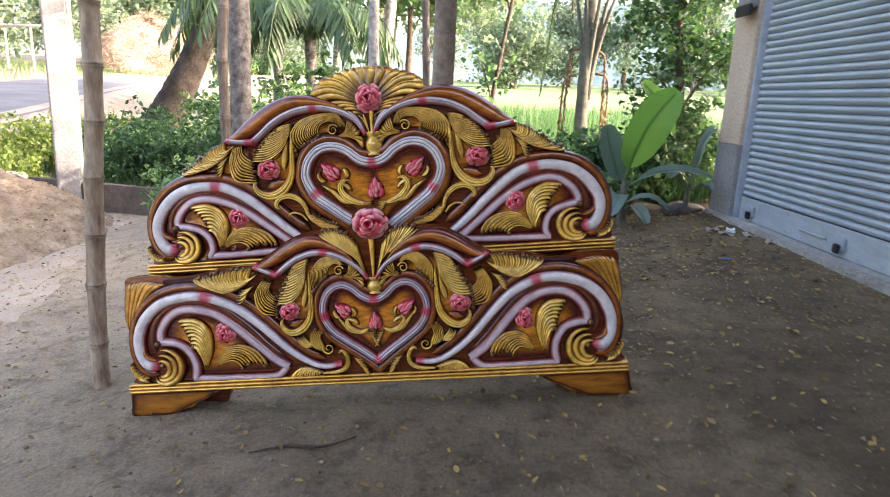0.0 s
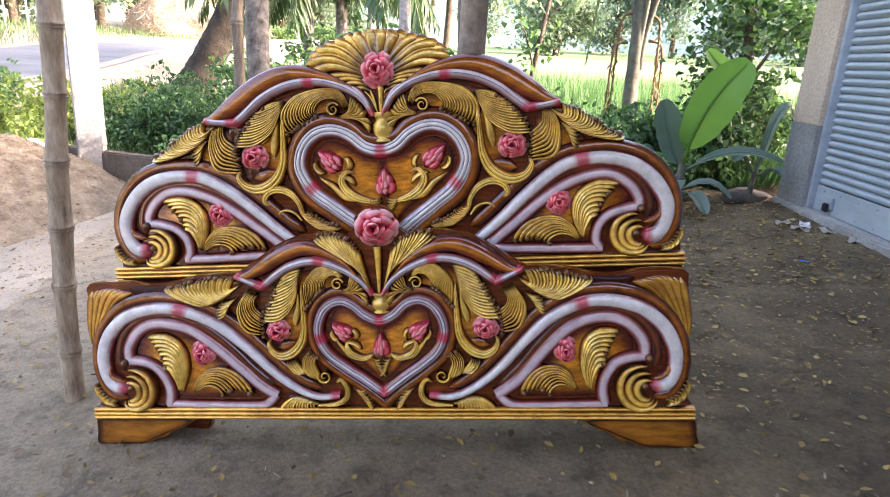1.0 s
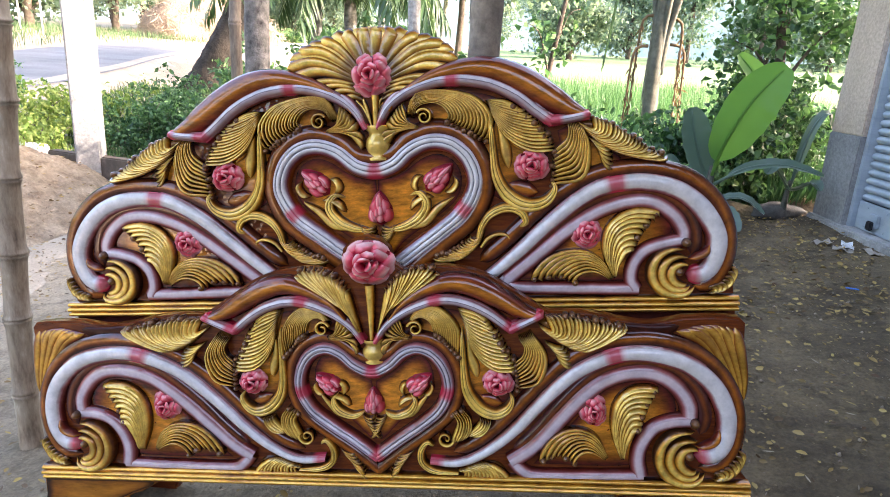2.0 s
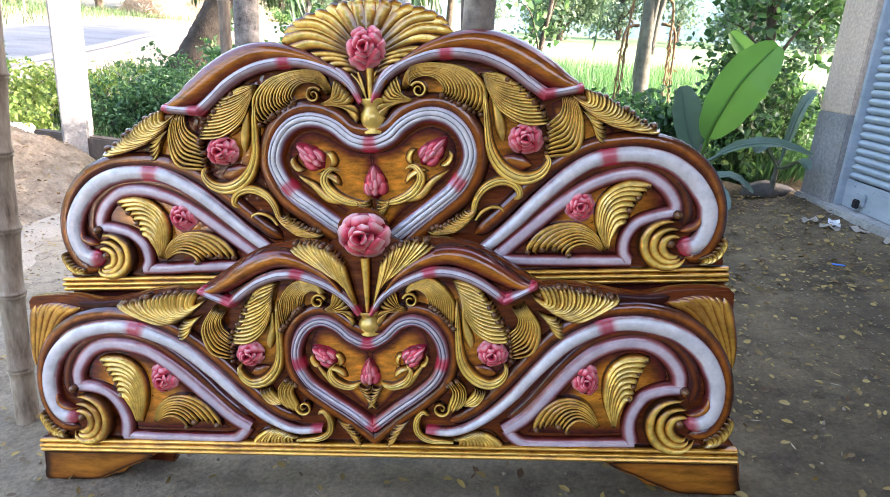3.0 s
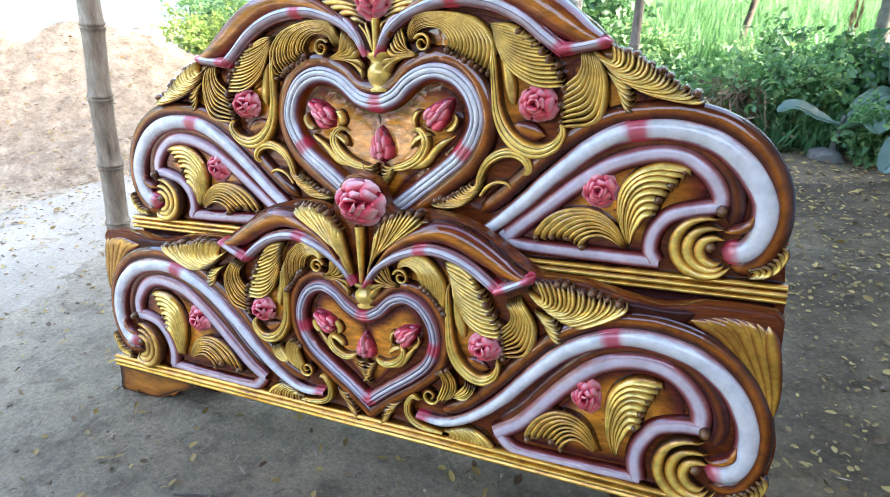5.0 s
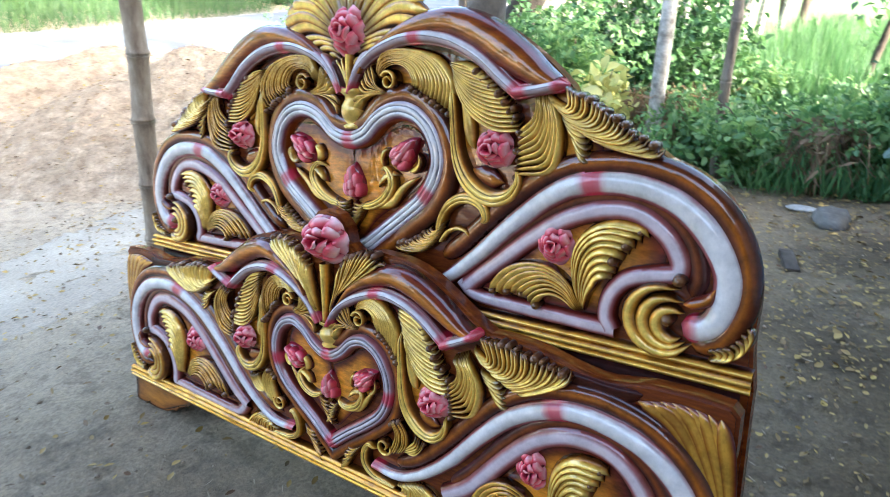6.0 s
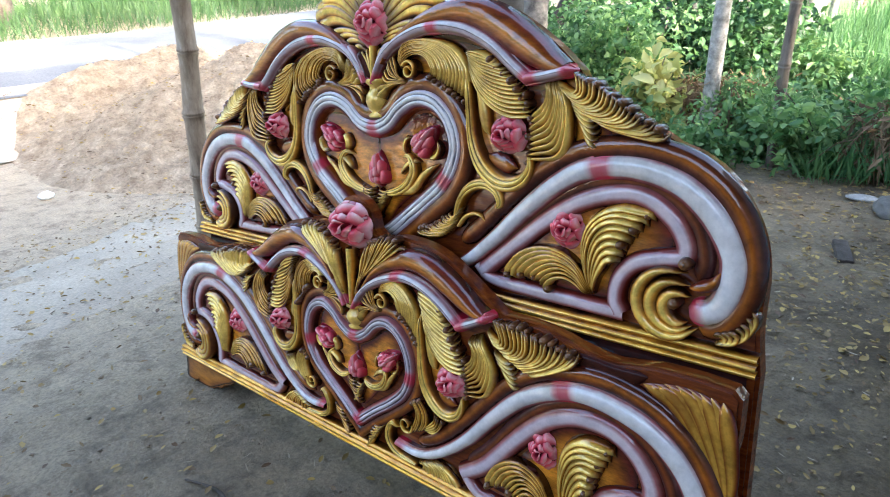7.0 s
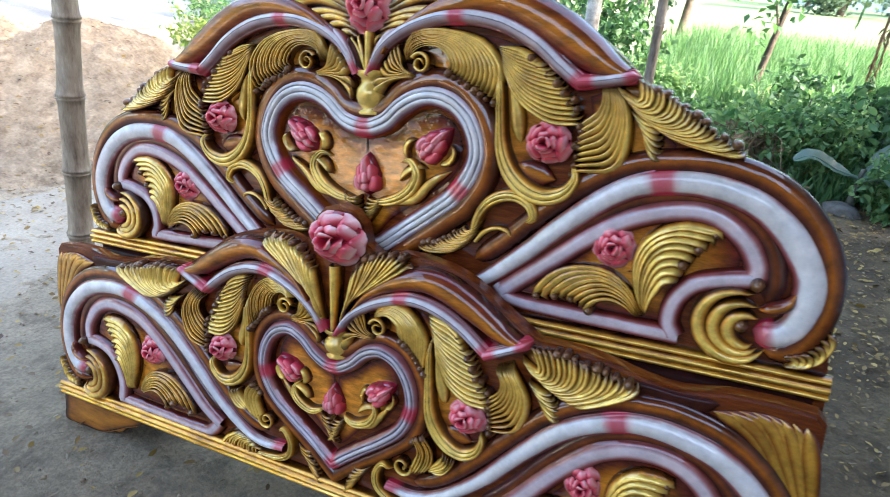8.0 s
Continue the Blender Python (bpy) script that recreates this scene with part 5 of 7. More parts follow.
def ground_z(x, y):
    x, y = np.asarray(x, dtype=float), np.asarray(y, dtype=float)
    yard = 0.116 * np.clip(x, -4.0, 3.2) + 0.02 * np.clip(y, -8, 6)
    out = smooth(5.8, 9.0, y)
    z = yard * (1 - out) + out * (-0.25)
    near = smooth(3.0, 2.0, np.abs(x - road_x(y)))
    far = smooth(0, -5, x - road_x(y))
    rise = 0.042 * np.clip(np.hypot(x - 0.4, y) - 7.0, 0, 110) * smooth(7.0, 12.0, np.hypot(x - 0.4, y))
    return z * (1 - np.maximum(near, far)) + 0.12 * np.maximum(near, far) + rise


def axis(lo, hi, fine_lo, fine_hi, step, grow=1.12):
    a = list(np.arange(fine_lo, fine_hi + step / 2, step))
    d = step
    while a[-1] < hi:
        d *= grow
        a.append(a[-1] + d)
    d = step
    while a[0] > lo:
        d *= grow
        a.insert(0, a[0] - d)
    return np.array(a)


def ground():
    xs, ys = axis(-900, 900, -5, 4, 0.05, 1.09), axis(-900, 1500, -1, 7, 0.05, 1.09)
    gx, gy = np.meshgrid(xs, ys, indexing="ij")
    gz = ground_z(gx, gy)
    rng = np.random.RandomState(4)
    near = smooth(14, 6, np.hypot(gx, gy - 3))
    gz = gz + near * (0.006 * np.sin(gx * 7.1 + 2 * np.sin(gy * 3)) * np.sin(gy * 6.3 + gx) + 0.005 * np.sin(gx * 17 + 3 * np.sin(gy * 5)) * np.sin(gy * 15 + 2 * np.sin(gx * 4)) + rng.uniform(-0.004, 0.004, gx.shape))
    v = np.stack([gx, gy, gz], axis=2).reshape(-1, 3)
    ob = link_mesh("ground", v, strip(len(xs), len(ys)), m_floor)
    return tagged(ob, "grey brown trodden earth floor and yard", "ground", kind="structure")


ground()


def ribbon(name, left, right, ys, lift, mat, label, category, cols=12, spread=0.0):
    v = []
    for y in ys:
        c = float(road_x(y))
        edge = right + spread * float(smooth(6.0, 11.0, y))
        for q in np.linspace(left, edge, cols):
            v.append((c + q, y, float(ground_z(c + q, y)) + lift))
    ob = link_mesh(name, v, strip(len(ys), cols, flip=True), mat)
    return tagged(ob, label, category, kind="structure")


ROAD_Y = np.linspace(-60, 90, 120)
ribbon("road_shoulder", -3.2, 3.1, ROAD_Y, 0.012, m_verge, "pale dry soil shoulders of the road", "road shoulder", 24)
ribbon("road", -2.1, 2.2, ROAD_Y, 0.017, m_road, "pale dusty asphalt village road in sun", "road", 10)


def sheet(name, x0, x1, y0, y1, n, lift, mat, label, category, waves=0.0):
    xs, ys = np.linspace(x0, x1, n), np.linspace(y0, y1, n)
    gx, gy = np.meshgrid(xs, ys, indexing="ij")
    gz = ground_z(gx, gy) + lift + waves * np.sin(gx * 1.7) * np.sin(gy * 1.3)
    ob = link_mesh(name, np.stack([gx, gy, gz], axis=2).reshape(-1, 3), strip(n, n), mat)
    return tagged(ob, label, category, kind="structure")


sheet("field", -6, 120, 12.5, 95, 60, 0.25, m_field_crop, "sunlit yellow green crop field", "field", 0.03)


def slab():
    """A worn strip of thin concrete, broken along its edges, running back past the sand."""
    rng = np.random.RandomState(12)
    ys = np.linspace(0.6, 7.2, 60)
    right = -2.26 - 0.345 * (ys - 3.22) + 0.05 * np.sin(ys * 5) + rng.uniform(-0.03, 0.03, 60)
    left = right - 1.25 + 0.06 * np.sin(ys * 3.3) + rng.uniform(-0.03, 0.03, 60)
    v = []
    for y, a, b in zip(ys, left, right):
        for q, lift in ((-0.03, -0.02), (0, 0.005), (0.33, 0.007), (0.66, 0.007), (1, 0.005), (1.03, -0.02)):
            x = a + (b - a) * q
            v.append((x, y, float(ground_z(x, y)) + lift))
    ob = link_mesh("slab", v, strip(60, 6, flip=True), m_slab)
    tagged(ob, "worn pale concrete strip in the yard", "slab", kind="structure")


slab()


def sand_h(gx, gy):
    """How high the heaped sand stands over the yard."""
    a = np.hypot((gx + 5.75) / 2.5, (gy - 5.6) / 2.5)
    b = np.hypot((gx + 4.9) / 1.8, (gy - 6.1) / 1.5)
    h = 0.90 * np.clip(1 - a, 0, 1) ** 0.9 + 0.22 * np.clip(1 - b, 0, 1)
    lump = sum(np.sin(gx * f + p + np.sin(gy * f * 0.4)) * np.sin(gy * f * 0.9 + q) / f for f, p, q in ((3, 1, 2), (7, 0, 1), (15, 2, 0.4), (24, 1, 3), (37, 0.5, 1.7)))
    return h + np.clip(h * 6, 0, 1) * 0.19 * lump - 0.03


def sand_pile():
    n = 190
    xs, ys = np.linspace(-9.0, -2.9, n), np.linspace(2.4, 8.6, n)
    gx, gy = np.meshgrid(xs, ys, indexing="ij")
    h = sand_h(gx, gy)
    h = h + np.clip(h * 6, 0, 1) * np.random.RandomState(2).uniform(-0.022, 0.022, gx.shape)
    z = ground_z(gx, gy) + h
    ob = link_mesh("sand_mound", np.stack([gx, gy, z], axis=2).reshape(-1, 3), strip(n, n), m_sand)
    tagged(ob, "heap of coarse reddish building sand on the yard", "sand pile")


sand_pile()

# ---------------------------------------------------------------- the shop with its rolling shutter
SHOP = Matrix.Translation((2.33, 5.45, 0.30)) @ pose(0, 0, 0, 0, 0, -86.6)   # local x runs along the front towards the yard, y goes into the shop
shop = tagged(new("shop_wall"), "plastered shop front with a grey cement base", "shop wall", kind="structure")
shop.matrix_basis = SHOP


def block(name, x0, x1, y0, y1, z0, z1, mat, parent, bevel=0.004, label=""):
    return part(name, box_bm((x1 - x0, y1 - y0, z1 - z0), bevel, ((x0 + x1) / 2, (y0 + y1) / 2, (z0 + z1) / 2)), mat, parent, label)


# walls rise to 4.4 out of view so their shadow covers the sand
block("pier", 0.0, 0.36, 0.0, 0.30, 0.66, 4.4, m_plaster, shop, 0.006)
block("pier_base", -0.003, 0.363, -0.003, 0.303, -0.2, 0.66, m_cement, shop, 0.006, "grey cement coating")
block("lintel", 0.36, 3.5, 0.0, 0.30, 2.62, 4.4, m_plaster, shop)
block("front_wall", 3.5, 11.0, 0.0, 0.30, -0.2, 4.4, m_plaster, shop)
block("side_wall", 0.0, 0.25, 0.30, 7.0, -0.2, 4.4, m_plaster, shop)
# unseen roof and walls, added to keep sun from leaking past the slats
block("shop_roof", 0.0, 11.0, 0.30, 7.0, 4.2, 4.4, m_concrete, shop)
block("back_wall", 0.0, 11.0, 7.0, 7.2, -0.2, 4.4, m_plaster, shop)
block("end_wall", 10.8, 11.0, 0.30, 7.0, -0.2, 4.2, m_plaster, shop)
block("plinth", -0.02, 3.5, -0.035, 0.32, -0.2, 0.105, m_concrete, shop, 0.012, "rough concrete plinth")
block("jamb", 0.36, 0.395, 0.028, 0.11, 0.105, 2.62, m_shutter, shop, 0.004, "painted steel guide rail")
block("jamb", 3.465, 3.5, 0.028, 0.11, 0.105, 2.62, m_shutter, shop, 0.004, "painted steel guide rail")
block("bracket_box", 0.14, 0.34, -0.07, -0.003, 1.66, 1.90, m_cement, shop, 0.01, "grey steel shutter bracket")
block("bracket_strap", 0.16, 0.40, -0.09, -0.07, 1.60, 1.68, m_iron, shop, 0.006, "dark grimy strap")
shutter = thing("rolling_shutter", "closed blue-grey painted steel rolling shutter", "shutter", SHOP)


def slat_mesh():
    prof = [(0.104, 0.0), (0.090, 0.002), (0.082, 0.007), (0.070, 0.017), (0.067, 0.026), (0.070, 0.035), (0.083, 0.044), (0.091, 0.047), (0.104, 0.050)]
    v = [(x, y, z) for x in np.linspace(0.396, 3.464, 2) for y, z in prof]
    me = bpy.data.meshes.new("slat")
    me.from_pydata(v, [], [tuple(map(int, f)) for f in strip(2, len(prof))])
    me.polygons.foreach_set("use_smooth", [True] * len(me.polygons))
    me.materials.append(m_shutter)
    return me


slat = slat_mesh()
for k in range(47):
    ob = new("slat", slat)
    ob.parent = shutter
    ob.location = (0, 0, 0.275 + 0.050 * k)
block("bottom_bar", 0.396, 3.464, 0.060, 0.085, 0.108, 0.275, m_shutter, shutter, 0.004, "flat riveted bottom bar")
for k in range(16):
    for z in (0.135, 0.250):
        bm = bmesh.new()
        bmesh.ops.create_uvsphere(bm, u_segments=8, v_segments=5, radius=0.007, matrix=Matrix.Translation((0.50 + 0.19 * k, 0.060, z)))
        part("rivet", bm, m_shutter, shutter, smooth=True)
for x in (0.55, 1.62):
    block("bolt_plate", x, x + 0.09, 0.040, 0.060, 0.15, 0.225, m_shutter, shutter, 0.004)
    block("padlock", x + 0.02, x + 0.07, 0.018, 0.040, 0.13, 0.185, m_iron, shutter, 0.006, "dark iron padlock")
v, f = tube([(1.25, 0.045, 0.19), (1.28, 0.035, 0.19), (1.50, 0.035, 0.19), (1.53, 0.045, 0.19)], [0.008, 0.008], 8, 16)
link_mesh("pull_bar", v, f, m_shutter, shutter)

# ---------------------------------------------------------------- roof over the yard, out of view, added for shade
roof = tagged(new("unseen_roof"), "unseen corrugated tin roof added to shade the yard", "roof", kind="structure")


def tin():
    # extent chosen for the shade below and open sky over the panels
    xs, ys = np.arange(-1.4, 3.3, 0.035), np.linspace(-0.4, 2.1, 8)
    v = [(x, y, 3.05 + 0.07 * x + 0.011 * math.sin(x * 2 * math.pi / 0.14)) for x in xs for y in ys]
    link_mesh("roof_sheet", v, strip(len(xs), len(ys)), m_tin, roof)
    for y in (-0.25, 0.85, 1.95):
        a, b = tube([(-1.38, y, 2.90), (0, y, 2.98), (3.2, y, 3.20)], [0.045, 0.045], 8, 12)
        link_mesh("rafter", a, b, m_bamboo, roof)


tin()

# dark wall behind the camera, added so the varnish reflects less sky
back = tagged(new("unseen_wall"), "unseen wall closing the yard, added to darken reflections", "wall", kind="structure")
part("wall_body", box_bm((7.6, 0.2, 3.6), 0.01, (0.4, -4.2, 1.25)), m_mudwall, back)

# ---------------------------------------------------------------- posts and trunks


def bamboo_pole(base, top, radius, label, step=0.30, seed=1, skin=m_bamboo):
    rng = np.random.RandomState(seed)
    root = thing("bamboo_pole", label, "pole")
    base, top = np.array(base, dtype=float), np.array(top, dtype=float)
    length = np.linalg.norm(top - base)
    at = [0.0]
    while at[-1] < length:
        at.append(at[-1] + step * rng.uniform(0.85, 1.15))
    pts, rad = [], []
    for k in range(len(at) - 1):
        for q, r in ((0.02, 1.16), (0.05, 1.09), (0.10, 0.99), (0.5, 0.95), (0.90, 0.98), (0.965, 1.06), (0.985, 1.15), (0.993, 0.93)):
            pts.append(min(length, at[k] + (at[k + 1] - at[k]) * q) / length)
            rad.append(radius * r * (1 - 0.10 * pts[-1]))
    kink = np.cumsum(rng.normal(0, 0.008, (len(at) + 1, 2)), axis=0)
    girth = rng.uniform(0.94, 1.05, len(at))
    sides = 14
    th = np.linspace(0, 2 * np.pi, sides, endpoint=False)
    where = np.array(at) / length
    sway = lambda s: np.array([np.interp(s, where, kink[:len(at), 0]), np.interp(s, where, kink[:len(at), 1]), 0])
    thick = lambda s: float(np.interp(s, where, girth))
    v = [base + (top - base) * s + sway(s) + r * thick(s) * np.array([math.cos(a), math.sin(a), 0]) for s, r in zip(pts, rad) for a in th]
    f = [(i * sides + j, i * sides + (j + 1) % sides, (i + 1) * sides + (j + 1) % sides, (i + 1) * sides + j) for i in range(len(pts) - 1) for j in range(sides)]
    link_mesh("culm", v, f, skin, root)
    return root


def gz(x, y):
    return float(ground_z(x, y))


bamboo_pole((-1.285, 2.615, -0.15), (-1.19, 2.63, 2.9), 0.039, "weathered grey bamboo pole beside the bed ends", 0.255, 1)
bamboo_pole((-0.09, 6.19, -0.1), (-0.21, 6.17, 3.0), 0.036, "brown bamboo pole among the shrubs", 0.42, 3, m_shaded_bamboo)
bamboo_pole((-1.72, 5.28, -0.2), (-1.66, 5.28, 2.9), 0.042, "brown bamboo pole beside a palm trunk", 0.40, 5, m_shaded_bamboo)
# pole out of view, added to carry the roof
bamboo_pole((-1.30, 1.15, -0.3), (-1.30, 1.15, 2.90), 0.05, "added bamboo pole under the unseen roof", 0.36, 8)


def trunk(name, points, radii, mat, label, category="tree trunk", sides=14, ripple=0.05, seed=0, n=None):
    root = thing(name, label, category)
    v, f = tube(points, radii, sides, n or 10 * len(points), ripple, seed)
    link_mesh("trunk", v, f, mat, root)
    return root


trunk("timber_post", [(0.17, 2.66, 0.0), (0.165, 2.66, 1.2), (0.17, 2.66, 3.0)], [0.044, 0.042, 0.04], m_post, "bare round timber post behind the headboard", "post", 16, 0.015, 2)
trunk("tree_stump", [(-0.36, 6.72, -0.15), (-0.35, 6.72, 0.15), (-0.34, 6.73, 0.46)], [0.085, 0.066, 0.060], m_bark, "short dark tree stump among the shrubs", "tree stump", ripple=0.07, seed=12)
trunk("tall_palm", [(-1.62, 5.50, -0.2), (-1.66, 5.50, 1.0), (-1.64, 5.52, 4.5)], [0.095, 0.085, 0.075], m_coco_bark, "dark mottled palm trunk", sides=16, ripple=0.04, seed=3, n=60)

# ---------------------------------------------------------------- leaves


def blades(centres, direction, normal, length, width, fold=0.25):
    """Pointed leaves, two folded halves each, from arrays."""
    c, d, nrm = centres, direction, normal
    d = d / (np.linalg.norm(d, axis=1)[:, None] + 1e-9)
    side = np.cross(d, nrm)
    side /= np.linalg.norm(side, axis=1)[:, None] + 1e-9
    up = np.cross(side, d)
    L, W = length[:, None], width[:, None]
    v = np.stack([c, c + d * L * 0.45 + side * W + up * W * fold, c + d * L - up * L * 0.12, c + d * L * 0.45 - side * W + up * W * fold, c + d * L * 0.5], axis=1)
    k = np.arange(len(c))[:, None] * 5
    f = np.concatenate([k + np.array([[0, 1, 4]]), k + np.array([[1, 2, 4]]), k + np.array([[0, 4, 3]]), k + np.array([[4, 2, 3]])], axis=0)
    return v.reshape(-1, 3), f


def ovals(centres, direction, normal, length, width, curl=0.10):
    """Small rounded leaves, a little folded along the midrib and curled at the tip, from arrays."""
    d = direction / (np.linalg.norm(direction, axis=1)[:, None] + 1e-9)
    side = np.cross(d, normal)
    side /= np.linalg.norm(side, axis=1)[:, None] + 1e-9
    up = np.cross(side, d)
    L, W = length[:, None], width[:, None]
    c = centres
    rows = [c, c + d * L * 0.2 + side * W * 0.75 + up * W * 0.3, c + d * L * 0.55 + side * W + up * W * 0.45, c + d * L * 0.85 + side * W * 0.5 + up * L * 0.6 * curl, c + d * L + up * L * curl,
            c + d * L * 0.85 - side * W * 0.5 + up * L * 0.6 * curl, c + d * L * 0.55 - side * W + up * W * 0.45, c + d * L * 0.2 - side * W * 0.75 + up * W * 0.3, c + d * L * 0.5]
    k = np.arange(len(c))[:, None] * 9
    f = np.concatenate([k + np.array([[q, (q + 1) % 8, 8]]) for q in range(8)], axis=0)
    return np.stack(rows, axis=1).reshape(-1, 3), f


def fast_mesh(name, v, f, mat, parent=None, label=""):
    me = bpy.data.meshes.new(name)
    me.vertices.add(len(v))
    me.vertices.foreach_set("co", np.asarray(v, dtype=np.float32).ravel())
    k = f.shape[1]
    me.loops.add(len(f) * k)
    me.loops.foreach_set("vertex_index", np.asarray(f, dtype=np.int32).ravel())
    me.polygons.add(len(f))
    me.polygons.foreach_set("loop_start", np.arange(0, len(f) * k, k, dtype=np.int32))
    me.update(calc_edges=True)
    me.validate()
    me.materials.append(mat)
    ob = new(name, me)
    if parent:
        ob.parent = parent
    if label:
        tagged(ob, label)
    return ob


def shrub(name, x, y, radius, height, count, leaf, mat, label, category="shrub", seed=0, stems=6, group="shrubs"):
    """Stems from one root, leaves in loose sprays along them."""
    rng = np.random.RandomState(seed)
    z0 = gz(x, y)
    root = thing(name, label, category, Matrix.Translation((x, y, z0)), group=group)
    vs, fs, k, sprays = [], [], 0, []
    for s in range(stems):
        a = rng.uniform(0, 2 * np.pi)
        r = radius * math.sqrt(rng.uniform(0.02, 1.0))
        h = height * rng.uniform(0.55, 1.05)
        pts = [(0.1 * r * math.cos(a), 0.1 * r * math.sin(a), -0.05), (0.5 * r * math.cos(a) + rng.uniform(-.05, .05), 0.5 * r * math.sin(a), h * 0.55), (r * math.cos(a), r * math.sin(a), h)]
        v, f = tube(pts, [0.012, 0.004], 5, 9)
        vs.append(v)
        fs += [tuple(q + k for q in g) for g in f]
        k += len(v)
        sprays.append(curve(pts, 14)[3:])
    link_mesh("branchwork", np.vstack(vs), fs, m_bark, root)
    line = np.vstack(sprays)
    twigs = max(8, count // 11)
    tip = line[rng.randint(len(line), size=twigs)] + rng.normal(0, 1, (twigs, 3)) * np.array([radius * 0.26, radius * 0.26, height * 0.13])
    c = tip[rng.randint(twigs, size=count)] + rng.normal(0, 1, (count, 3)) * leaf * np.array([0.75, 0.75, 0.55])
    c[:, 2] = np.clip(c[:, 2], 0.02, None)
    d = rng.normal(0, 1, (count, 3)) + np.array([0, 0, -0.15])
    n = rng.normal(0, 0.75, (count, 3)) + np.array([0, 0, 0.8])
    length = leaf * rng.uniform(0.5, 1.5, count)
    v, f = ovals(c, d, n, length, length * rng.uniform(0.20, 0.34, count), -0.22)
    fast_mesh("foliage", v, f, mat, root)
    return root


def broad_tree(name, x, y, height, spread, count, leaf, mat, bark, label, seed, girth=0.12, lean=(0, 0), clear=0.35, group="trees", category="tree"):
    """A tapered trunk, limbs and an uneven crown of leaves in clumps."""
    rng = np.random.RandomState(seed)
    root = thing(name, label, category, Matrix.Translation((x, y, gz(x, y))), group=group)
    top = np.array([lean[0], lean[1], height * 0.8])
    stem = [(0, 0, -0.2), tuple(top * 0.4 + rng.normal(0, 0.02 * height, 3) * (1, 1, 0)), tuple(top)]
    v, f = tube(stem, [girth, girth * 0.75, girth * 0.35], 10, 22, 0.05, seed)
    link_mesh("trunk", v, f, bark, root)
    line = curve(stem, 30)
    tips = []
    for s in range(9):
        a = rng.uniform(0, 2 * np.pi)
        p = line[int(30 * rng.uniform(clear, 0.97))]
        out = np.array([math.cos(a), math.sin(a), 0]) * spread * rng.uniform(0.5, 1.0)
        e = p + out + np.array([0, 0, height * rng.uniform(0.04, 0.25)])
        pts = [tuple(p), tuple((p + e) / 2 + np.array([0, 0, 0.04 * height])), tuple(e)]
        v, f = tube(pts, [girth * 0.35, girth * 0.1], 6, 8)
        link_mesh("limb", v, f, bark, root)
        tips += list(curve(pts, 8)[3:])
    tips = np.array(tips)
    twigs = max(8, count // 14)
    at = tips[rng.randint(len(tips), size=twigs)] + rng.normal(0, 1, (twigs, 3)) * np.array([spread * 0.2, spread * 0.2, height * 0.06])
    c = at[rng.randint(twigs, size=count)] + rng.normal(0, 1, (count, 3)) * leaf * 1.1
    d = rng.normal(0, 1, (count, 3)) + np.array([0, 0, -0.3])
    n = rng.normal(0, 0.6, (count, 3)) + np.array([0, 0, 1.0])
    length = leaf * rng.uniform(0.6, 1.3, count)
    v, f = blades(c, d, n, length, length * rng.uniform(0.25, 0.4, count))
    fast_mesh("crown", v, f, mat, root)
    return root


# shrubs behind the low wall and along the road bank
k = 100
for x, y, r, h, count, leaf, mat in (
        (-6.3, 8.6, 0.8, 0.75, 3510, 0.062, m_sunny), (-5.5, 9.3, 0.7, 0.7, 2970, 0.062, m_sunny), (-7.6, 9.8, 0.8, 0.8, 2970, 0.064, m_fresh_lit),
        (-4.6, 8.6, 0.6, 0.75, 3510, 0.056, m_leaf), (-3.9, 8.9, 0.6, 0.8, 3510, 0.056, m_leaf), (-4.9, 10.2, 0.8, 0.8, 2970, 0.072, m_leaf),
        (-3.3, 9.6, 0.7, 0.95, 3240, 0.072, m_leaf), (-2.6, 8.7, 0.6, 0.9, 3240, 0.072, m_leaf), (-3.9, 11.4, 0.7, 1.1, 2430, 0.104, m_fresh_lit),
        (-3.0, 7.6, 0.4, 0.5, 1620, 0.050, m_fresh_lit), (-5.6, 8.0, 0.5, 0.5, 1620, 0.056, m_sunny)):
    k += 1
    shrub("shrub", x, y, r, h, count, leaf, mat, "sunlit low yellow-green shrub behind the low wall" if mat is not m_leaf else "dense dark green shrub behind the low wall", seed=k)
# the thicket beyond the floor's edge
for x, y, r, h, count, leaf, mat in (
        (-2.3, 7.4, 0.55, 1.25, 4050, 0.072, m_leaf), (-1.7, 7.0, 0.5, 1.1, 3510, 0.072, m_fresh_lit), (-1.9, 8.2, 0.6, 1.5, 3510, 0.096, m_leaf),
        (-1.2, 8.1, 0.6, 1.35, 3780, 0.088, m_leaf), (-0.6, 8.6, 0.6, 0.8, 3240, 0.080, m_fresh_lit), (-1.9, 6.35, 0.35, 0.5, 1890, 0.064, m_fresh_lit),
        (-0.6, 6.0, 0.3, 0.35, 1300, 0.064, m_fresh_lit), (-0.2, 6.6, 0.45, 0.55, 2970, 0.072, m_fresh_lit), (0.25, 6.05, 0.35, 0.45, 1500, 0.064, m_fresh_lit),
        (0.6, 6.4, 0.5, 0.6, 1900, 0.064, m_fresh_lit), (1.0, 6.1, 0.35, 0.5, 1700, 0.060, m_fresh_lit), (0.2, 7.2, 0.5, 0.5, 2700, 0.064, m_leaf)):
    k += 1
    shrub("shrub", x, y, r, h, int(1.5 * count), 0.84 * leaf, mat, "leafy green shrub at the edge of the earth floor", seed=k)
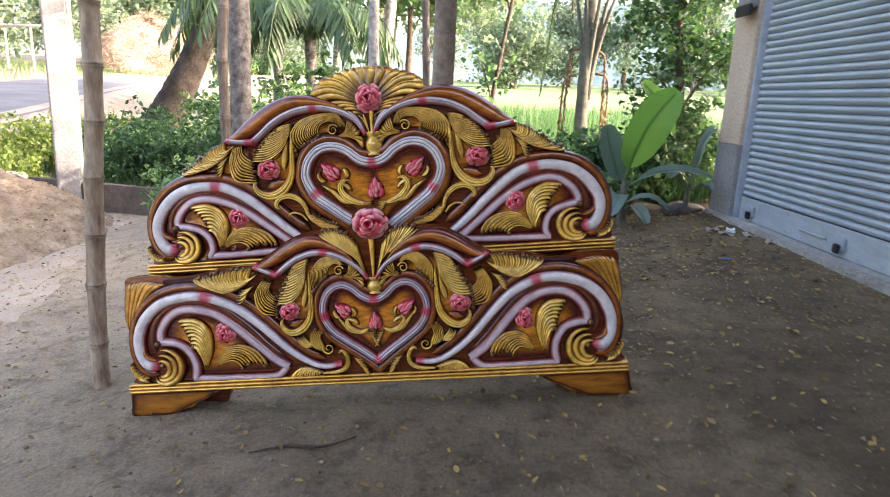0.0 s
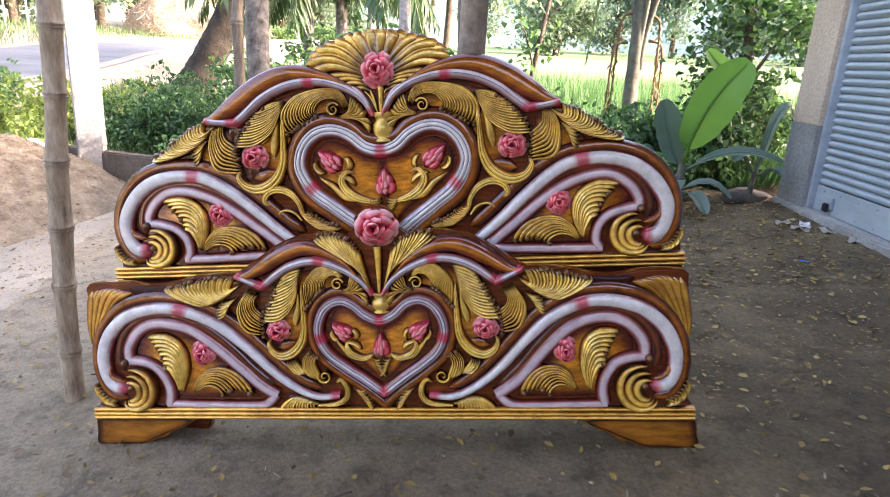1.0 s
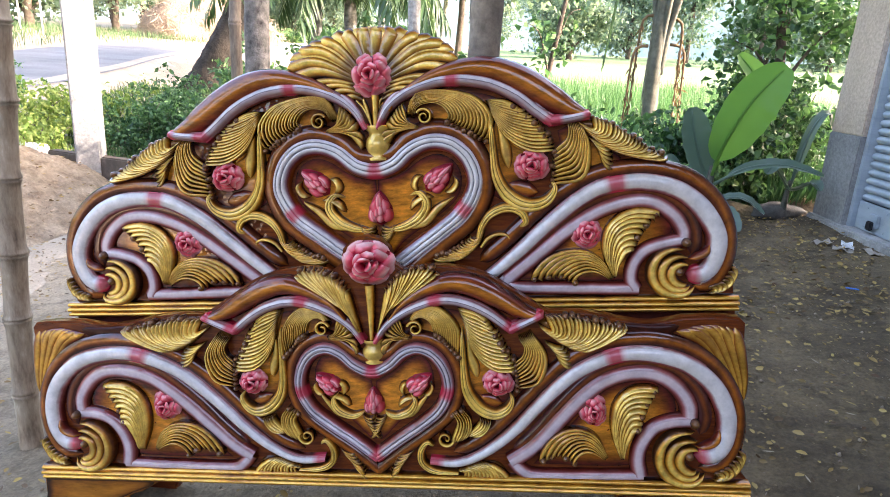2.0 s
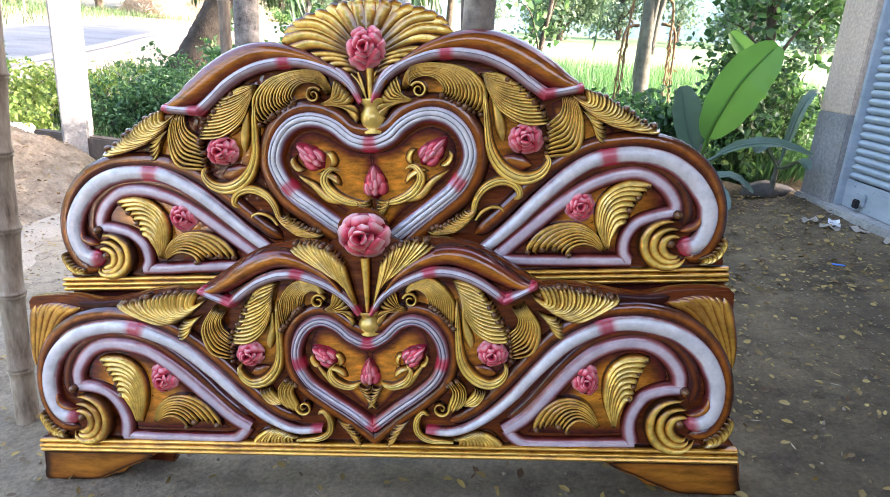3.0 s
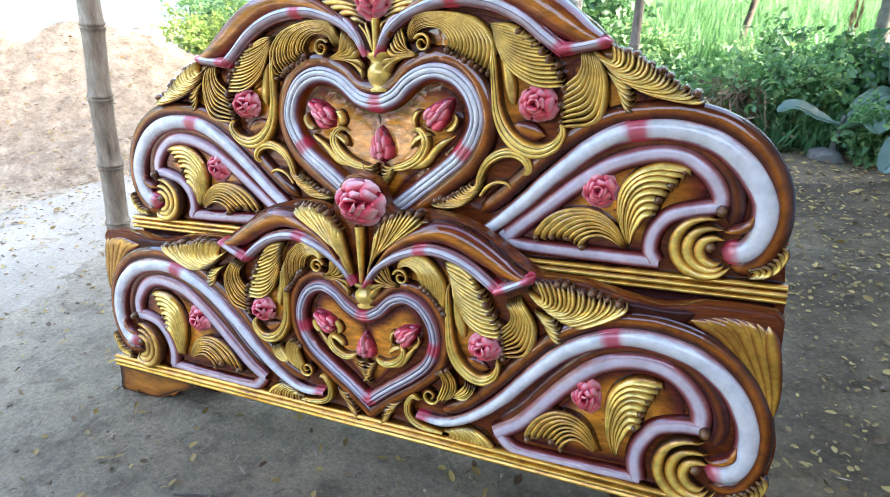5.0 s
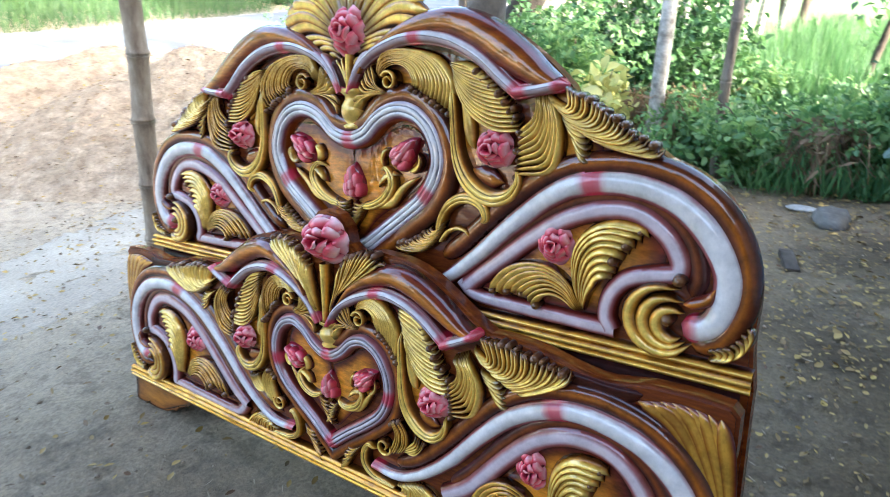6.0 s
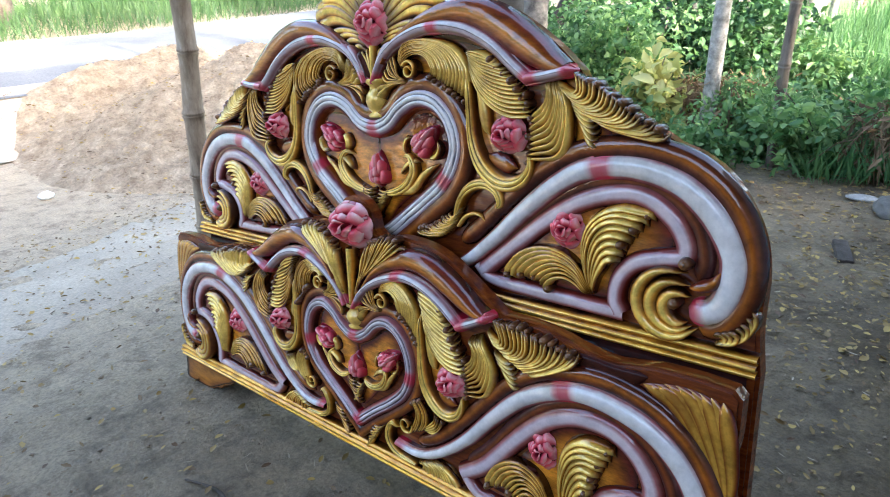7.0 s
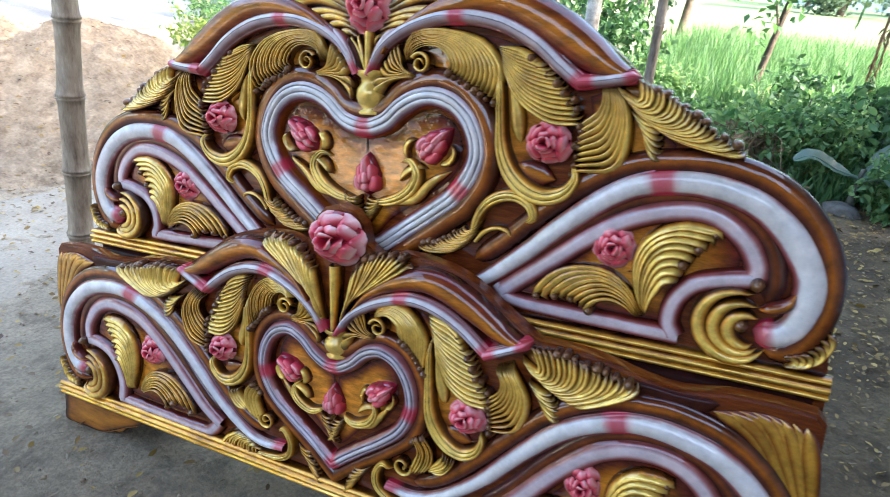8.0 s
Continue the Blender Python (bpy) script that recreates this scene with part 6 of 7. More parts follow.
for x, y, r, h, count, leaf, mat in (
        (-1.35, 5.95, 0.35, 0.5, 1500, 0.064, m_fresh_lit), (-2.3, 6.3, 0.45, 0.6, 2430, 0.072, m_fresh_lit), (1.55, 6.35, 0.42, 0.66, 2600, 0.066, m_leaf),
        (1.08, 8.4, 0.42, 0.92, 6400, 0.085, m_leaf), (1.95, 5.95, 0.38, 0.80, 2600, 0.066, m_leaf), (1.5, 5.6, 0.25, 0.36, 1620, 0.050, m_fresh_lit),
        (0.85, 5.95, 0.30, 0.60, 1700, 0.056, m_fresh_lit), (2.35, 6.35, 0.42, 0.95, 3000, 0.070, m_leaf), (2.6, 7.0, 0.45, 0.62, 3240, 0.072, m_leaf), (1.45, 7.2, 0.40, 0.6, 2430, 0.064, m_leaf)):
    k += 1
    shrub("shrub", x, y, r, h, int(1.5 * count), 0.84 * leaf, mat, "leafy green shrub at the edge of the earth floor", seed=k)
shrub("yellow_shrub", -1.10, 6.30, 0.18, 0.86, 620, 0.115, m_pale, "pale yellow-leaved shrub catching the light", seed=77, stems=5)

# trees round the yard
leaning = trunk("leaning_tree", [(-6.35, 13.0, -0.3), (-5.9, 13.0, 0.6), (-5.3, 13.0, 1.7), (-4.8, 13.1, 3.0)], [0.52, 0.33, 0.26, 0.21], m_shaded_bark, "thick dark leaning tree trunk beside the road", ripple=0.045, seed=9, n=50)
for q, (pts, rad) in enumerate((([(-6.2, 12.9, 0.35), (-6.75, 12.7, 0.05), (-7.3, 12.6, -0.25)], [0.30, 0.20, 0.08]), ([(-6.1, 12.8, 0.25), (-5.75, 12.5, 0.0), (-5.4, 12.3, -0.3)], [0.28, 0.18, 0.08]))):
    v, f = tube(pts, rad, 10, 16, 0.1, q)
    link_mesh("root", v, f, m_shaded_bark, leaning)
# limbs and crown above view, added to shade the road
rng = np.random.RandomState(19)
tips = []
for q in range(11):
    a, r = rng.uniform(0, 2 * np.pi), rng.uniform(1.0, 3.4)
    e = np.array([-3.0 + r * math.cos(a), 13.6 + r * math.sin(a), rng.uniform(3.7, 5.4)])
    pts = [(-4.8, 13.1, 2.9), tuple((np.array([-4.8, 13.1, 3.2]) + e) / 2 + np.array([0, 0, 0.5])), tuple(e)]
    v, f = tube(pts, [0.15, 0.10, 0.04], 7, 12, 0.05, q)
    link_mesh("limb", v, f, m_shaded_bark, leaning)
    tips += list(curve(pts, 9)[3:])
tips = np.array(tips)
at = tips[rng.randint(len(tips), size=700)] + rng.normal(0, 1, (700, 3)) * np.array([0.7, 0.7, 0.35])
c = at[rng.randint(700, size=34000)] + rng.normal(0, 0.20, (34000, 3))
long = 0.17 * rng.uniform(0.6, 1.3, 34000)
v, f = blades(c, rng.normal(0, 1, (34000, 3)), rng.normal(0, 0.6, (34000, 3)) + np.array([0, 0, 1.0]), long, long * 0.34)
fast_mesh("crown", v, f, m_leaf, leaning)
broad_tree("pale_tree", -0.66, 6.43, 6.5, 1.8, 2500, 0.12, m_leaf, m_pale_bark, "slender pale-barked tree at the floor's edge", 21, 0.062, (-0.06, 0.05), 0.6)
broad_tree("slim_tree", 2.35, 6.3, 2.9, 0.55, 4200, 0.075, m_leaf, m_bark, "slim leafy tree behind the banana plant", 22, 0.05, (-0.25, 0.2), 0.28)
broad_tree("slim_tree", -2.3, 11.9, 7.5, 2.0, 2200, 0.16, m_leaf, m_pale_bark, "tall slim pale tree behind the palm", 23, 0.10, (0.1, 0.0), 0.55)
broad_tree("slim_tree", -1.85, 13.0, 7.5, 2.0, 2200, 0.16, m_leaf, m_pale_bark, "tall slim pale tree behind the palm", 24, 0.14, (0.6, 0.3), 0.55)
for x, y, s in ((-2.1, 14.4, 31), (-2.2, 15.9, 32), (-2.3, 17.6, 33), (-2.6, 21.6, 34)):
    broad_tree("slim_tree", x, y, 8.0, 1.8, 1500, 0.18, m_leaf, m_pale_bark, "slim pale tree at the edge of the field", s, 0.085, (0.5, 0.3), 0.62)
# added trees: their crowns, out of view, throw shade on the road
broad_tree("shade_tree", -1.7, 18.6, 7.0, 4.2, 14000, 0.26, m_far_hazed, m_bark, "tall leafy tree added to shade the road", 36, 0.11, (0.1, 0.1), 0.66)
broad_tree("shade_tree", -2.7, 23.0, 8.5, 5.0, 18000, 0.30, m_far_hazed, m_bark, "tall leafy tree added to shade the road", 35, 0.14, (0.2, 0.1), 0.60)


def dry_tangle(x, y, radius, height, count, seed):
    """Dead stalks and strips of leaf, arching and crossing."""
    rng = np.random.RandomState(seed)
    at = np.stack([x + radius * rng.normal(0, 0.55, count), y + 0.6 * radius * rng.normal(0, 0.55, count), np.zeros(count)], axis=1)
    at[:, 2] = ground_z(at[:, 0], at[:, 1])
    vs, fs, k = [], [], 0
    for p in at[:count // 6]:
        a, h = rng.uniform(0, 2 * np.pi), height * rng.uniform(0.5, 1.1)
        out = np.array([math.cos(a), math.sin(a), 0]) * rng.uniform(0.1, 0.45)
        v, f = tube([tuple(p), tuple(p + out * 0.4 + np.array([0, 0, h])), tuple(p + out + np.array([0, 0, h * rng.uniform(0.2, 0.95)]))], [0.005, 0.0025], 4, 7)
        vs.append(v)
        fs += [g for q in f for g in ((q[0] + k, q[1] + k, q[2] + k), (q[0] + k, q[2] + k, q[3] + k))] if len(f[0]) == 4 else [tuple(g + k for g in q) for q in f]
        k += len(v)
    c = at + np.stack([rng.normal(0, 0.08, count), rng.normal(0, 0.08, count), height * rng.uniform(0.05, 1.0, count)], axis=1)
    v, f = blades(c, rng.normal(0, 0.8, (count, 3)) + np.array([0, 0, -0.5]), rng.normal(0, 1, (count, 3)), rng.uniform(0.06, 0.20, count), rng.uniform(0.004, 0.016, count))
    vs.append(v)
    ob = fast_mesh("dry_brush", np.vstack(vs), np.vstack([np.array(fs), f + k]), m_dry)
    tagged(ob, "tangle of dead brown stalks and leaves", "dry brush", kind="stuff")


dry_tangle(-0.75, 6.75, 0.45, 0.60, 1500, 78)
dry_tangle(0.62, 5.95, 0.22, 0.42, 420, 79)
broad_tree("sapling", 0.36, 9.3, 4.6, 0.55, 700, 0.11, m_leaf, m_bark, "thin leaning sapling before the field", 37, 0.045, (0.55, 0.1), 0.40)
broad_tree("roadside_tree", -14.6, 5.4, 9.0, 3.5, 3000, 0.3, m_far_hazed, m_bark, "large brown-barked roadside tree in sun", 41, 0.55, (0, 0), 0.4)


def frond(points, length, count, droop, seed, width=0.02):
    rng = np.random.RandomState(seed)
    p = curve(points, count)
    tan = np.gradient(p, axis=0)
    tan /= np.linalg.norm(tan, axis=1)[:, None]
    side = np.cross(tan, np.array([0, 0, 1.0]))
    side /= np.linalg.norm(side, axis=1)[:, None] + 1e-9
    s = np.linspace(0, 1, count)
    ll = length * (0.45 + 0.55 * np.sin(np.pi * np.clip(s * 0.9 + 0.1, 0, 1)))
    vs, fs = [], []
    for q in (-1, 1):
        d = side * q * 0.7 + tan * 0.45 + np.array([0, 0, -droop]) + rng.normal(0, 0.12, (count, 3))
        v, f = blades(p, d, np.tile([0, 0, 1.0], (count, 1)) + tan * 0.3, ll * rng.uniform(0.85, 1.1, count), np.full(count, width), 0.3)
        fs.append(f + sum(len(a) for a in vs))
        vs.append(v)
    return np.vstack(vs), np.vstack(fs)


def palm(x, y, z, reach, count, seed, label, height):
    rng = np.random.RandomState(seed)
    root = thing("palm", label, "palm tree", Matrix.Translation((x, y, 0)), group="palms")
    v, f = tube([(0, 0, gz(x, y) - 0.2), (0.03, 0, z * 0.5), (0, 0, z)], [0.09, 0.08], 10, 20, 0.04, seed)
    link_mesh("trunk", v, f, m_coco_bark, root)
    for k in range(count):
        a = 2 * math.pi * k / count + rng.uniform(-0.25, 0.25)
        c, s = math.cos(a), math.sin(a)
        r = reach * rng.uniform(0.85, 1.1)
        pts = [(0, 0, z), (0.35 * r * c, 0.35 * r * s, z + height * 0.5), (0.75 * r * c, 0.75 * r * s, z + height * 0.25), (r * c, r * s, z - height * rng.uniform(0.3, 1.0))]
        v, f = frond(pts, 0.55, 46, 0.9, seed + k)
        ob = fast_mesh("frond", v, f, m_palm, root)
        w, g = tube(pts, [0.02, 0.006], 5, 12)
        link_mesh("midrib", w, g, m_palm, ob)


palm(-2.05, 9.4, 2.12, 1.5, 11, 51, "young palm with hanging green fronds", 0.7)
palm(-2.9, 10.6, 2.38, 1.6, 10, 52, "young palm with hanging green fronds", 0.8)
palm(2.2, 11.5, 4.2, 2.4, 11, 53, "tall palm with drooping fronds", 1.6)


hanging = thing("palm_frond", "dark palm frond hanging down before the field", "palm frond")
pts = [(1.62, 10.6, 4.4), (1.55, 10.55, 3.4), (1.47, 10.5, 2.5), (1.36, 10.5, 1.36)]
v, f = frond(pts, 0.22, 60, 1.4, 91, 0.012)
fast_mesh("leaflets", v, f, m_palm, hanging)
w, g = tube(pts, [0.028, 0.010], 6, 16)
link_mesh("midrib", w, g, m_palm, hanging)


def banana_leaf(root, base, points, length_width, mat, seed, name="leaf", facing=(0.15, -1.0, 0.35), label=""):
    """A broad blade along a bowed midrib, gently folded and waved."""
    n, m = 26, 9
    p = curve([base, *points], n)
    tan = np.gradient(p, axis=0)
    tan /= np.linalg.norm(tan, axis=1)[:, None]
    s = np.linspace(0, 1, n)
    ref = np.array(facing)
    side = np.cross(tan, ref)
    side /= np.linalg.norm(side, axis=1)[:, None]
    up = np.cross(side, tan)
    w = length_width * np.clip(np.sin(np.pi * np.clip((s - 0.14) / 0.87, 0, 1)) ** 0.4, 0.012, 1)
    a = np.linspace(-1, 1, m)
    wave = 0.06 * np.sin(s * 38 + seed)[:, None] * np.abs(a)[None, :] ** 2
    v = p[:, None, :] + side[:, None, :] * (w[:, None] * a[None, :])[..., None] + up[:, None, :] * (w[:, None] * (0.35 * np.abs(a)[None, :] + wave))[..., None]
    blade = link_mesh(name, v.reshape(-1, 3), strip(n, m), mat, root, label)
    g, f = tube([tuple(q) for q in p[::3]], [0.012, 0.010, 0.004], 6, 18)
    link_mesh("midrib", g, f, mat, blade)


def banana_plant():
    x, y = 1.55, 5.20
    root = thing("banana_plant", "young banana plant with one large bright green leaf", "banana plant", Matrix.Translation((x, y, gz(x, y))), group="banana plants")
    v, f = tube([(0, 0, -0.1), (-0.01, 0.0, 0.22), (-0.01, -0.01, 0.42)], [0.045, 0.032, 0.018], 10, 12, 0.04)
    link_mesh("stem", v, f, m_banana_stem, root)
    banana_leaf(root, (-0.01, -0.02, 0.36), [(0.02, -0.06, 0.56), (0.12, -0.11, 0.83), (0.28, -0.14, 1.06)], 0.155, m_banana, 1.35, label="large bright green banana leaf")
    banana_leaf(root, (0.02, 0.03, 0.40), [(0.12, 0.12, 0.70), (0.22, 0.18, 0.96), (0.10, 0.22, 1.13)], 0.085, m_banana, 1.7)
    banana_leaf(root, (0.03, 0.04, 0.42), [(0.16, 0.14, 0.88), (0.28, 0.20, 0.95), (0.40, 0.24, 0.72)], 0.060, m_banana, 0.8)
    banana_leaf(root, (0.0, 0.0, 0.30), [(-0.08, 0.0, 0.42), (-0.15, 0.0, 0.60), (-0.20, 0.0, 0.78)], 0.105, m_banana_shade, 1.5, label="grey-green leaf with shade in its colour")
    banana_leaf(root, (0.02, 0.0, 0.30), [(0.20, -0.02, 0.42), (0.42, -0.04, 0.46), (0.66, -0.06, 0.41)], 0.050, m_banana_shade, 0.4, facing=(0, -0.55, 1))
    banana_leaf(root, (0, 0, 0.16), [(0.12, -0.02, 0.22), (0.22, -0.05, 0.22), (0.34, -0.08, 0.14)], 0.050, m_banana_shade, 0.6, facing=(0, -0.3, 1))
    banana_leaf(root, (0, 0, 0.14), [(-0.06, -0.10, 0.24), (-0.10, -0.18, 0.22), (-0.16, -0.26, 0.10)], 0.075, m_banana_shade, 2.2, facing=(0, -0.3, 1))
    banana_leaf(root, (0, 0, 0.10), [(0.05, -0.12, 0.16), (0.08, -0.2, 0.14), (0.12, -0.3, 0.06)], 0.060, m_banana_shade, 1.1, facing=(0, -0.3, 1))


def young_banana(x, y, leaves, turn):
    root = thing("banana_shoot", "low banana shoot with dull grey-green leaves", "banana plant", Matrix.Translation((x, y, gz(x, y))) @ pose(0, 0, 0, 0, 0, turn), group="banana plants")
    v, f = tube([(0, 0, -0.1), (0.0, 0.0, 0.12), (0.01, 0.0, 0.26)], [0.03, 0.022, 0.012], 9, 10, 0.04)
    link_mesh("stem", v, f, m_banana_stem, root)
    for k, (dx, dy, h, w) in enumerate(leaves):
        banana_leaf(root, (0.01, 0, 0.20), [(0.35 * dx, 0.35 * dy, 0.8 * h), (0.75 * dx, 0.75 * dy, h), (dx, dy, 0.86 * h)], w, m_banana_shade, 0.7 * k + x, facing=(0, -0.5, 1))


def banana_tree():
    x, y = 1.66, 8.2
    root = thing("banana_tree", "old banana stem with dead brown hanging leaves", "banana plant", Matrix.Translation((x, y, gz(x, y))) @ Matrix.Diagonal((1.3, 1.3, 1.42, 1)), group="banana plants")
    v, f = tube([(0.0, 0, -0.1), (0.0, 0, 0.5), (-0.01, 0, 1.2), (0.0, 0.02, 1.9)], [0.072, 0.064, 0.054, 0.042], 14, 30, 0.06, 3)
    link_mesh("stem", v, f, m_banana_stem, root)
    for k, (dx, dy, h) in enumerate(((-0.16, 0.05, 1.32), (-0.21, -0.02, 1.10), (0.18, 0.0, 1.30), (0.24, 0.05, 1.12))):
        pts = [(0.4 * dx, 0.4 * dy, h + 0.10), (0.9 * dx, 0.9 * dy, h + 0.06), (dx, dy, h - 0.26), (dx * 1.06, dy, h - 0.68)]
        p = curve(pts, 26)
        rng = np.random.RandomState(k)
        c = p[rng.randint(4, 26, 70)]
        v, f = blades(c, rng.normal(0, 0.3, (70, 3)) + np.array([0, 0, -1.0]), rng.normal(0, 1, (70, 3)), rng.uniform(0.04, 0.11, 70), rng.uniform(0.003, 0.009, 70))
        ob = fast_mesh("dead_leaf", v, f, m_dry, root, "shrivelled brown hanging leaf")
        g, q = tube(pts, [0.012, 0.008, 0.004], 6, 18)
        link_mesh("midrib", g, q, m_dry, ob)
    for k, (dx, dy) in enumerate(((-0.10, 0.05), (0.12, 0.02), (0.05, -0.06), (-0.05, -0.03), (0.16, -0.02))):
        v, f = tube([(0.2 * dx, 0.2 * dy, 1.0), (0.45 * dx, 0.45 * dy, 1.35), (1.1 * dx, 1.1 * dy, 1.75), (2.0 * dx, 2.0 * dy, 2.15)], [0.030, 0.024, 0.018, 0.012], 8, 20, 0.03, k)
        link_mesh("leaf_stalk", v, f, m_banana_stem, root)
    for k, (dx, dy) in enumerate(((-0.3, 0.2), (0.45, 0.1), (0.15, -0.4), (-0.5, -0.2))):
        banana_leaf(root, (0, 0.02, 1.7), [(0.3 * dx, 0.3 * dy, 2.2), (0.8 * dx, 0.8 * dy, 2.7), (1.6 * dx, 1.6 * dy, 2.9)], 0.22, m_banana, k + 0.5)


banana_plant()
banana_tree()
young_banana(1.24, 5.72, ((0.44, -0.10, 0.34, 0.06), (-0.36, -0.06, 0.29, 0.055), (0.16, -0.30, 0.26, 0.075), (0.28, 0.20, 0.38, 0.07)), 0)
young_banana(2.12, 5.42, ((0.22, 0.05, 0.72, 0.034), (-0.20, -0.12, 0.36, 0.06), (0.10, -0.25, 0.28, 0.05)), 0)

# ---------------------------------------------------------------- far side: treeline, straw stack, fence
protos = [broad_tree("field_tree", 30 + 14 * q, 88, 11 + 2 * (q % 3), 4.2, 6500, 0.42, m_far_hazed, m_bark, "hazy green tree beyond the field", 60 + q, 0.3, (0.5, 0), 0.12, "trees beyond the field") for q in range(4)]
rng = np.random.RandomState(8)
for q in range(30):
    a = radians(-62 + 4.2 * q + rng.uniform(-1.5, 1.5))
    d = rng.uniform(58, 100)
    x, y = d * math.sin(a), d * math.cos(a)
    if x < road_x(y) + 6 and x > road_x(y) - 5:
        x = float(road_x(y)) - 9
    copy_thing(protos[q % 4], Matrix.Translation((x, y, gz(x, y) - 0.3)) @ pose(0, 0, 0, 0, 0, rng.uniform(0, 360)) @ Matrix.Diagonal((1, 1, rng.uniform(0.8, 1.25), 1)))
for q in range(26):
    y = -30 + 5.5 * q + rng.uniform(-1.5, 1.5)
    x = float(road_x(y)) - rng.uniform(13, 26)
    copy_thing(protos[q % 4], Matrix.Translation((x, y, gz(x, y) - 0.3)) @ pose(0, 0, 0, 0, 0, rng.uniform(0, 360)))
for q in range(30):
    y = -20 + 3.6 * q
    if 24 < y < 50:
        continue
    shrub("bush", float(road_x(y)) - rng.uniform(3.6, 6.6), y, 1.5, rng.uniform(0.7, 1.6), 1300, 0.2, m_fresh_lit if q % 2 else m_leaf, "green bush along the far side of the road", seed=300 + q, group="roadside bushes")


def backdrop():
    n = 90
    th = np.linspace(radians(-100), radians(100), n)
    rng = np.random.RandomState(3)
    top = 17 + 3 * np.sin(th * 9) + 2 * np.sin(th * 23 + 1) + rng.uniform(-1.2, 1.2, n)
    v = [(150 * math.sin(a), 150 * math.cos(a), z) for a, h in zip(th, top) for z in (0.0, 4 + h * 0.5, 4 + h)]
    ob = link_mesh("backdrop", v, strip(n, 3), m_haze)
    tagged(ob, "far wood beyond the field, haze painted in", "backdrop", kind="structure")


backdrop()


def straw_stack():
    x, y = -21.4, 43.5
    root = thing("straw_stack", "large untidy heap of dry straw beyond the road", "straw stack", Matrix.Translation((x, y, gz(x, y) - 0.1)))
    n, m = 40, 20
    th = np.linspace(0, 2 * np.pi, n)
    rng = np.random.RandomState(5)
    v = []
    for j in range(m):
        q = j / (m - 1)
        for a in th[:-1].tolist() + [th[0]]:
            r = (1 - q ** 2.2) * (1 + 0.10 * math.sin(3 * a + 1) + 0.06 * math.sin(7 * a + q * 5))
            v.append((4.6 * r * math.cos(a), 2.6 * r * math.sin(a), 3.7 * q * (1 + 0.06 * math.sin(2 * a))))
    link_mesh("stack_body", v, strip(m, n), m_straw, root)
    c = np.array(v)[rng.randint(len(v), size=7000)] + rng.normal(0, 0.09, (7000, 3))
    w, f = blades(c, rng.normal(0, 1, (7000, 3)) - np.array([0, 0, 0.5]), rng.normal(0, 1, (7000, 3)), rng.uniform(0.25, 0.8, 7000), rng.uniform(0.012, 0.035, 7000))
    fast_mesh("loose_straw", w, f, m_straw, root)


straw_stack()
fence = thing("bamboo_fence", "bleached bamboo rail fence beyond the road", "fence", Matrix.Translation((-25.6, 34.0, gz(-25.6, 34.0) + 0.9)))
for q in range(6):
    v, f = tube([(-4.0 + 1.6 * q, -0.4 * q, -1.2), (-4.0 + 1.6 * q, -0.4 * q, 1.3)], [0.06, 0.05], 7, 6)
    link_mesh("post", v, f, m_pale_bark, fence)
v, f = tube([(-4.4, 0.1, 1.2), (0, -1.0, 1.15), (4.6, -2.2, 1.2)], [0.07, 0.06], 7, 10)
link_mesh("rail", v, f, m_pale_bark, fence)

# ---------------------------------------------------------------- pillar, low wall, small things
pillar = thing("concrete_pillar", "weathered square concrete pillar at the yard's edge", "pillar", Matrix.Translation((-4.41, 7.40, -0.45)) @ pose(0, 0, 0, 0, 0, 22))
part("shaft", box_bm((0.26, 0.26, 4.2), 0.02, (0, 0, 2.1)), m_concrete, pillar)
wall = thing("low_wall", "low damp cement wall along the yard's edge", "low wall", Matrix.Translation((-4.05, 7.36, -0.45)) @ pose(0, 0, 0, 0, 0, -13))
part("wall_body", box_bm((2.0, 0.14, 0.52), 0.015, (0, 0, 0.24)), m_mudwall, wall)
white_block = thing("white_block", "pale broken block lying by the pillar", "block", Matrix.Translation((-5.55, 7.75, -0.06)) @ pose(0, 0, 0, 3, 4, 10))
part("body", box_bm((0.55, 0.2, 0.16), 0.02, (0, 0, 0.05)), m_sack, white_block)


def lump(name, x, y, size, mat, label, category, seed, lift=0.3):
    rng = np.random.RandomState(seed)
    bm = bmesh.new()
    bmesh.ops.create_icosphere(bm, subdivisions=3, radius=1.0)
    for v in bm.verts:
        v.co *= 1 + 0.25 * noise.noise(v.co * 1.6 + Vector((seed, 0, 0))) + 0.08 * noise.noise(v.co * 5)
        v.co = Vector((v.co.x * size[0], v.co.y * size[1], v.co.z * size[2]))
    ob = part(name, bm, mat, smooth=True)
    ob.matrix_basis = Matrix.Translation((x, y, gz(x, y) + size[2] * lift)) @ pose(0, 0, 0, 0, 0, rng.uniform(0, 360))
    return tagged(ob, label, category)


lump("stone", 2.12, 5.50, (0.20, 0.11, 0.07), m_stone, "rounded grey stone at the foot of the pier", "stone", 3)
lump("earth_mound", 1.75, 5.62, (0.35, 0.16, 0.07), m_floor, "small heap of earth at the floor's edge", "earth heap", 4)
lump("stone", 1.2, 5.65, (0.12, 0.08, 0.05), m_stone, "grey stone at the floor's edge", "stone", 6)
lump("plastic_sack", 0.60, 5.48, (0.11, 0.05, 0.018), m_concrete, "crumpled grey plastic sack at the floor's edge", "sack", 9)
lump("stone", 0.74, 5.30, (0.17, 0.10, 0.055), m_stone, "flat grey stone half sunk in the floor", "stone", 13)
lump("pebble", -4.86, 3.05, (0.06, 0.05, 0.04), m_sack, "white lump on the sand", "pebble", 11, 0.6)
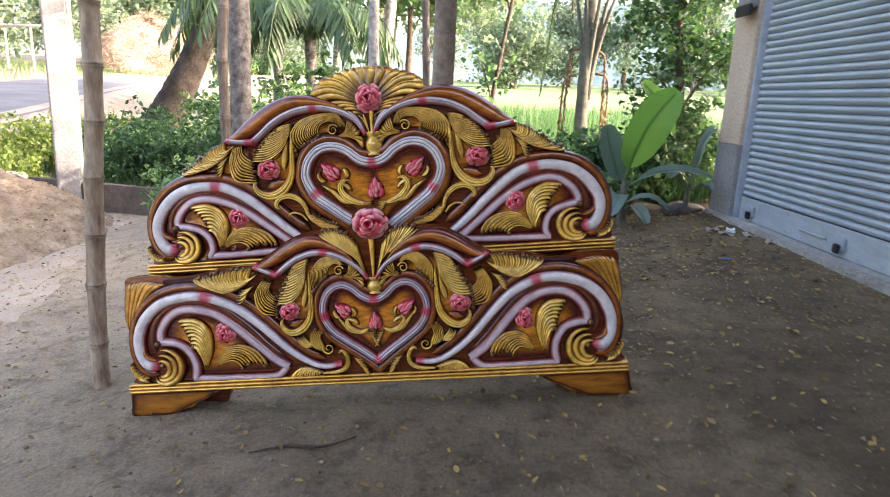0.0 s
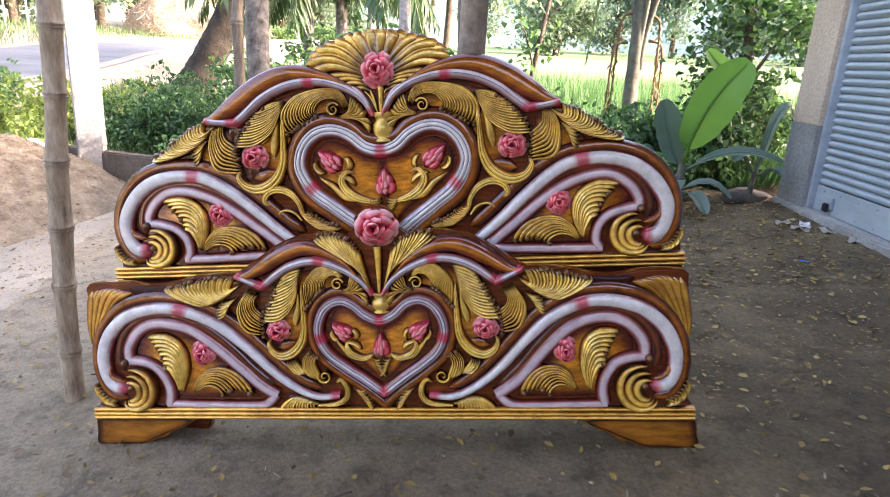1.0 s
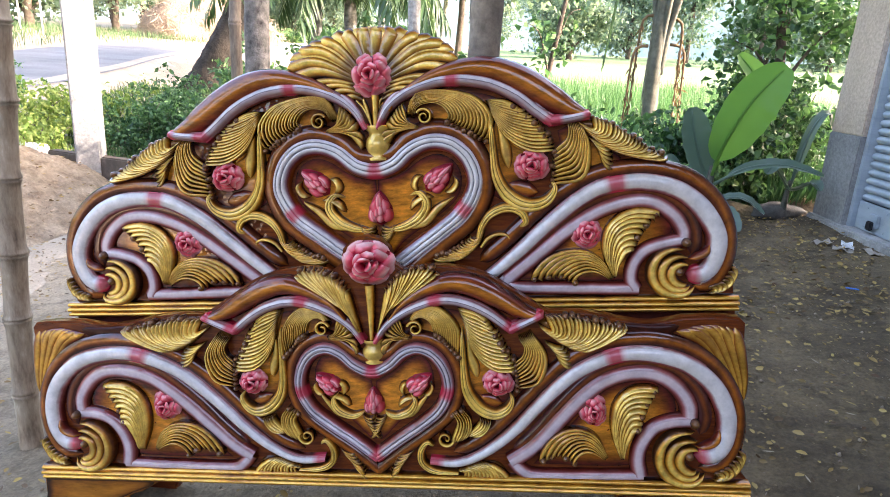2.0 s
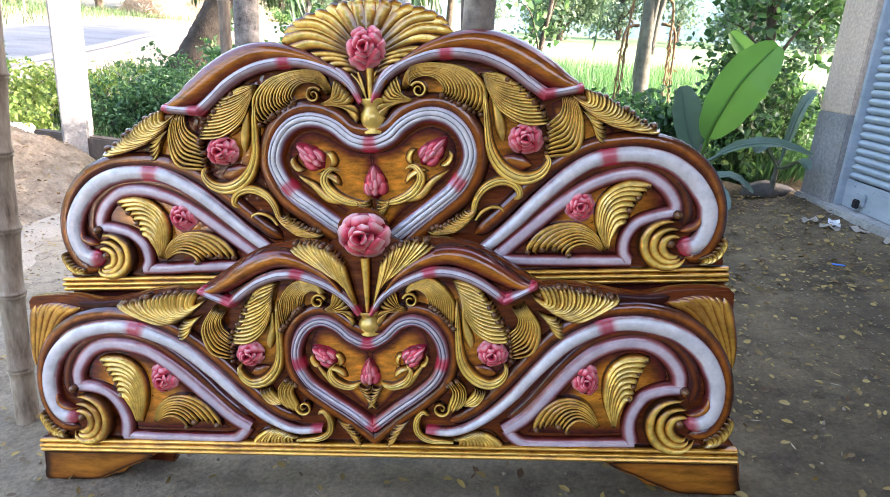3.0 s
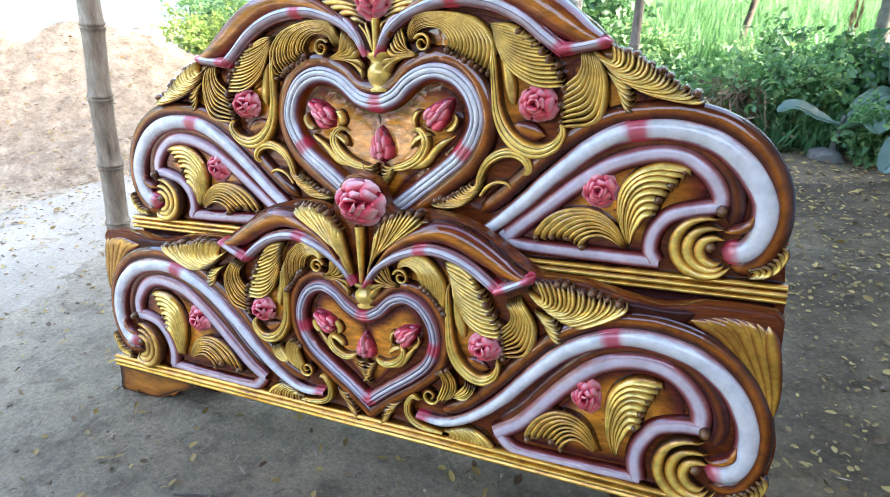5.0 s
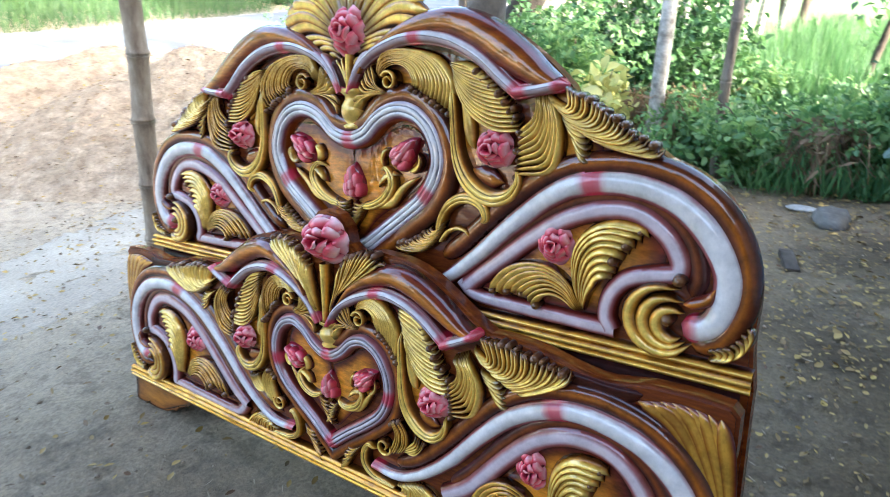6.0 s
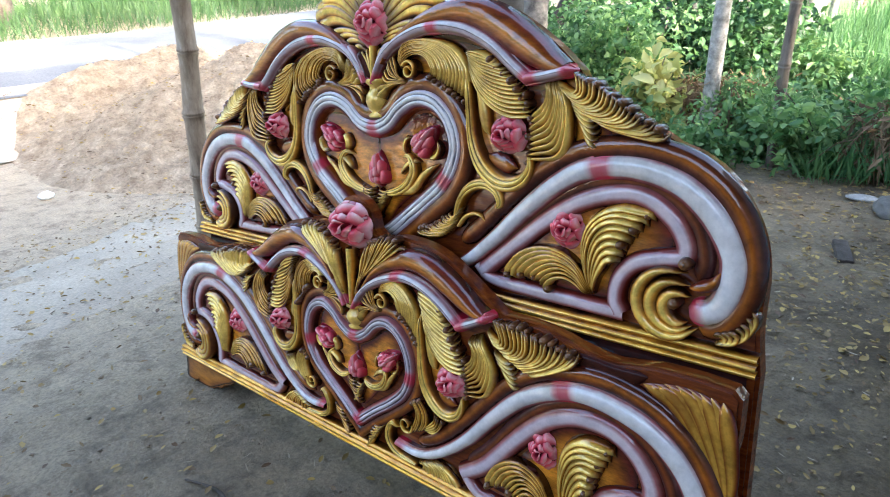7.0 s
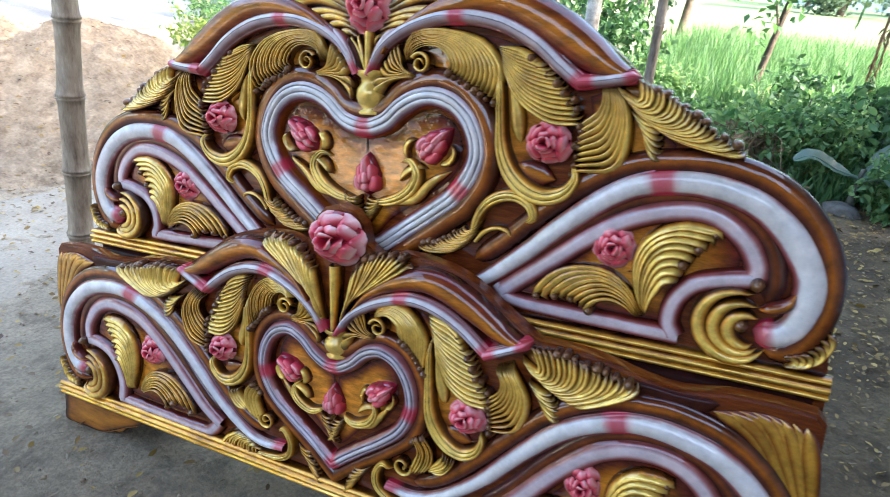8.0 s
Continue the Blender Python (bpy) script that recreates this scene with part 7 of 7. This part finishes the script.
plank = thing("timber_offcut", "short dark timber offcut on the floor", "timber offcut", Matrix.Translation((0.66, 4.55, gz(0.66, 4.55))) @ pose(0, 0, 0, 0, -6.5, 110))
part("body", box_bm((0.20, 0.06, 0.03), 0.003, (0, 0, 0.017)), m_bark, plank)
stick = thing("twig", "thin dark twig on the floor before the bed end", "twig")
v, f = tube([(-0.42, 2.02, gz(-0.42, 2.02) + 0.006), (-0.30, 2.05, gz(-0.30, 2.05) + 0.008), (-0.17, 2.04, gz(-0.17, 2.04) + 0.006), (-0.06, 2.09, gz(-0.06, 2.09) + 0.008)], [0.003, 0.006, 0.003], 7, 16, 0.2, 2)
link_mesh("stem", v, f, m_bark, stick)
pen = thing("blue_straw", "short blue plastic straw on the floor", "litter", Matrix.Translation((1.93, 4.0, gz(1.93, 4.0) + 0.008)) @ pose(0, 0, 0, 0, 0, -25))
v, f = tube([(-0.03, 0, 0), (0.03, 0, 0.003)], [0.004, 0.004], 8, 4)
link_mesh("tube", v, f, m_blue, pen)
for q, (x, y, a) in enumerate(((2.12, 4.78, 10), (2.22, 4.70, 70), (2.28, 4.55, 120), (2.35, 4.35, 40), (2.16, 4.62, 160))):
    bm = bmesh.new()
    bmesh.ops.create_grid(bm, x_segments=5, y_segments=4, size=0.5)
    for v in bm.verts:
        v.co = Vector((v.co.x * 0.11, v.co.y * 0.06, 0.014 + 0.012 * math.sin(v.co.x * 9 + q) * math.cos(v.co.y * 7)))
    ob = part("paper_scrap", bm, m_sack if q == 1 else m_verge, smooth=True, m=Matrix.Translation((x, y, gz(x, y))) @ pose(0, 0, 0, 0, -6.6, a))
    tagged(ob, "crumpled pale paper scrap on the floor", "litter", "paper scraps")


def litter(name, count, region, seed, sizes, mat, label):
    slim = 0.3 if mat is m_shaving else 1.0
    rng = np.random.RandomState(seed)
    x0, x1, y0, y1 = region
    c = np.stack([rng.uniform(x0, x1, count), rng.uniform(y0, y1, count), np.zeros(count)], axis=1)
    c[:, 2] = ground_z(c[:, 0], c[:, 1]) + 0.013 + np.clip(sand_h(c[:, 0], c[:, 1]), 0, None)
    a = rng.uniform(0, 2 * np.pi, count)
    d = np.stack([np.cos(a), np.sin(a), rng.uniform(-0.05, 0.25, count)], axis=1)
    n = rng.normal(0, 0.35, (count, 3)) + np.array([-0.1, 0, 1.0])
    ln = rng.uniform(*sizes, count)
    v, f = ovals(c, d, n, ln, ln * rng.uniform(0.18, 0.33, count) * slim)
    ob = fast_mesh(name, v, f, mat)
    tagged(ob, label, "leaf litter", kind="stuff")


litter("fallen_leaves", 5200, (-4.0, 2.6, 0.6, 5.6), 1, (0.010, 0.036), m_litter, "small dry brown and yellow leaves on the floor")
litter("wood_shavings", 900, (-3.2, 2.6, 0.5, 5.4), 7, (0.012, 0.04), m_shaving, "pale wood shavings and straw bits on the floor")
litter("fallen_leaves_side", 2800, (0.5, 2.4, 2.6, 5.7), 12, (0.008, 0.024), m_litter, "dry brown leaves on the floor beside the bed ends")
litter("sand_leaves", 1500, (-7.5, -3.2, 3.2, 7.6), 21, (0.02, 0.05), m_litter, "dry brown leaves scattered over the sand heap")
litter("fallen_leaves_back", 2800, (-1.2, 2.2, 3.6, 6.0), 2, (0.015, 0.040), m_litter, "dry brown leaves under the shrubs")


def clods(count, region, seed):
    """Crumbs of earth and grit trodden into the floor."""
    rng = np.random.RandomState(seed)
    x0, x1, y0, y1 = region
    c = np.stack([rng.uniform(x0, x1, count), rng.uniform(y0, y1, count), np.zeros(count)], axis=1)
    c[:, 2] = ground_z(c[:, 0], c[:, 1]) + 0.006
    r = 0.002 + 0.009 * rng.uniform(0, 1, count) ** 4
    shape = np.array([(1, 0, 0), (0, 1, 0), (-1, 0, 0), (0, -1, 0), (0, 0, 0.8), (0, 0, -0.6)], dtype=float)
    v = c[:, None, :] + (shape[None] * rng.uniform(0.6, 1.3, (count, 6, 1))) * r[:, None, None]
    f = np.array([(0, 1, 4), (1, 2, 4), (2, 3, 4), (3, 0, 4), (1, 0, 5), (2, 1, 5), (3, 2, 5), (0, 3, 5)])
    faces = (np.arange(count)[:, None, None] * 6 + f[None]).reshape(-1, 3)
    tagged(fast_mesh("grit", v.reshape(-1, 3), faces, m_clod), "grit and crumbs of earth on the floor", "grit", kind="stuff")


clods(6000, (-4.2, 2.5, 0.4, 5.6), 15)


def grass(name, region, count, height, seed, label, mat=None):
    rng = np.random.RandomState(seed)
    x0, x1, y0, y1 = region
    c = np.stack([rng.uniform(x0, x1, count), rng.uniform(y0, y1, count), np.zeros(count)], axis=1)
    keep = np.abs(c[:, 0] - road_x(c[:, 1])) > 2.9
    c = c[keep]
    count = len(c)
    c[:, 2] = ground_z(c[:, 0], c[:, 1])
    d = rng.normal(0, 0.28, (count, 3)) + np.array([0, 0, 1.0])
    ln = height * rng.uniform(0.6, 1.3, count)
    v, f = blades(c, d, rng.normal(0, 1, (count, 3)), ln, rng.uniform(0.004, 0.009, count) * (1 + height), 0.3)
    ob = fast_mesh(name, v, f, mat or m_grass)
    tagged(ob, label, "grass", kind="stuff")


grass("tall_grass", (-1.0, 5.5, 8.4, 16.5), 42000, 0.90, 3, "tall bright green grass and young crop", m_lime)
grass("bank_grass", (-9.5, -3.0, 8.0, 16.0), 9000, 0.25, 4, "short grass on the road bank")
grass("roadside_grass", (-16.5, -11.6, -2, 14), 16000, 0.38, 8, "thick green grass along the far side of the road")
grass("verge_grass", (-40, -13.5, -6, 46), 22000, 0.5, 5, "sunlit grass beyond the road")
grass("edge_grass", (0.2, 2.6, 5.7, 7.6), 7000, 0.26, 6, "grass among the shrubs at the floor's edge", m_lime)
